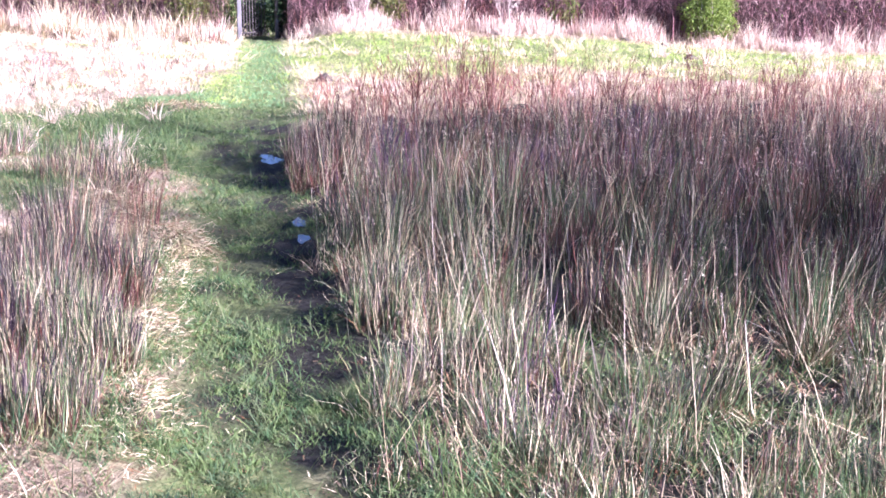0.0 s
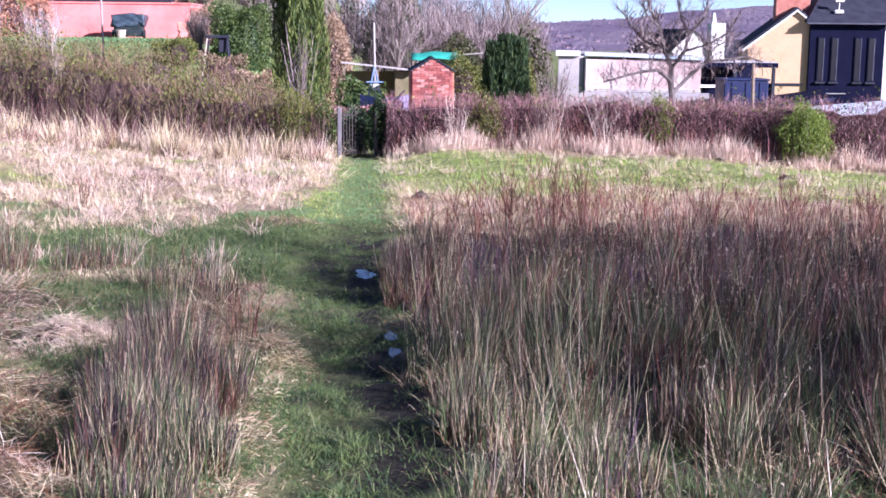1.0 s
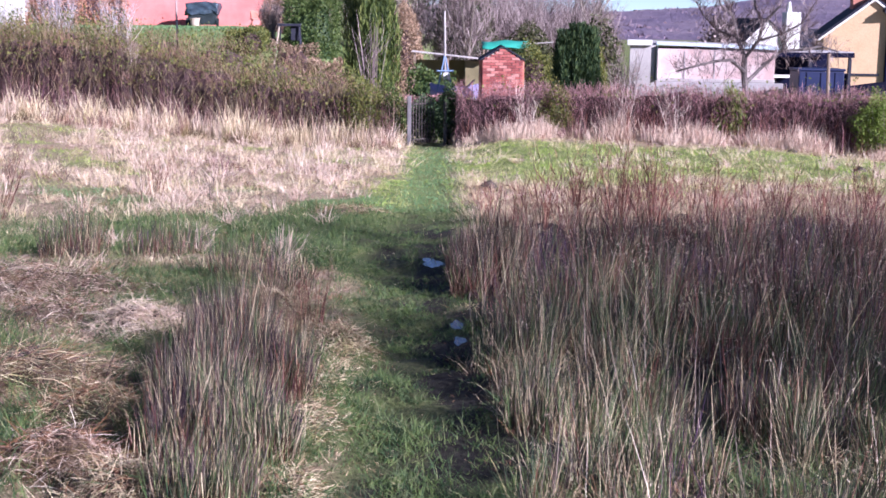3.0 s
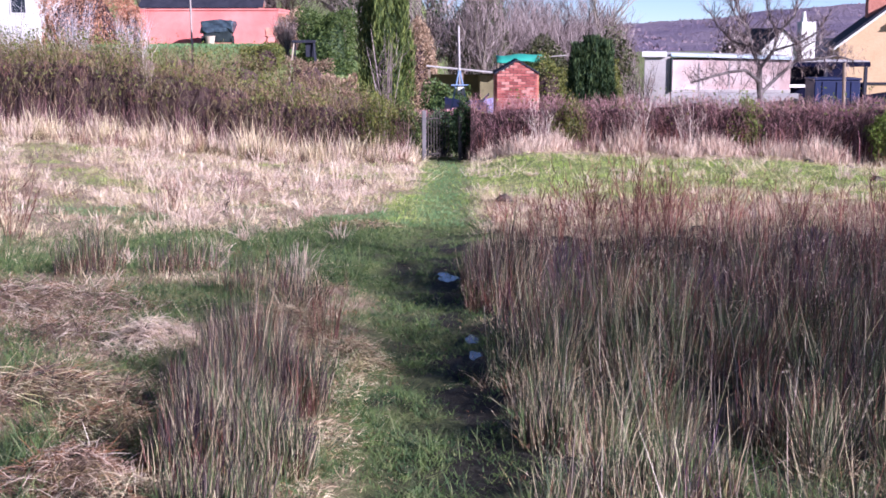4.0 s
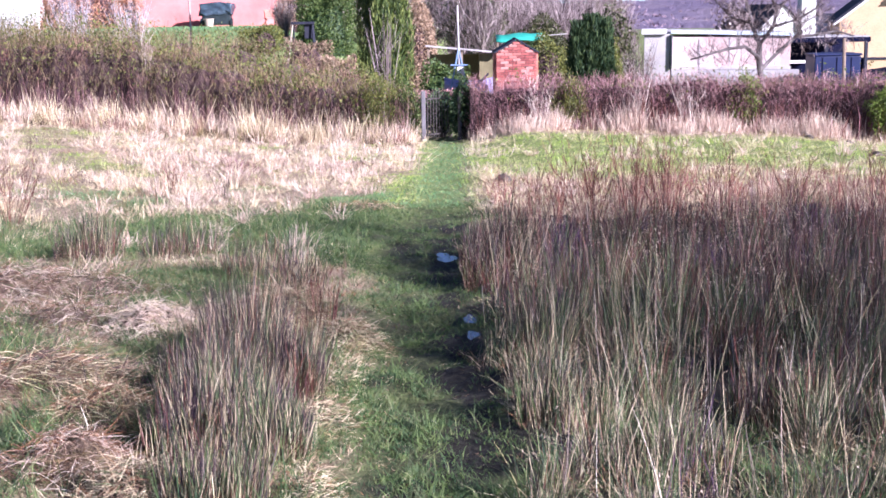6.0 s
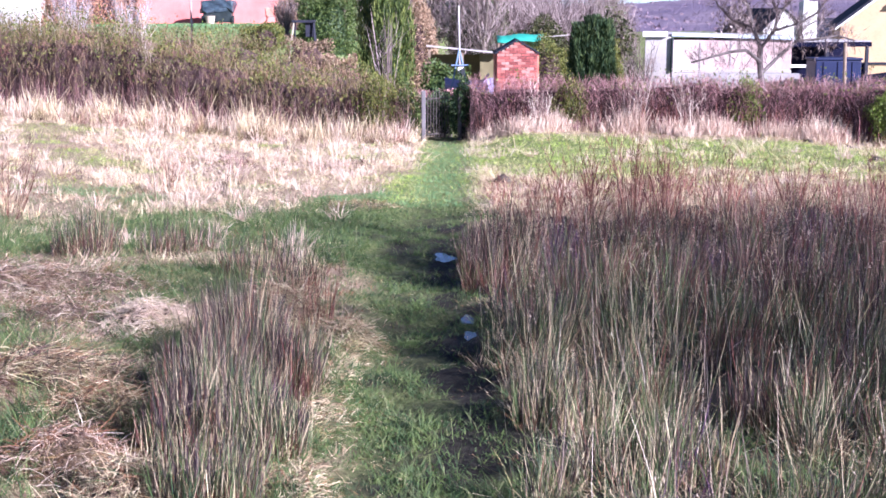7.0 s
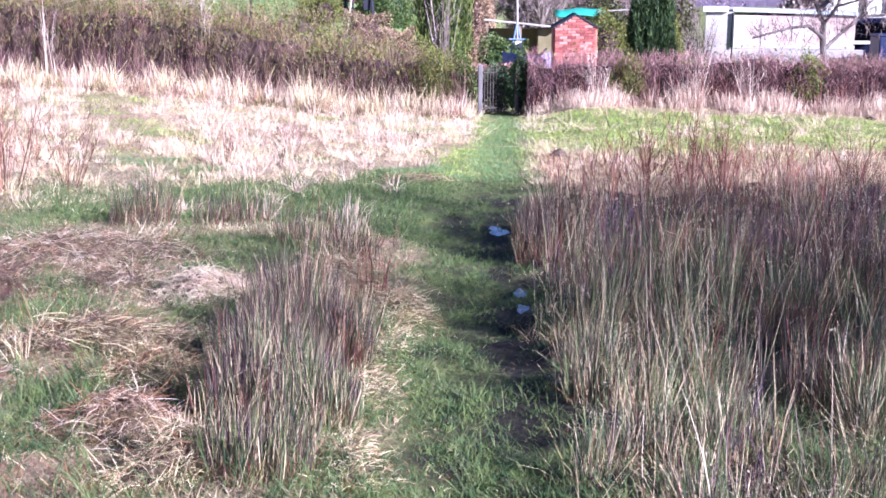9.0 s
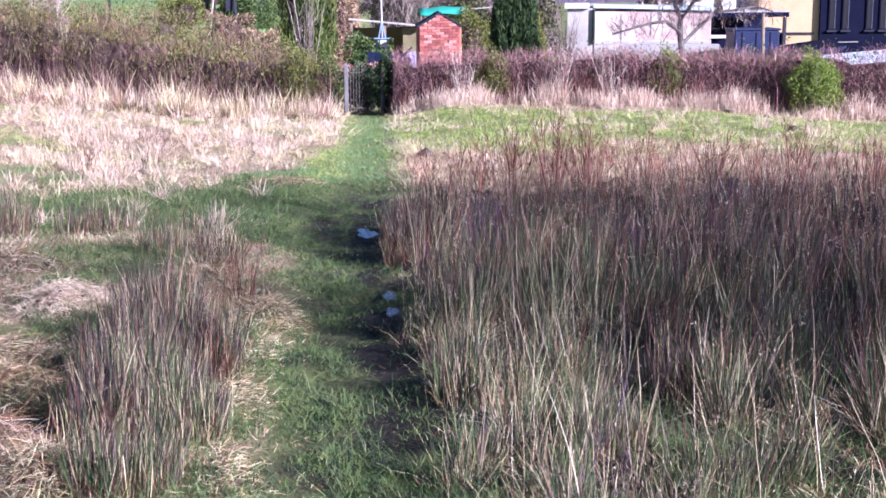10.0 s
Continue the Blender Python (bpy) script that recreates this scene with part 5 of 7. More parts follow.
def leafy_bush(name, x, y, z0, r, h, n, size, mat, seed, label, twig=M_BARE, up=0.4, group=""):
    rng = np.random.default_rng(seed)
    e = empty(name, x, y, z0)
    k = 60
    a = rng.uniform(0, 2 * np.pi, k)
    p = np.stack([rng.normal(0, r * 0.12, k), rng.normal(0, r * 0.12, k), np.zeros(k) - 0.05], 1)
    ribbons("stem_growth", p, rng.uniform(0.6, 1.0, k) * h, np.full(k, 0.02), rng.uniform(0, 0.8, k) * r / h, rng.uniform(0, 0.4, k) * r / h, twig, e, 4, a, rng)
    c = in_ellipsoid(n, (0, 0, h * 0.55), (r, r, h * 0.5), rng, 0.75)
    c[:, 2] = np.maximum(c[:, 2], 0.02)
    leaves("foliage", c, np.full(n, size), mat, e, rng, up)
    return tagged(e, label, "bush", group)


leafy_bush("green_bush", 8.55, 24.3, gzf(8.55, 24.3) - 0.02, 0.5, 1.18, 13000, 0.021, M_PRIVET, 71, "bright green leafy bush at the hedge foot", up=1.2)
leafy_bush("green_bush", 6.12, 25.9, gzf(6.12, 25.9) - 0.22, 0.42, 1.25, 9000, 0.022, M_PRIVET, 72, "yellow-green leafy bush growing in the hedge", up=1.2)
leafy_bush("green_bush", 2.74, 27.0, gzf(2.74, 27.0) - 0.25, 0.42, 1.3, 6000, 0.024, M_OLIVE, 73, "olive green bush growing through the hedge", up=0.9)
leafy_bush("holly_bush", -1.35, 28.3, gzf(-1.35, 28.3), 0.5, 1.4, 5000, 0.028, M_OLIVE, 74, "yellow-green mottled shrub beside the gate", up=0.5)
leafy_bush("holly_bush", -0.72, 28.35, gzf(-0.72, 28.35), 0.35, 1.25, 2600, 0.03, M_LEAF, 75, "dark green ivy-clad shrub beside the gate", up=0.3)
leafy_bush("ivy_clump", 0.5, 28.12, gzf(0.5, 28.12), 0.26, 1.3, 3600, 0.035, M_DARKFIR, 76, "dark ivy hanging over the gate post", up=-0.2)
# Dark bush put in to stand for the shade in the gateway.
leafy_bush("ivy_clump", 0.05, 29.3, gzf(0.05, 29.3), 0.6, 1.0, 3600, 0.05, M_DARKFIR, 86, "dark leafy mass added for the shade behind the gate", up=0.2)
leafy_bush("green_bush", -6.3, 31.0, gzf(-6.3, 31.0), 0.9, 1.75, 2400, 0.045, M_OLIVE, 77, "olive green shrub in the bramble hedge", up=0.8)
leafy_bush("green_bush", -9.6, 32.2, gzf(-9.6, 32.2), 1.2, 2.0, 2600, 0.05, M_OLIVE, 78, "olive green shrub in the bramble hedge", up=0.8)
leafy_bush("green_bush", -4.0, 30.3, gzf(-4.0, 30.3), 0.8, 1.6, 2000, 0.045, M_OLIVE, 79, "olive green shrub in the bramble hedge", up=0.8)


def bare_shrub(x, y, z0, r, h, n, seed, label, mat=M_PALETWIG, width=0.012, name="bare_shrub"):
    """A leafless shrub: long shoots fanning up from one stool."""
    rng = np.random.default_rng(seed)
    e = empty(name, x, y, z0)
    a = rng.uniform(0, 2 * np.pi, n)
    p = np.stack([rng.normal(0, 0.06, n), rng.normal(0, 0.06, n), np.full(n, -0.05)], 1)
    hh = h * rng.uniform(0.6, 1.05, n)
    sg = ribbons("shoot_growth", p, hh, rng.uniform(0.6, 1.5, n) * width, rng.uniform(0, 1.0, n) * r / h, rng.uniform(-0.1, 0.5, n) * r / h, mat, e, 5, a, rng)
    sg["kind"] = "stuff"
    m = n * 5
    k = rng.integers(0, n, m)
    u = rng.uniform(0.4, 0.95, m)
    q = np.stack([np.cos(a[k]) * r * u * 0.7, np.sin(a[k]) * r * u * 0.7, hh[k] * u * 0.95], 1)
    ribbons("brushwood", q, h * rng.uniform(0.06, 0.2, m), np.full(m, width * 0.55), rng.uniform(0, 1.2, m), rng.uniform(0, 0.3, m), mat, e, 2, None, rng)
    return tagged(e, label, "shrub")


bare_shrub(2.05, 26.8, gzf(2.05, 26.8) - 0.25, 0.36, 1.5, 24, 81, "pale leafless shrub with fanning shoots in the hedge", M_PALETWIG, 0.012)
bare_shrub(3.95, 26.3, gzf(3.95, 26.3) - 0.25, 0.36, 1.5, 28, 82, "pale leafless shrub with fanning shoots in the hedge", M_PALETWIG, 0.012)
bare_shrub(4.95, 25.9, gzf(4.95, 25.9) - 0.25, 0.45, 1.4, 26, 83, "pale bowl-shaped pruned leafless shrub in the hedge", M_PALETWIG, 0.012)
bare_shrub(-6.75, 30.2, gzf(-6.75, 30.2), 0.25, 2.4, 12, 84, "cluster of pale upright dead stalks in the bramble hedge")
bare_shrub(-10.6, 30.6, gzf(-10.6, 30.6), 0.3, 2.3, 12, 85, "cluster of pale upright dead stalks in the bramble hedge")
for i, (bx, by, br, bh) in enumerate(((-12.4, 38.5, 1.0, 3.2), (-10.9, 39.0, 0.9, 3.1), (-9.3, 39.5, 0.8, 2.6), (-13.8, 38.0, 1.1, 3.3))):
    bare_shrub(bx, by, gzf(bx, by), br, bh, 110, 90 + i, "grey lichen-covered leafless shrub behind the hedge", M_LICHEN, 0.016)


# ---------- trees ----------
def limb_tree(name, x, y, z0, h, r0, levels, spread, seed, label, bark, twig, lean=(0, 0), first=0.3, ivy=0, twigs=6, kids=(3, 5), flat=0.0, bole=0.5):
    """A leafless tree: tapered trunk, forking limbs, fine twigs at the ends."""
    rng = random.Random(seed)
    e = empty(name, x, y, z0)
    bms = {"trunk": bmesh.new(), "limbs": bmesh.new()}
    ends, allp = [], []

    def grow(p, d, length, r, level):
        n = 4 if level < 2 else 3
        q, dd = p.copy(), d.copy()
        for i in range(n):
            a = q.copy()
            dd = (dd + Vector((rng.uniform(-1, 1), rng.uniform(-1, 1), rng.uniform(-0.5, 0.8) - flat * (level > 0))) * 0.2).normalized()
            q = q + dd * (length / n)
            ra, rb = r * (1 - 0.55 * i / n), r * (1 - 0.55 * (i + 1) / n)
            rod(bms["trunk" if level == 0 else "limbs"], a, q, ra, rb, 7 if level == 0 else (5 if level == 1 else 3))
            allp.append((q.copy(), rb))
            start = first if level == 0 else 0.35
            if level < levels and (i + 1) / n > start:
                for _ in range(rng.randint(1, 2) if i < n - 1 else rng.randint(*kids) - 1):
                    w = Vector((rng.uniform(-1, 1), rng.uniform(-1, 1), rng.uniform(-0.35, 0.7)))
                    nd = (dd + w * spread).normalized()
                    grow(q.copy(), nd, length * rng.uniform(0.5, 0.75), rb * 0.75, level + 1)
            if level >= levels:
                ends.append((q.copy(), dd.copy()))
    grow(Vector((0, 0, -0.1)), Vector((lean[0], lean[1], 1)).normalized(), h * bole, r0, 0)
    part("trunk", bms["trunk"], bark, e)
    part("branchwork", bms["limbs"], bark, e)
    nr = np.random.default_rng(seed)
    if ends and twigs:
        P = np.array([q for q, d in ends for _ in range(twigs)], float)
        D = np.array([d for q, d in ends for _ in range(twigs)], float) + nr.normal(0, 0.55, (len(P), 3))
        D[:, 2] += 0.15 - flat
        D /= np.linalg.norm(D, axis=1)[:, None]
        k = len(P)
        ribbons("brushwood", P, h * nr.uniform(0.04, 0.12, k), np.full(k, max(0.008, r0 * 0.065)), nr.uniform(0, 0.2, k), nr.uniform(0, 0.2, k), twig, e, 3, None, nr, 0, D)
    if ivy:
        pts = np.array([p for p, r in allp if p.z < h * 0.75], float)
        k = nr.integers(0, len(pts), ivy)
        c = pts[k] + nr.normal(0, 0.3, (ivy, 3))
        leaves("ivy", c, np.full(ivy, 0.11), M_DARKFIR, e, nr, -0.2)
    return tagged(e, label, "tree")


def twig_crown(x, y, z0, r, h, n, seed, label):
    """A leafless tree with a dense crown of fine twigs over a forked trunk."""
    rng = np.random.default_rng(seed)
    e = empty("bare_tree", x, y, z0)
    bm = rod(bmesh.new(), (0, 0, -0.2), (0.1, 0, h * 0.4), 0.16, 0.11, 8)
    part("trunk", bm, M_BARK, e)
    for k in range(6):
        an = k * 1.05 + rng.uniform(-0.3, 0.3)
        part("limb", rod(bmesh.new(), (0.1, 0, h * rng.uniform(0.2, 0.4)), (math.cos(an) * r * 0.6, math.sin(an) * r * 0.6, h * rng.uniform(0.6, 0.85)), 0.07, 0.02, 5), M_BARK, e)
    c = in_ellipsoid(n, (0, 0, h * 0.58), (r, r, h * 0.45), rng, 0.9)
    d = c - np.array([0, 0, h * 0.3]) + rng.normal(0, r * 0.8, (n, 3))
    d /= np.linalg.norm(d, axis=1)[:, None]
    t = ribbons("twig_growth", c - d * 0.3, rng.uniform(0.4, 1.1, n), rng.uniform(0.6, 1.5, n) * 0.022, rng.uniform(0, 0.3, n), rng.uniform(0, 0.3, n), M_BARE, e, 2, None, rng, 0, d)
    t["kind"] = "stuff"
    return tagged(e, label, "tree", "leafless trees behind the gardens")


def column_conifer(name, x, y, z0, r, h, n, mat, seed, label, size=0.16, taper=0.6, up=2.2, squash=1.0):
    """An upright evergreen: short trunk, dense sprays pointing up round a dark middle."""
    rng = np.random.default_rng(seed)
    e = empty(name, x, y, z0)
    part("trunk", rod(bmesh.new(), (0, 0, -0.1), (0, 0, h * 0.8), 0.12, 0.04, 8), M_BARK, e)

    def rad(u, a):
        return r * (1 - taper * u ** 1.6) * (1 - 0.55 * np.clip(1 - u / 0.12, 0, 1)) * (1 + 0.13 * np.sin(5 * a + 9 * u) + 0.1 * np.sin(11 * a - 6 * u))
    u = rng.random(n) ** 0.9
    a = rng.uniform(0, 2 * np.pi, n)
    q = rad(u, a) * (1 - 0.4 * rng.random(n) ** 2)
    c = np.stack([np.cos(a) * q, np.sin(a) * q * squash, u * h], 1)
    leaves("crown", c, np.full(n, size), mat, e, rng, up, 6.0)
    # Closed dark shell behind the sprays: shade inside the crown, painted in.
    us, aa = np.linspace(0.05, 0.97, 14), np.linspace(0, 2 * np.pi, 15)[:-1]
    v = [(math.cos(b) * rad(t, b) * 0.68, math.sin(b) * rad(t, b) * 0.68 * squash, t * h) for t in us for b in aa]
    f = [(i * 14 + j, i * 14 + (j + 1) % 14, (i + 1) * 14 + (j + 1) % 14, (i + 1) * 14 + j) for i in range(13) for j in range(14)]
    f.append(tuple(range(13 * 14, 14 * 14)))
    pymesh("shade_core", v, f, M_DARKFIR, e)
    return tagged(e, label, "conifer")


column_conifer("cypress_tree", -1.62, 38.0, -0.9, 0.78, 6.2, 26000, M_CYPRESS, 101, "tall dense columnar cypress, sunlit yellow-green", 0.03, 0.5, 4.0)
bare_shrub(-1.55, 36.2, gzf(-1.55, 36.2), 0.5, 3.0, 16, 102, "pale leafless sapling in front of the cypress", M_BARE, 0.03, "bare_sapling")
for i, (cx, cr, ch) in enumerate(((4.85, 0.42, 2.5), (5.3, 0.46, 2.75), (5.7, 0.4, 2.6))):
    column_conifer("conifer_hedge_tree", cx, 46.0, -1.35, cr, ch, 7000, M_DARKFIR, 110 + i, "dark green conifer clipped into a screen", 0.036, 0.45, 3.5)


def fruit_tree(x, y, z0):
    """An old spreading fruit tree: crooked limbs, each with its side twigs."""
    rng = np.random.default_rng(130)
    e = empty("apple_tree", x, y, z0)
    runs = (((0, 0, -0.1), (-0.03, 0, 0.9), (-0.1, 0.05, 1.5), (-0.12, 0, 2.0)),
            ((-0.12, 0, 2.0), (-0.35, 0.1, 2.6), (-0.55, -0.1, 3.2), (-0.8, 0.1, 3.7), (-0.9, 0, 4.2)),
            ((-0.12, 0, 2.0), (0.2, -0.2, 2.5), (0.35, -0.1, 3.0), (0.75, -0.3, 3.5), (0.85, -0.2, 4.1)),
            ((-0.05, 0, 1.3), (0.45, 0.2, 1.75), (1.0, 0.3, 2.2), (1.6, 0.2, 2.25), (2.2, 0.4, 2.35), (2.7, 0.3, 2.2)),
            ((-0.1, 0, 1.6), (-0.6, -0.3, 1.95), (-1.1, -0.4, 1.9), (-1.7, -0.5, 1.75), (-2.2, -0.4, 1.6)),
            ((-0.35, 0.1, 2.6), (-0.9, 0.4, 2.8), (-1.3, 0.3, 3.2), (-1.5, 0.5, 3.6)),
            ((0.35, -0.1, 3.0), (0.2, 0.3, 3.4), (0.1, 0.5, 4.0)),
            ((0.2, -0.2, 2.5), (0.8, -0.5, 2.7), (1.3, -0.6, 3.0), (1.6, -0.5, 3.4)),
            ((-0.55, -0.1, 3.2), (-1.0, -0.5, 3.5), (-1.2, -0.7, 3.9)),
            ((1.0, 0.3, 2.2), (1.3, 0.6, 2.6), (1.9, 0.7, 2.9)))
    P, D = [], []
    for k, run in enumerate(runs):
        bm = bmesh.new()
        r0 = 0.11 if k == 0 else 0.058 if k < 5 else 0.036
        n = len(run) - 1
        for i in range(n):
            rod(bm, run[i], run[i + 1], r0 * (1 - 0.6 * i / n) if k else r0 * (1 - 0.3 * i / n), r0 * (1 - 0.6 * (i + 1) / n) if k else r0 * (1 - 0.3 * (i + 1) / n), 7)
            if k:
                va, vb = Vector(run[i]), Vector(run[i + 1])
                for _ in range(22):
                    u = rng.random()
                    dd = Vector(rng.normal(0, 1, 3)) + (vb - va).normalized() * 0.6 + Vector((0, 0, 0.25))
                    P.append(va.lerp(vb, u))
                    D.append(dd.normalized())
        part("trunk" if k == 0 else "limb", bm, M_BARK2, e)
    P, D = np.array(P, float), np.array(D, float)
    n = len(P)
    L = rng.uniform(0.25, 0.75, n)
    t = ribbons("twig_growth", P, L, np.full(n, 0.028), rng.uniform(0, 0.35, n), rng.uniform(-0.2, 0.35, n), M_DARKTWIG, e, 4, None, rng, 0, D)
    t["kind"] = "stuff"
    m = n * 9
    k = rng.integers(0, n, m)
    d2 = D[k] + rng.normal(0, 0.7, (m, 3))
    d2 /= np.linalg.norm(d2, axis=1)[:, None]
    t = ribbons("twig_growth", P[k] + D[k] * (L[k] * rng.uniform(0.3, 1, m))[:, None], rng.uniform(0.1, 0.32, m), np.full(m, 0.015), rng.uniform(0, 0.3, m), rng.uniform(0, 0.3, m), M_BARE, e, 2, None, rng, 0, d2)
    t["kind"] = "stuff"
    return tagged(e, "old leafless fruit tree with lichen-pale crooked limbs", "tree")


fruit_tree(9.35, 38.0, gzf(9.35, 38.0))


# ---------- buildings ----------
def gable_wall(w, t, eave, apex, x0=0.0):
    """An upright gable, w wide, its foot at z 0, t thick along y."""
    bm = bmesh.new()
    pts = [(x0 - w / 2, 0), (x0 + w / 2, 0), (x0 + w / 2, eave), (x0, apex), (x0 - w / 2, eave)]
    a = [bm.verts.new((x, -t / 2, z)) for x, z in pts]
    b = [bm.verts.new((x, t / 2, z)) for x, z in pts]
    bm.faces.new(a)
    bm.faces.new(b[::-1])
    for i in range(5):
        bm.faces.new((a[(i + 1) % 5], a[i], b[i], b[(i + 1) % 5]))
    bmesh.ops.recalc_face_normals(bm, faces=bm.faces)
    return bm


def slope(p0, p1, q0, q1, t):
    """A roof slab between two long edges."""
    bm = bmesh.new()
    lo = [bm.verts.new(p) for p in (p0, p1, q1, q0)]
    hi = [bm.verts.new((p[0], p[1], p[2] + t)) for p in (p0, p1, q1, q0)]
    bm.faces.new(lo[::-1])
    bm.faces.new(hi)
    for i in range(4):
        bm.faces.new((lo[i], lo[(i + 1) % 4], hi[(i + 1) % 4], hi[i]))
    bmesh.ops.recalc_face_normals(bm, faces=bm.faces)
    return bm


def brick_shed():
    x, y, w, dep = 2.08, 36.6, 1.1, 1.3
    z0 = gzf(x, y) - 0.05
    eave, apex = 0.55 - z0, 0.86 - z0
    e = empty("brick_shed", x, y, z0)
    front = part("wall", gable_wall(w - 0.03, 0.1, eave, apex), M_MORTAR, e, "mortar of the gable wall")
    front.location = (0, -dep / 2, 0)
    back = part("wall", gable_wall(w, 0.1, eave, apex), M_REDBRICK, e, "red brick wall")
    back.location = (0, dep / 2, 0)
    for sx in (-1, 1):
        part("wall", boxed(sx * w / 2 - 0.05, sx * w / 2 + 0.05, -dep / 2 + 0.05, dep / 2 - 0.05, 0, eave), M_REDBRICK, e, "red brick wall")
        part("roof_slope", slope((sx * (w / 2 + 0.07), -dep / 2 - 0.1, eave - 0.03), (sx * (w / 2 + 0.07), dep / 2 + 0.1, eave - 0.03),
                                 (0, -dep / 2 - 0.1, apex + 0.03), (0, dep / 2 + 0.1, apex + 0.03), 0.04), M_SLATE, e, "grey slate roof slope")
    # bricks of the front, one by one
    bw, bh, g = 0.215, 0.065, 0.01
    meshes = {}

    def brick_mesh(wd):
        k = round(wd, 2)
        if k not in meshes:
            bm = boxed(-wd / 2, wd / 2, -0.02, 0.02, -bh / 2, bh / 2)
            me = bpy.data.meshes.new("brick")
            bm.to_mesh(me)
            bm.free()
            me.materials.append(M_BRICK)
            meshes[k] = me
        return meshes[k]
    rng = random.Random(7)
    row, z = 0, bh / 2 + 0.005
    while z < apex - 0.05:
        half = w / 2 if z < eave else w / 2 * (apex - z) / (apex - eave)
        xx = -w / 2 - (bw / 2 if row % 2 else 0)
        while xx < w / 2:
            l, r = max(xx, -half), min(xx + bw, half)
            if r - l > 0.05:
                ob = new("brick", brick_mesh(round(r - l, 2)))
                ob.parent = front
                ob.location = ((l + r) / 2, -0.05 - rng.uniform(0.004, 0.01), z)
            xx += bw + g
        z += bh + g
        row += 1
    return tagged(e, "small red brick shed with a slate gable roof", "shed")


brick_shed()


def flat_garage():
    """The long low pale building with a light blue roof edge."""
    e = empty("garage_block", 10.3, 49.5, -2.4, -9)
    x0, x1, d = -2.6, 2.7, 4.0
    zt = 3.05
    part("wall", boxed(-1.6, x1, -1.0, d, 0, zt, 0.02), M_PANEL, e, "pale pink rendered wall")
    part("wall", boxed(x0, -1.66, -1.6, d, 0, zt + 0.12, 0.02), M_OLDWHITE, e, "white rendered end wall")
    part("fascia", slope((-1.62, -1.12, zt + 0.14), (-1.62, -1.0, zt + 0.14), (x1 + 0.1, -1.12, zt + 0.01), (x1 + 0.1, -1.0, zt + 0.01), 0.12), M_SKYBLUE, e, "pale blue roof edge")
    part("fascia", boxed(x0 - 0.1, -1.8, -1.74, -1.6, zt + 0.12, zt + 0.32, 0.015), M_WHITE, e, "white roof edge")
    part("roof", slope((x0 - 0.1, -1.0, zt + 0.14), (x0 - 0.1, d + 0.1, zt + 0.16), (x1 + 0.1, -1.0, zt + 0.02), (x1 + 0.1, d + 0.1, zt + 0.04), 0.09), M_GREYW, e, "flat grey felt roof")
    part("downpipe", rod(bmesh.new(), (-1.62, -1.66, 1.9), (-1.62, -1.66, zt + 0.1), 0.05), M_DARKPLASTIC, e, "black downpipe")
    part("ledge", boxed(-1.6, x1, -1.2, -1.0, 1.85, 1.97, 0.015), M_OLDWHITE, e, "white ledge")
    part("base_wall", boxed(-1.6, x1 + 0.3, -1.3, -1.0, 0, 1.84, 0.015), M_GREYW, e, "grey block base wall")
    for i in range(3):
        part("panel_joint", boxed(-0.6 + i * 1.1, -0.56 + i * 1.1, -1.02, -0.99, 1.98, zt - 0.1), M_GREYW, e)
    return tagged(e, "long low pale pink and white flat-roofed garage", "garage")


flat_garage()


def dark_lean_to():
    e = empty("lean_to", 14.4, 50.2, -2.6)
    part("roof", boxed(-1.7, 1.6, -1.2, 2.2, 3.0, 3.2, 0.02), M_GREYW, e, "flat grey roof")
    part("fascia", boxed(-1.72, 1.62, -1.26, -1.2, 2.98, 3.16, 0.01), M_NAVY, e, "dark roof edge")
    for x in (-1.6, 0.0, 1.5):
        part("post", boxed(x - 0.06, x + 0.06, -1.15, -1.03, 0, 3.0, 0.01), M_SLATE, e, "dark timber post")
    part("back_wall", boxed(-1.7, 1.6, 2.0, 2.2, 0, 3.0), M_NAVY, e, "dark boarded back wall")
    part("shelf", boxed(-1.5, 0.2, -0.9, -0.5, 2.2, 2.3, 0.01), M_WHITE, e, "pale board")
    part("side_wall", boxed(-0.4, 1.5, -0.95, -0.85, 0, 2.35, 0.01), M_NAVY, e, "dark boarding")
    tagged(e, "dark open-fronted lean-to with a flat roof", "lean-to")
    f = empty("blue_container", 13.75, 46.0, -2.6)
    part("body", boxed(-0.8, 0.8, -0.6, 0.6, 0, 2.6, 0.04), M_BLUE, f, "dark blue sheet sides")
    part("lid", boxed(-0.84, 0.84, -0.64, 0.64, 2.6, 2.68, 0.03), M_BLUE, f, "dark blue lid")
    for i in range(3):
        part("seam", boxed(-0.55 + i * 0.5, -0.52 + i * 0.5, -0.615, -0.6, 0.1, 2.55), M_NAVY, f)
    tagged(f, "blue metal storage container beside the lean-to", "container")


dark_lean_to()


def low_roofed_shed():
    e = empty("low_shed", 17.6, 52.5, -2.9)
    part("roof", slope((-1.7, -1.0, 1.55), (1.6, -1.0, 2.0), (-1.7, 1.0, 1.75), (1.6, 1.0, 2.2), 0.08), M_NAVY, e, "dark sloping roof")
    part("fascia", slope((-1.72, -1.06, 1.5), (1.62, -1.06, 1.95), (-1.72, -1.01, 1.5), (1.62, -1.01, 1.95), 0.1), M_BLUE, e, "blue roof edge")
    part("wall", boxed(-1.5, 1.5, -0.8, 0.9, 0, 1.5), M_NAVY, e, "dark boarded wall")
    tagged(e, "low dark shed with a blue-edged sloping roof", "shed")


low_roofed_shed()


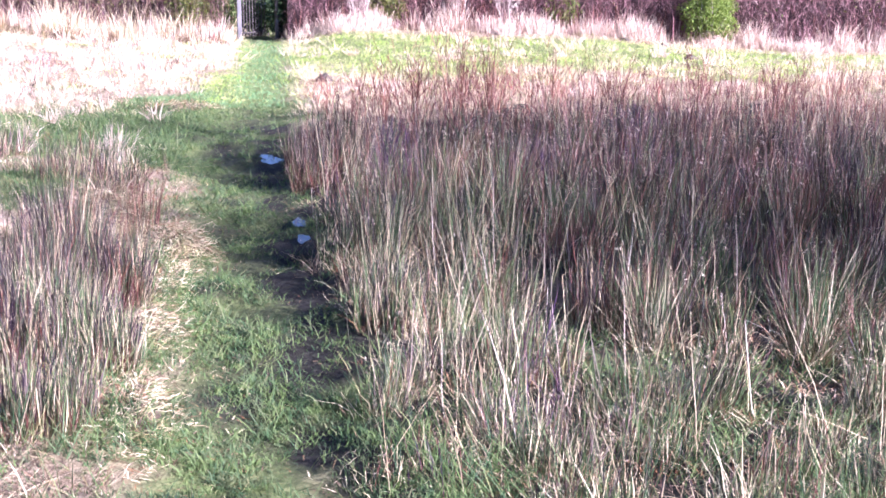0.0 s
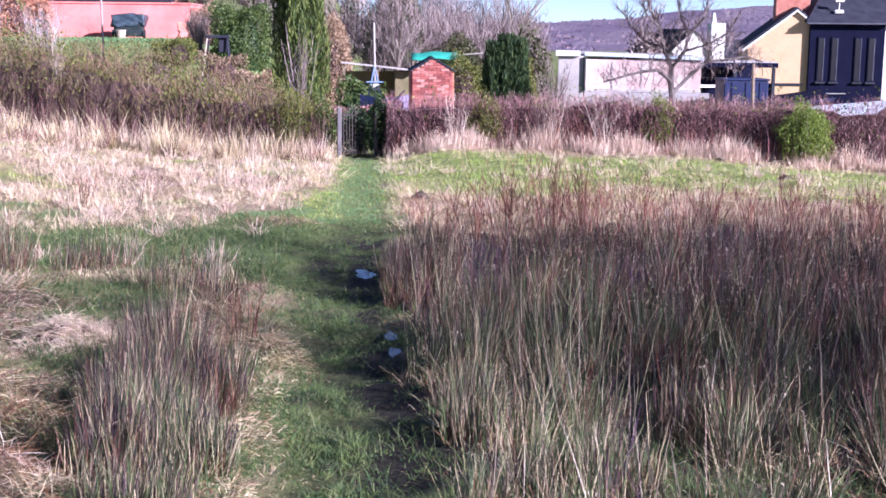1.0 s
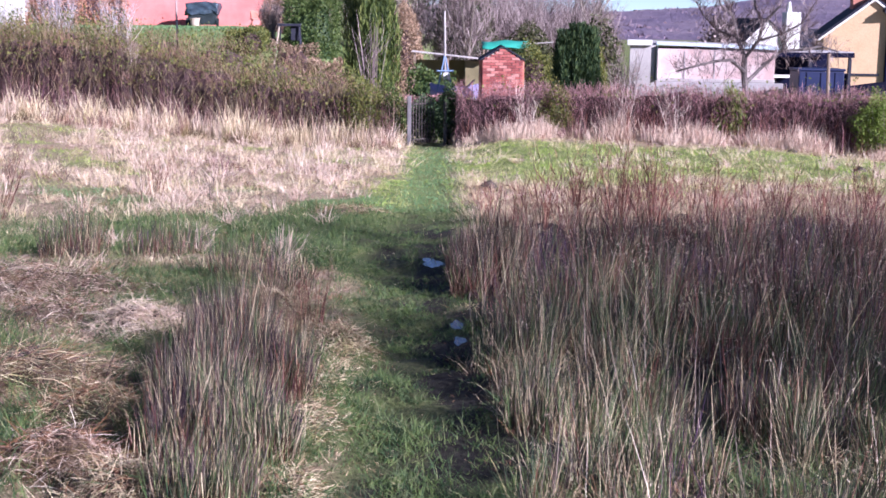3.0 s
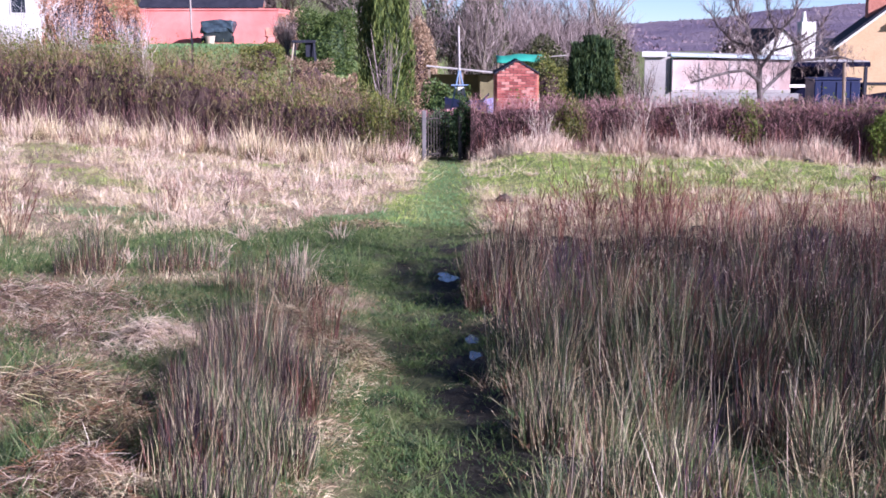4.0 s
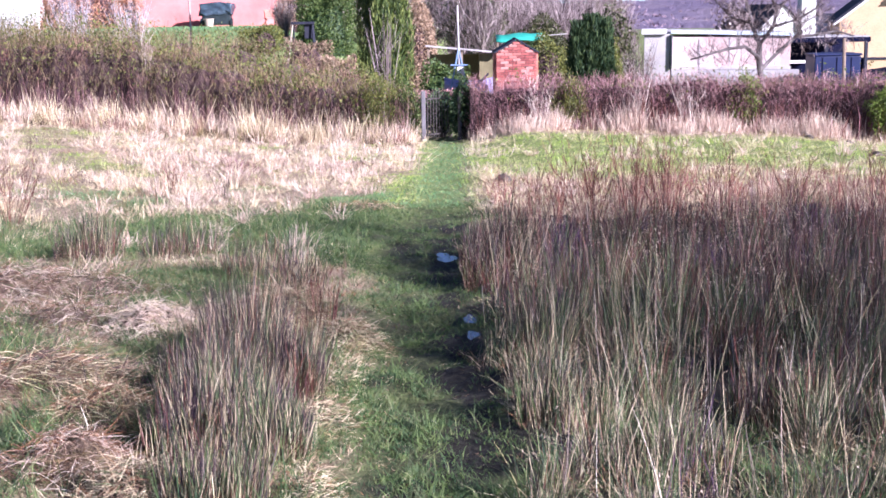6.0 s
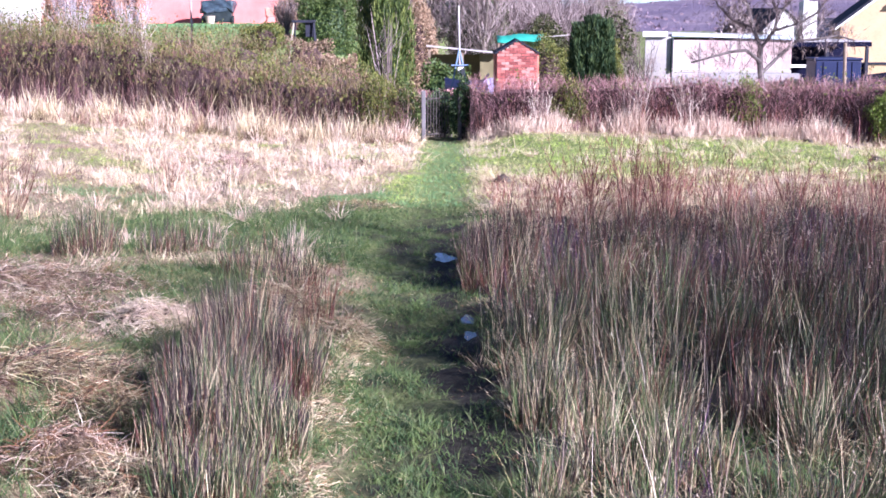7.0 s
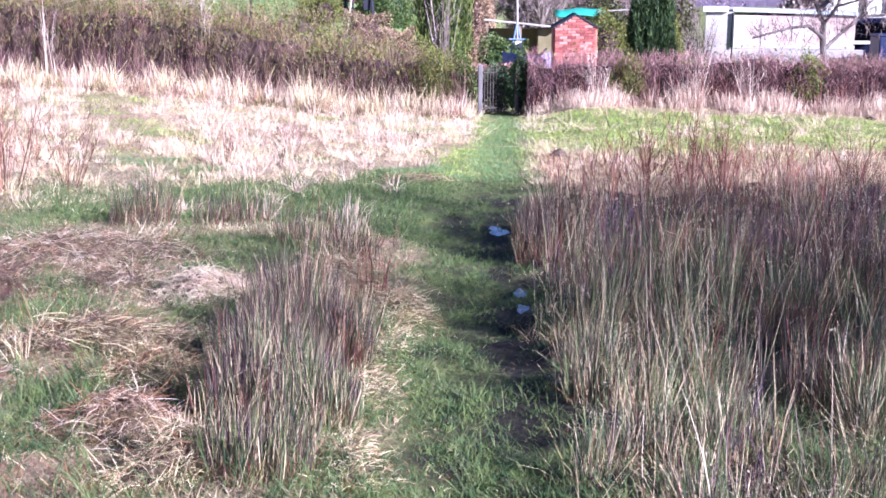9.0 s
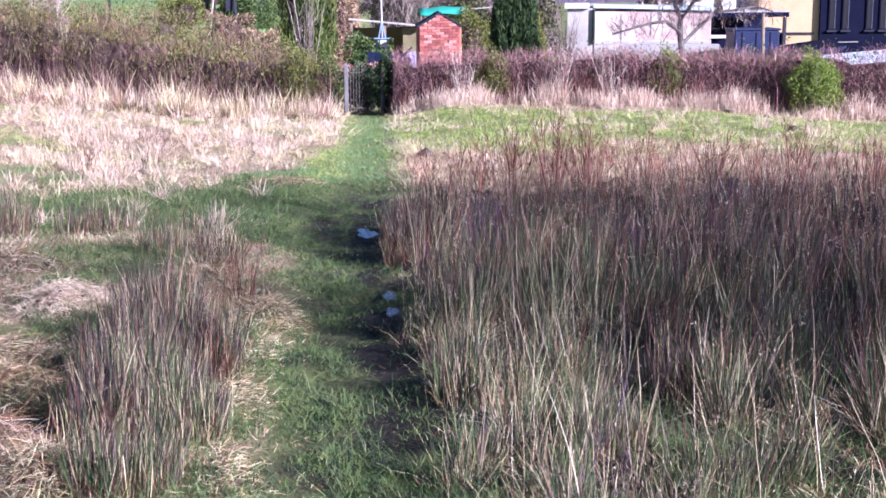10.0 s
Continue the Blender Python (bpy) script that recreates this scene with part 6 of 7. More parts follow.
def window(parent, x, y, z0, z1, w, t=0.1):
    fr = part("window", boxed(x - w / 2, x + w / 2, y - 0.05, y + 0.02, z0, z1, 0.01), M_NAVY, parent, "dark narrow window")
    part("pane", boxed(x - w / 2 + 0.05, x + w / 2 - 0.09, y - 0.062, y - 0.05, z0 + 0.06, z1 - 0.06), M_GLASS, fr)
    # Paler strip on one side only: the sunlit reveal painted in.
    part("frame", boxed(x + w / 2 - 0.07, x + w / 2 - 0.035, y - 0.07, y - 0.05, z0 + 0.05, z1 - 0.05), M_REVEAL, fr, "pale reveal edge, sunlight in its colour")
    part("sill", boxed(x - w / 2 - 0.05, x + w / 2 + 0.05, y - 0.13, y - 0.02, z0 - 0.08, z0), M_SLATE, fr)
    return fr


def dark_house():
    e = empty("dark_house", 22.05, 58.0, -3.4, -6)
    ew = 5.55
    part("wall", boxed(-1.62, 1.72, 0, 6.5, 0, ew, 0.01), M_NAVY, e, "dark navy rendered walls")
    part("wall", boxed(1.73, 5.2, 0.15, 6.5, 0, ew, 0.01), M_WHITE, e, "white rendered wall")
    part("gutter", boxed(-1.85, 1.9, -0.32, -0.14, ew - 0.04, ew + 0.03, 0.02), M_REVEAL, e, "pale gutter")
    part("soffit", boxed(-1.8, 5.3, -0.14, 0.0, ew - 0.02, ew + 0.06), M_NAVY, e)
    part("roof_slope", slope((-1.85, -0.25, ew + 0.02), (5.4, -0.25, ew + 0.02), (0.1, 3.2, ew + 2.4), (4.4, 3.2, ew + 2.4), 0.1), M_SLATE, e, "dark slate front slope")
    part("roof_slope", slope((-1.85, 6.7, ew + 0.02), (5.4, 6.7, ew + 0.02), (0.1, 3.2, ew + 2.4), (4.4, 3.2, ew + 2.4), 0.1), M_SLATE, e, "dark slate rear slope")
    part("roof_slope", slope((-1.85, -0.25, ew + 0.02), (-1.85, 6.7, ew + 0.02), (0.1, 3.19, ew + 2.4), (0.1, 3.21, ew + 2.4), 0.1), M_SLATE, e, "dark slate hip slope")
    for x in (-1.1, -0.5, 0.55, 1.15):
        window(e, x, 0, 2.95, 4.95, 0.34)
    part("aerial", rod(bmesh.new(), (-0.35, 0.2, ew + 0.2), (-0.35, 0.2, ew + 1.3), 0.03), M_WHITE, e, "white roof aerial pole")
    for z in (0.45, 0.95):
        part("aerial_bracket", boxed(-0.55, -0.15, 0.1, 0.25, ew + z, ew + z + 0.16, 0.03), M_WHITE, e, "white aerial bracket")
    part("cable", rod(bmesh.new(), (-1.4, -0.04, 2.4), (0.1, -0.04, 2.42), 0.02), M_GREYW, e)
    tagged(e, "tall house with dark navy front and narrow windows", "house")
    c = empty("conservatory_roof", 20.9, 52.0, -3.0, -8)
    part("roof", slope((-2.2, -1.0, 1.35), (2.2, -1.0, 1.75), (-2.2, 1.4, 1.6), (2.2, 1.4, 2.0), 0.07), M_SKYBLUE, c, "pale sloping roof sheet")
    for x in (-2.0, 2.0):
        part("post", boxed(x - 0.06, x + 0.06, -0.9, -0.78, 0, 1.36 + 0.09 * (x + 2.2) / 4.4 * 4), M_WHITE, c)
    tagged(c, "pale blue-white sloping lean-to roof beside the house", "lean-to roof")


dark_house()


def cream_house():
    w = 4.2
    e = empty("cream_house", 19.88, 58.6, -3.5, -8)
    eave, apex = 4.6, 6.2
    part("gable", gable_wall(w, 0.3, eave, apex), M_CREAM, e, "sunlit cream rendered gable")
    for s in (-1, 1):
        r = w / 2 + 0.25 if s < 0 else 0.9
        ze = eave - 0.14 if s < 0 else apex + 0.06 - (apex + 0.2 - eave) * 0.9 / (w / 2 + 0.25)
        part("roof_slope", slope((s * r, -0.25, ze), (s * r, 2.6, ze), (0, -0.25, apex + 0.06), (0, 2.6, apex + 0.06), 0.12), M_SLATE, e, "dark slate roof slope")
        bm = slope((s * r, -0.3, ze - 0.1), (s * r, -0.255, ze - 0.1), (0, -0.3, apex - 0.04), (0, -0.255, apex - 0.04), 0.1)
        part("barge_board", bm, M_WHITE, e, "white barge board")
    part("side_wall", boxed(-w / 2, -w / 2 + 0.15, 0.16, 2.4, 0, eave), M_CREAM, e)
    part("base_band", boxed(-w / 2, 0.4, -0.2, -0.151, 2.85, 2.95), M_SLATE, e, "dark band")
    ch = part("chimney", boxed(-0.75, 0.8, 0.9, 1.6, apex - 0.8, apex + 0.75, 0.02), M_REDBRICK, e, "red brick chimney stack")
    part("chimney_cap", boxed(-0.82, 0.87, 0.83, 1.67, apex + 0.75, apex + 0.87, 0.02), M_REDBRICK, ch)
    for x in (-0.6, -0.25, 0.1, 0.4, 0.68):
        part("chimney_pot", rod(bmesh.new(), (x, 1.25, apex + 0.87), (x, 1.25, apex + 1.2), 0.11, 0.09, 10), M_REDBRICK, ch)
    tagged(e, "cream rendered gabled house with slate roof, red chimney", "house")


cream_house()


def white_cottage():
    e = empty("white_cottage", 23.3, 90.0, -4.0, 6)
    part("gable", gable_wall(2.9, 0.3, 4.5, 5.85), M_WHITE, e, "white gable")
    for s in (-1, 1):
        part("roof_slope", slope((s * 1.7, -0.3, 4.32), (s * 1.7, 7, 4.32), (0, -0.3, 5.9), (0, 7, 5.9), 0.1), M_SLATE, e, "grey slate slope")
    part("wall", boxed(-1.4, 1.4, 0.2, 6.8, 0, 4.4), M_WHITE, e)
    ch = part("chimney", boxed(1.15, 2.15, -0.6, 0.3, 0, 6.4, 0.03), M_WHITE, e, "tall white chimney stack")
    part("chimney_pot", rod(bmesh.new(), (1.45, -0.15, 6.4), (1.45, -0.15, 7.1), 0.2, 0.1, 10), M_WHITE, ch, "white pointed pot")
    tagged(e, "small white cottage with a tall white chimney", "cottage")
    h = empty("grey_roofed_house", 27.0, 92.0, -4.5)
    part("wall", boxed(-1.8, 1.8, 0, 5, 0, 4.6), M_GREYW, h)
    part("roof_slope", slope((-2.0, -0.2, 4.5), (2.0, -0.2, 4.5), (-2.0, 2.5, 5.7), (2.0, 2.5, 5.7), 0.1), M_SLATE, h, "grey slate slope")
    part("roof_slope", slope((-2.0, 5.2, 4.5), (2.0, 5.2, 4.5), (-2.0, 2.5, 5.7), (2.0, 2.5, 5.7), 0.1), M_SLATE, h, "grey slate slope")
    part("chimney", boxed(-1.2, -0.2, 2, 2.8, 4.8, 6.6, 0.03), M_GREYW, h, "grey chimney")
    tagged(h, "distant grey house with a slate roof", "house")


white_cottage()


def pink_building():
    e = empty("pink_building", -12.1, 71.0, 0.4, 0)
    h = 2.5
    part("wall", boxed(-5.2, 3.35, 0, 5, -0.5, h, 0.02), M_PINK, e, "sunlit pink painted wall")
    part("pier", boxed(3.36, 3.75, -0.05, 5, -0.5, h - 0.15, 0.02), M_REDBRICK, e, "orange brick end pier")
    part("coping", boxed(-5.3, 3.4, -0.06, 5.05, h, h + 0.1, 0.02), M_PINK, e, "weathered wall coping")
    part("vent", rod(bmesh.new(), (0.75, -0.05, h - 0.6), (0.75, 0.0, h - 0.6), 0.13, None, 16), M_WOOD, e, "round brown vent")
    tagged(e, "long low pink painted flat-topped outbuilding", "outbuilding")
    r = empty("slate_house", -14.3, 79.0, 0.6)
    part("wall", boxed(-3.4, 3.4, 0, 6, 0, 2.7), M_REDBRICK, r, "brick walls")
    part("roof_slope", slope((-3.7, -0.3, 2.6), (3.7, -0.3, 2.6), (-3.7, 3, 5.2), (3.7, 3, 5.2), 0.1), M_SLATE, r, "grey slate slope")
    part("roof_slope", slope((-3.7, 6.3, 2.6), (3.7, 6.3, 2.6), (-3.7, 3, 5.2), (3.7, 3, 5.2), 0.1), M_SLATE, r, "grey slate slope")
    part("chimney", boxed(2.6, 3.5, 1.2, 2.0, 2.5, 6.0, 0.03), M_REDBRICK, r, "orange brick chimney")
    tagged(r, "house with grey slate roof behind the outbuilding", "house")
    w = empty("white_house", -28.3, 85.0, 0.6)
    part("wall", boxed(-5, 3.0, 0, 6, 0, 5.4), M_WHITE, w, "white rendered wall")
    part("roof_slope", slope((-5.2, -0.3, 5.3), (3.2, -0.3, 5.3), (-5.2, 3, 7.6), (3.2, 3, 7.6), 0.1), M_SLATE, w)
    part("roof_slope", slope((-5.2, 6.3, 5.3), (3.2, 6.3, 5.3), (-5.2, 3, 7.6), (3.2, 3, 7.6), 0.1), M_SLATE, w)
    wi = part("window", boxed(0.6, 1.7, -0.06, 0.05, 2.35, 3.4, 0.01), M_WHITE, w)
    part("pane", boxed(0.7, 1.6, -0.072, -0.06, 2.45, 3.3), M_GLASS, wi)
    tagged(w, "white rendered house on the rise behind the hedge", "house")


pink_building()


# ---------- garden things ----------
def covered_trailer():
    """A covered trailer: dark box under a crumpled sheet, on two wheels."""
    e = empty("covered_trailer", -11.7, 69.2, gzf(-11.7, 69.2), 4)
    part("body", boxed(-0.75, 0.75, -0.45, 0.45, 0.1, 0.7, 0.06), M_DARKPLASTIC, e, "black body")
    bm = boxed(-0.85, 0.85, -0.52, 0.52, 0.62, 1.3, 0.05)
    bmesh.ops.subdivide_edges(bm, edges=bm.edges[:], cuts=4, use_grid_fill=True)
    for q in bm.verts:
        k = noise.noise(q.co * 2.3) * 0.12 + noise.noise(q.co * 5.1) * 0.06
        q.co += Vector((k, k * 0.5, (0.35 * k - 0.12 * abs(q.co.x)) if q.co.z > 1 else 0.8 * k))
    part("cover", bm, M_BLUECOVER, e, "crumpled dark blue sheet")
    for x in (-0.78, 0.78):
        part("wheel", rod(bmesh.new(), (x - 0.06, -0.3, 0.22), (x + 0.06, -0.3, 0.22), 0.23, None, 16), M_DARKPLASTIC, e)
    tagged(e, "small trailer under a crumpled dark blue cover", "trailer")
    b = empty("tub", -12.0, 68.4, gzf(-12.0, 68.4))
    part("body", rod(bmesh.new(), (0, 0, 0), (0, 0, 0.4), 0.2, 0.26, 16), M_STEMWOOD, b)
    part("rim", rod(bmesh.new(), (0, 0, 0.4), (0, 0, 0.44), 0.28, 0.28, 16), M_STEMWOOD, b)
    tagged(b, "pale tub beside the bin", "tub")
    c = empty("garden_chair", -8.9, 69.0, gzf(-8.9, 69.0), 25)
    for sx in (-0.28, 0.28):
        part("leg", rod(bmesh.new(), (sx, -0.3, 0), (sx * 0.8, 0.25, 0.85), 0.035), M_REDBRICK, c)
        part("leg", rod(bmesh.new(), (sx, 0.3, 0), (sx * 0.9, -0.25, 0.45), 0.035), M_REDBRICK, c)
    part("seat", boxed(-0.3, 0.3, -0.25, 0.2, 0.42, 0.47, 0.01), M_REDBRICK, c)
    part("backrest", slope((-0.27, 0.14, 0.5), (0.27, 0.14, 0.5), (-0.27, 0.24, 0.85), (0.27, 0.24, 0.85), 0.04), M_REDBRICK, c)
    tagged(c, "rust-red folding garden chair against the pink wall", "chair")


covered_trailer()


def poles():
    e = empty("clothes_pole", -8.2, 43.4, gzf(-8.2, 43.4))
    part("pole", rod(bmesh.new(), (0, 0, 0), (-0.05, 0, 4.2), 0.035, 0.03, 10), M_WOOD2, e)
    part("cap", rod(bmesh.new(), (-0.05, 0, 4.2), (-0.05, 0, 4.26), 0.06, 0.05, 10), M_METAL, e)
    tagged(e, "tall thin grey pole standing on the bank", "pole")
    e = empty("fence_post", -13.1, 43.0, gzf(-13.1, 43.0))
    part("post", boxed(-0.05, 0.05, -0.05, 0.05, 0, 1.9, 0.01), M_WHITE, e)
    part("cap", boxed(-0.07, 0.07, -0.07, 0.07, 1.9, 1.94, 0.01), M_WHITE, e)
    tagged(e, "pale fence post among grey shrubs", "post")
    e = empty("timber_post", 11.12, 36.0, gzf(11.12, 36.0))
    part("post", rod(bmesh.new(), (0, 0, 0), (-0.06, 0, 0.77 - gzf(11.12, 36.0)), 0.05, 0.045, 8), M_WOOD, e)
    part("cap", rod(bmesh.new(), (-0.06, 0, 0.77 - gzf(11.12, 36.0)), (-0.06, 0, 0.81 - gzf(11.12, 36.0)), 0.055, 0.03, 8), M_WOOD, e)
    tagged(e, "rust-brown post standing behind the hedge", "post")


poles()


def garden_swing():
    """White pole with blue A-frame legs over a covered low frame."""
    e = empty("garden_swing", 0.55, 38.0, gzf(0.55, 38.0))
    g = gzf(0.55, 38.0)
    part("pole", rod(bmesh.new(), (0.02, 0, 0), (-0.05, 0, 1.85 - g), 0.035, 0.028, 10), M_OLDWHITE, e, "white pole")
    for x in (-0.42, 0.4):
        part("leg", rod(bmesh.new(), (x, -0.15, 0), (-0.03, 0, 0.62 - g), 0.026), M_BLUELEG, e, "pale blue metal leg")
    part("crossbar", rod(bmesh.new(), (-0.26, -0.1, 0.15 - g), (0.24, -0.1, 0.15 - g), 0.022), M_BLUELEG, e, "pale blue crossbar")
    part("box", boxed(-0.08, 0.12, -0.25, -0.1, -0.14 - g, 0.1 - g, 0.02), M_WHITE, e, "white box")
    tagged(e, "white pole with pale blue A-frame legs", "swing frame")
    b = empty("covered_boat", 0.85, 38.5, g)
    bm = bmesh.new()
    n = 12
    rings = []
    for i in range(n + 1):
        u = i / n
        w = 0.28 * math.sin(math.pi * (0.12 + 0.8 * u)) + 0.03
        rings.append([bm.verts.new((-0.75 + 1.5 * u, dy * w, 0.75 + dz + 0.1 * (2 * u - 1) ** 2)) for dy, dz in ((-1, 0.1), (-0.7, -0.3), (0, -0.42), (0.7, -0.3), (1, 0.1), (0, 0.3))])
    for i in range(n):
        for k in range(6):
            bm.faces.new((rings[i][k], rings[i][(k + 1) % 6], rings[i + 1][(k + 1) % 6], rings[i + 1][k]))
    bm.faces.new(rings[0])
    bm.faces.new(rings[-1][::-1])
    bmesh.ops.recalc_face_normals(bm, faces=bm.faces)
    part("hull", bm, M_LAVENDER, b, "faded lavender-blue cover")
    for x in (-0.4, 0.4):
        part("trestle", boxed(x - 0.04, x + 0.04, -0.25, 0.25, 0, 0.45, 0.01), M_WOOD, b)
    part("bracket", rod(bmesh.new(), (0.2, -0.2, 0.9), (0.55, -0.2, 1.25), 0.03), M_WHITE, b, "white bent bracket")
    tagged(b, "small dinghy under a faded lavender-blue cover", "boat")


garden_swing()


def low_outbuilding():
    e = empty("low_outbuilding", 0.8, 44.0, gzf(0.8, 44.0))
    g = gzf(0.8, 44.0)
    part("roof", slope((-1.3, -0.4, 0.55 - g), (1.25, -0.4, 0.3 - g), (-1.3, 1.2, 0.53 - g), (1.25, 1.2, 0.28 - g), 0.035), M_OLDWHITE, e, "white sloping roof edge")
    part("wall", boxed(0.5, 1.2, 0, 1.1, 0, 0.27 - g), M_OLIVEWALL, e, "olive boarded wall")
    part("back_wall", boxed(-1.2, 1.2, 1.0, 1.1, 0, 0.25 - g), M_OLIVEWALL, e, "olive boarded back wall")
    for x in (-1.2, -0.1):
        part("post", boxed(x - 0.04, x + 0.04, -0.3, -0.22, 0, 0.42 - g - 0.08 * x), M_WOOD, e)
    tagged(e, "low open shelter with a white roof edge", "shelter")
    t = empty("tarpaulin_shelter", 3.0, 50.0, gzf(3.0, 50.0))
    g = gzf(3.0, 50.0)
    v, f = [], []
    for i in range(9):
        for j in range(5):
            u, w = i / 8, j / 4
            v.append((-0.9 + 1.8 * u, -0.6 + 1.2 * w, 0.57 - g + 0.24 * w + 0.06 * u - 0.03 * math.sin(3 * math.pi * u) + 0.08 * math.sin(math.pi * w)))
    for i in range(8):
        for j in range(4):
            f.append((i * 5 + j, (i + 1) * 5 + j, (i + 1) * 5 + j + 1, i * 5 + j + 1))
    ob = pymesh("tarpaulin", v, f, M_TEAL, t, True)
    so = ob.modifiers.new("thick", "SOLIDIFY")
    so.thickness = 0.03
    for x in (-0.85, 0.85):
        for y in (-0.55, 0.55):
            part("post", boxed(x - 0.03, x + 0.03, y - 0.03, y + 0.03, 0, (0.56 if y < 0 else 0.76) - g), M_WOOD, t)
    part("ridge_pole", rod(bmesh.new(), (0.6, -0.62, 0.74 - g), (1.75, -0.62, 0.82 - g), 0.022), M_OLDWHITE, t, "pale ridge pole")
    tagged(t, "teal tarpaulin stretched over low posts", "tarpaulin")
    k = empty("trestle", -4.75, 45.0, gzf(-4.75, 45.0))
    g = gzf(-4.75, 45.0)
    # One leg pale, the others near-black: sun and shade put into their colours.
    part("leg", rod(bmesh.new(), (-0.5, -0.2, 0), (-0.28, 0, 1.35 - g), 0.025), M_STEMWOOD, k, "pale leg, sunlight in its colour")
    part("leg", rod(bmesh.new(), (0.5, -0.2, 0), (0.38, 0, 1.35 - g), 0.028), M_SLATE, k)
    part("leg", rod(bmesh.new(), (-0.35, 0.4, 0), (-0.25, 0.1, 1.35 - g), 0.028), M_SLATE, k)
    part("leg", rod(bmesh.new(), (0.5, 0.4, 0), (0.4, 0.1, 1.35 - g), 0.028), M_SLATE, k)
    part("top", boxed(-0.35, 0.45, -0.06, 0.16, 1.33 - g, 1.42 - g, 0.01), M_SLATE, k, "dark top board")
    part("panel", boxed(0.1, 0.4, 0.05, 0.09, 0.85 - g, 1.33 - g, 0.01), M_SLATE, k, "dark boarded panel")
    tagged(k, "dark timber trestle frame on the bank", "trestle")


low_outbuilding()


# ---------- garden evergreens and woodland behind ----------
def clipped_block(name, x, y, z0, rx, ry, h, n, size, mat, seed, label, up=0.6):
    rng = np.random.default_rng(seed)
    e = empty(name, x, y, z0)
    d = rng.normal(size=(n, 3))
    d /= np.abs(d).max(axis=1)[:, None] ** 0.7 * np.linalg.norm(d, axis=1)[:, None] ** 0.3
    d[:, 2] = np.abs(d[:, 2])
    k = 1 - 0.3 * rng.random(n) ** 2 + 0.1 * np.sin(4 * d[:, 0] + 5 * d[:, 2] + seed) + 0.07 * np.sin(9 * d[:, 0] - 6 * d[:, 1])
    p = d * k[:, None] * np.array([rx, ry, h]) * 0.92
    leaves("foliage", p, np.full(n, size), mat, e, rng, up, 1.8)
    m = 10
    v = []
    for j in range(6):
        for i in range(m):
            a, b = 2 * math.pi * i / m, j / 5 * math.pi / 2
            q = 0.78 * rng.uniform(0.85, 1.05)
            v.append((rx * q * math.cos(a) * math.cos(b) ** 0.6, ry * q * math.sin(a) * math.cos(b) ** 0.6, h * 0.8 * math.sin(b)))
    f = [(j * m + i, j * m + (i + 1) % m, (j + 1) * m + (i + 1) % m, (j + 1) * m + i) for j in range(5) for i in range(m)]
    # Dark hull within the bush, its inner shade held by the colour.
    pymesh("shade_core", v, f, M_DARKFIR if mat in (M_DARKFIR, M_LEAF, M_BRLEAF, M_IVY) else M_CORE, e)
    return tagged(e, label, "bush")


clipped_block("laurel_bush", -4.55, 52.0, gzf(-4.55, 52.0), 1.25, 1.0, 2.6, 11000, 0.055, M_LEAF, 201, "rounded green laurel bush in the garden")
bare_shrub(-6.3, 53.5, gzf(-6.3, 53.5), 0.8, 1.7, 120, 202, "tangled grey-brown leafless shrub in the garden", M_BARE, 0.02)
clipped_block("beech_hedge", -1.2, 57.5, gzf(-1.2, 57.5) - 0.2, 1.0, 0.7, 4.0, 12000, 0.055, M_TAN, 203, "clipped tan beech hedge with dead leaves")
clipped_block("ivy_bush", 1.85, 61.0, gzf(1.85, 61.0), 1.5, 1.4, 6.0, 17000, 0.06, M_IVY, 204, "dark ivy-smothered evergreen mass")
clipped_block("garden_hedge", 3.95, 48.6, gzf(3.95, 48.6), 0.85, 0.5, 2.85, 6000, 0.045, M_OLIVE, 205, "clipped yellow-green garden hedge")
clipped_block("garden_shrub", 0.1, 41.5, gzf(0.1, 41.5), 0.9, 0.6, 1.7, 2400, 0.06, M_LEAF, 206, "dark green low garden shrub")
clipped_block("garden_shrub", -0.3, 35.0, gzf(-0.3, 35.0), 1.0, 0.4, 0.9, 3000, 0.04, M_TWIG, 207, "low brown clipped hedge in the garden")
clipped_block("copper_hedge", -17.8, 66.0, gzf(-17.8, 66.0), 2.4, 1.2, 2.9, 12000, 0.065, M_RUST, 208, "russet beech bush with dead leaves")
clipped_block("copper_bush", -12.2, 52.0, gzf(-12.2, 52.0), 0.5, 0.5, 1.7, 3000, 0.05, M_RUST, 209, "small russet bush on the bank")
clipped_block("russet_shrub", -6.6, 60.0, gzf(-6.6, 60.0), 0.9, 0.8, 1.8, 4000, 0.05, M_TAN, 210, "tan dead-leaved shrub beside the outbuilding")
bare_shrub(6.9, 45.2, gzf(6.9, 45.2), 0.7, 2.6, 60, 211, "brown leafless shrub against the garage end", M_STEM, 0.02)
bare_shrub(6.5, 43.5, gzf(6.5, 43.5), 0.5, 2.0, 40, 212, "brown leafless shrub against the garage end", M_BARE, 0.018)

clipped_block("russet_shrub", -4.3, 42.0, gzf(-4.3, 42.0), 0.9, 0.7, 1.5, 4000, 0.04, M_DEADLEAF, 213, "brown dead-leaved shrub on the garden bank")
clipped_block("russet_shrub", -3.0, 41.0, gzf(-3.0, 41.0), 0.8, 0.7, 1.4, 4000, 0.045, M_TAN, 214, "tan dead-leaved shrub on the garden bank")
clipped_block("russet_shrub", -6.4, 47.0, gzf(-6.4, 47.0), 0.8, 0.7, 0.9, 3000, 0.045, M_OLIVE, 215, "low olive shrub on the garden bank")


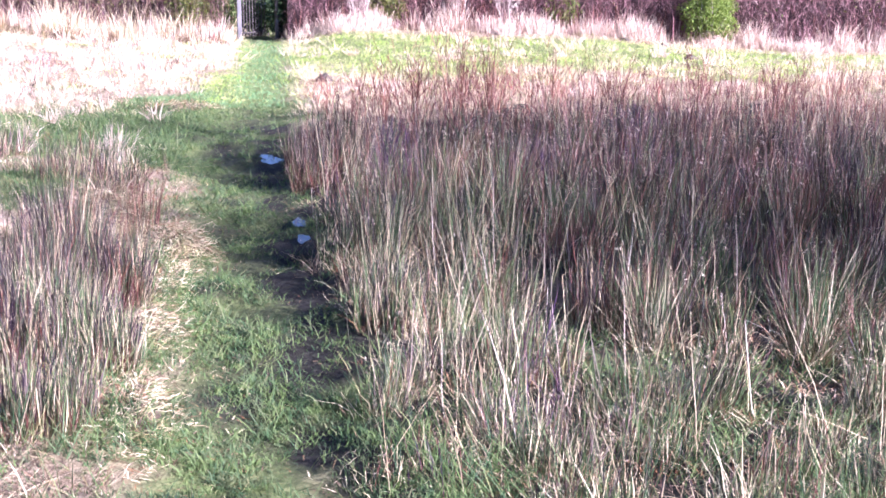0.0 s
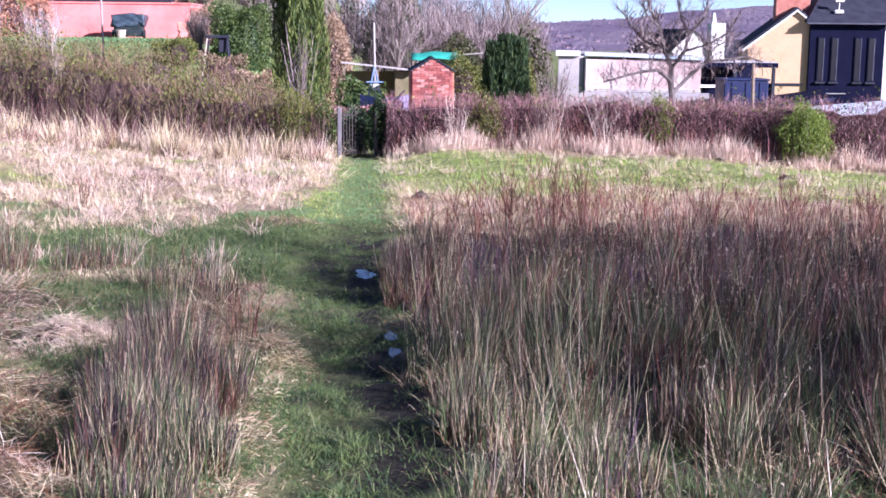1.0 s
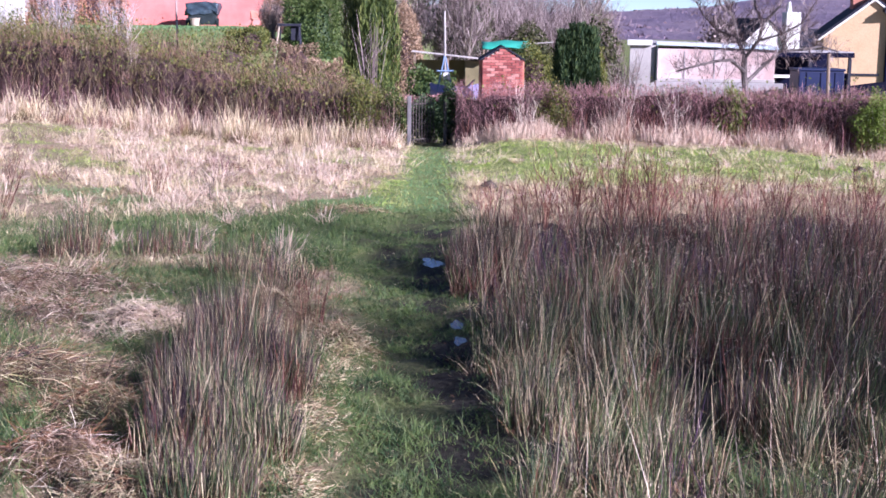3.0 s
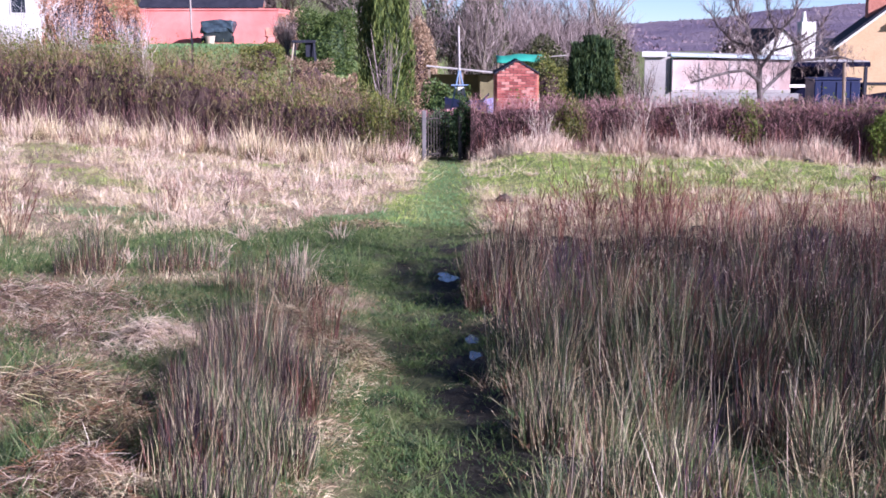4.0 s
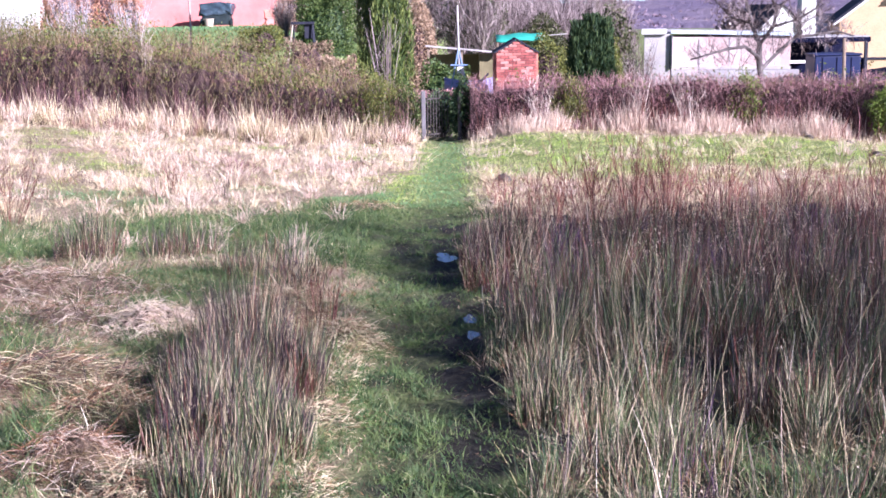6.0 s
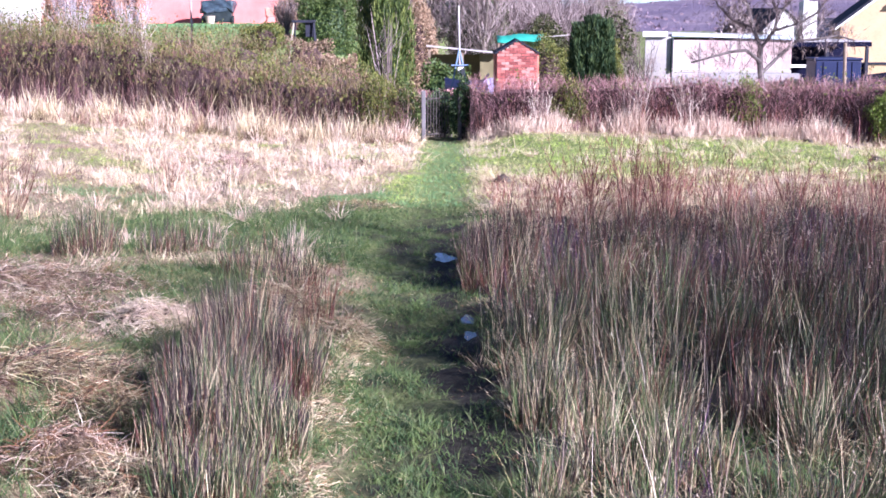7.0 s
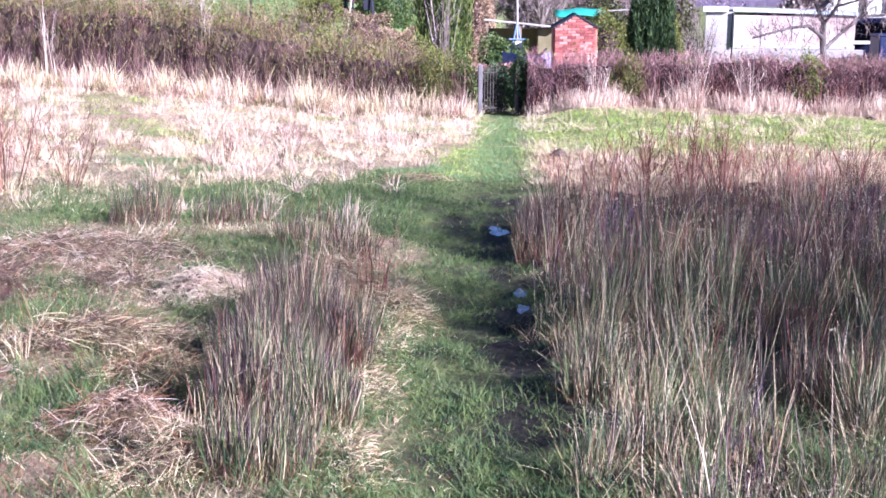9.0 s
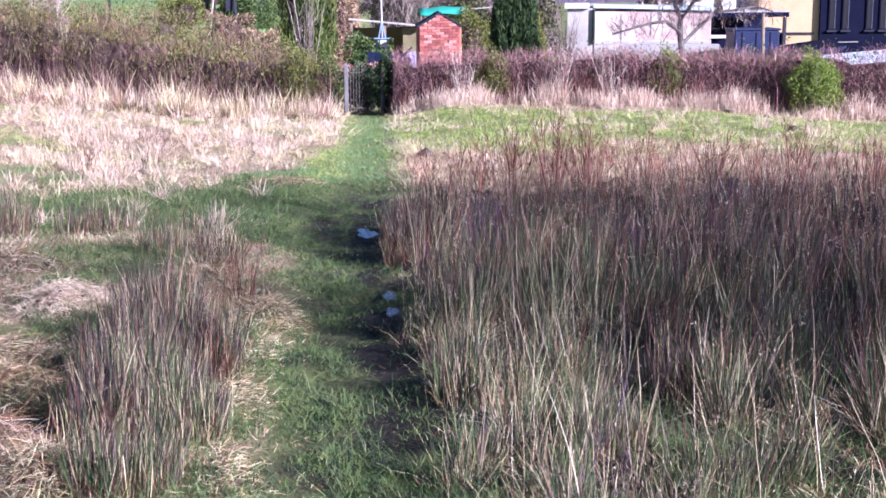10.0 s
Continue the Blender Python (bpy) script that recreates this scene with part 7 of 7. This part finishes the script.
def lawn_grass():
    rng = np.random.default_rng(77)
    n = 12000
    x, y = rng.uniform(-17, -1.5, n), rng.uniform(43, 71, n)
    ob = ribbons("lawn_grass", np.stack([x, y, gz(x, y)], 1), rng.uniform(0.05, 0.12, n), np.full(n, 0.03), rng.uniform(0, 0.8, n), rng.uniform(0, 0.5, n), M_LAWN, None, 2, None, rng, 0.3)
    tagged(ob, "short green lawn on the bank below the outbuilding", "grass", kind="stuff")


lawn_grass()

proto = limb_tree("bare_tree", -2.0, 84.0, gzf(-2.0, 84.0) - 0.3, 11, 0.28, 3, 0.75, 221, "leafless grey-brown woodland tree behind the gardens", M_BARK, M_BARE, (0.05, 0), 0.15, twigs=3)
ivyt = limb_tree("ivy_tree", 1.0, 70.0, gzf(1.0, 70.0) - 0.2, 9, 0.26, 2, 0.7, 222, "leafless tree with a pale trunk clad in ivy", M_PALEBARK, M_BARE, (-0.1, 0), 0.12, ivy=2600, twigs=8)
rt = random.Random(5)
for i in range(14):
    tx = -30 + 41 * ((i * 0.618) % 1.0)
    ty = rt.uniform(64, 84) if tx > -6 else rt.uniform(84, 100)
    k = rt.uniform(0.45, 0.7) if tx > -6 else rt.uniform(0.6, 0.95)
    src = ivyt if rt.random() < 0.25 else proto
    copy_thing(src, pose(tx, ty, gzf(tx, ty) - 0.3, 0, 0, rt.uniform(0, 360)) @ Matrix.Diagonal((k, k, k, 1)))
for i, (sx, sy, sr, sh) in enumerate(((4.4, 66, 2.2, 6.0), (6.6, 69, 2.2, 6.2), (8.6, 72, 2.0, 5.8), (2.6, 73, 2.4, 7.0), (-0.6, 70, 2.2, 6.5), (-3.2, 74, 2.4, 6.5), (-6.0, 80, 2.6, 6.5), (9.8, 78, 1.8, 5.4), (5.4, 80, 2.4, 7.0), (-9.5, 82, 2.6, 6.0))):
    twig_crown(sx, sy, gzf(sx, sy) - 0.2, sr, sh, 4200, 400 + i, "leafless tree with a dense grey-mauve twiggy crown")
for i, (sx, sy, sr, sh) in enumerate(((1.7, 58.5, 1.7, 6.2), (3.6, 62, 1.7, 5.0), (5.6, 63, 1.6, 4.6), (7.4, 65, 1.7, 4.4), (9.2, 70, 1.6, 4.2))):
    twig_crown(sx, sy, gzf(sx, sy) - 0.2, sr, sh, 3600, 430 + i, "leafless tree with a dense grey-mauve twiggy crown")
clipped_block("ivy_bush", 4.4, 59.5, gzf(4.4, 59.5), 1.5, 0.8, 3.6, 9000, 0.06, M_IVY, 216, "dull olive evergreen mass below the leafless trees")
clipped_block("ivy_bush", 7.2, 61.0, gzf(7.2, 61.0), 1.3, 0.8, 3.3, 7000, 0.06, M_OLIVE, 217, "dull olive evergreen mass below the leafless trees")
leafy_bush("evergreen_shrub", 8.2, 62.0, gzf(8.2, 62.0), 1.1, 4.0, 1600, 0.1, M_IVY, 240, "sparse dull evergreen beside the leafless thicket")
leafy_bush("dark_bush", 18.0, 80.0, gzf(18.0, 80.0), 1.4, 4.2, 2400, 0.14, M_BARE, 241, "dense dark leafless bush before the white cottage")


# ---------- unseen leafless trees beyond the rush bed, added for their thin shade over it ---
for tx, ty, th, tw, ts in ((12.6, 2.2, 6.4, 4, 261), (11.6, 0.6, 6.2, 4, 262)):
    limb_tree("bare_tree", tx, ty, gzf(tx, ty), th, 0.22, 3, 0.8, ts, "unseen leafless tree added to shade the rush bed", M_BARK, M_BARE, (0, 0.05), 0.35, twigs=tw)
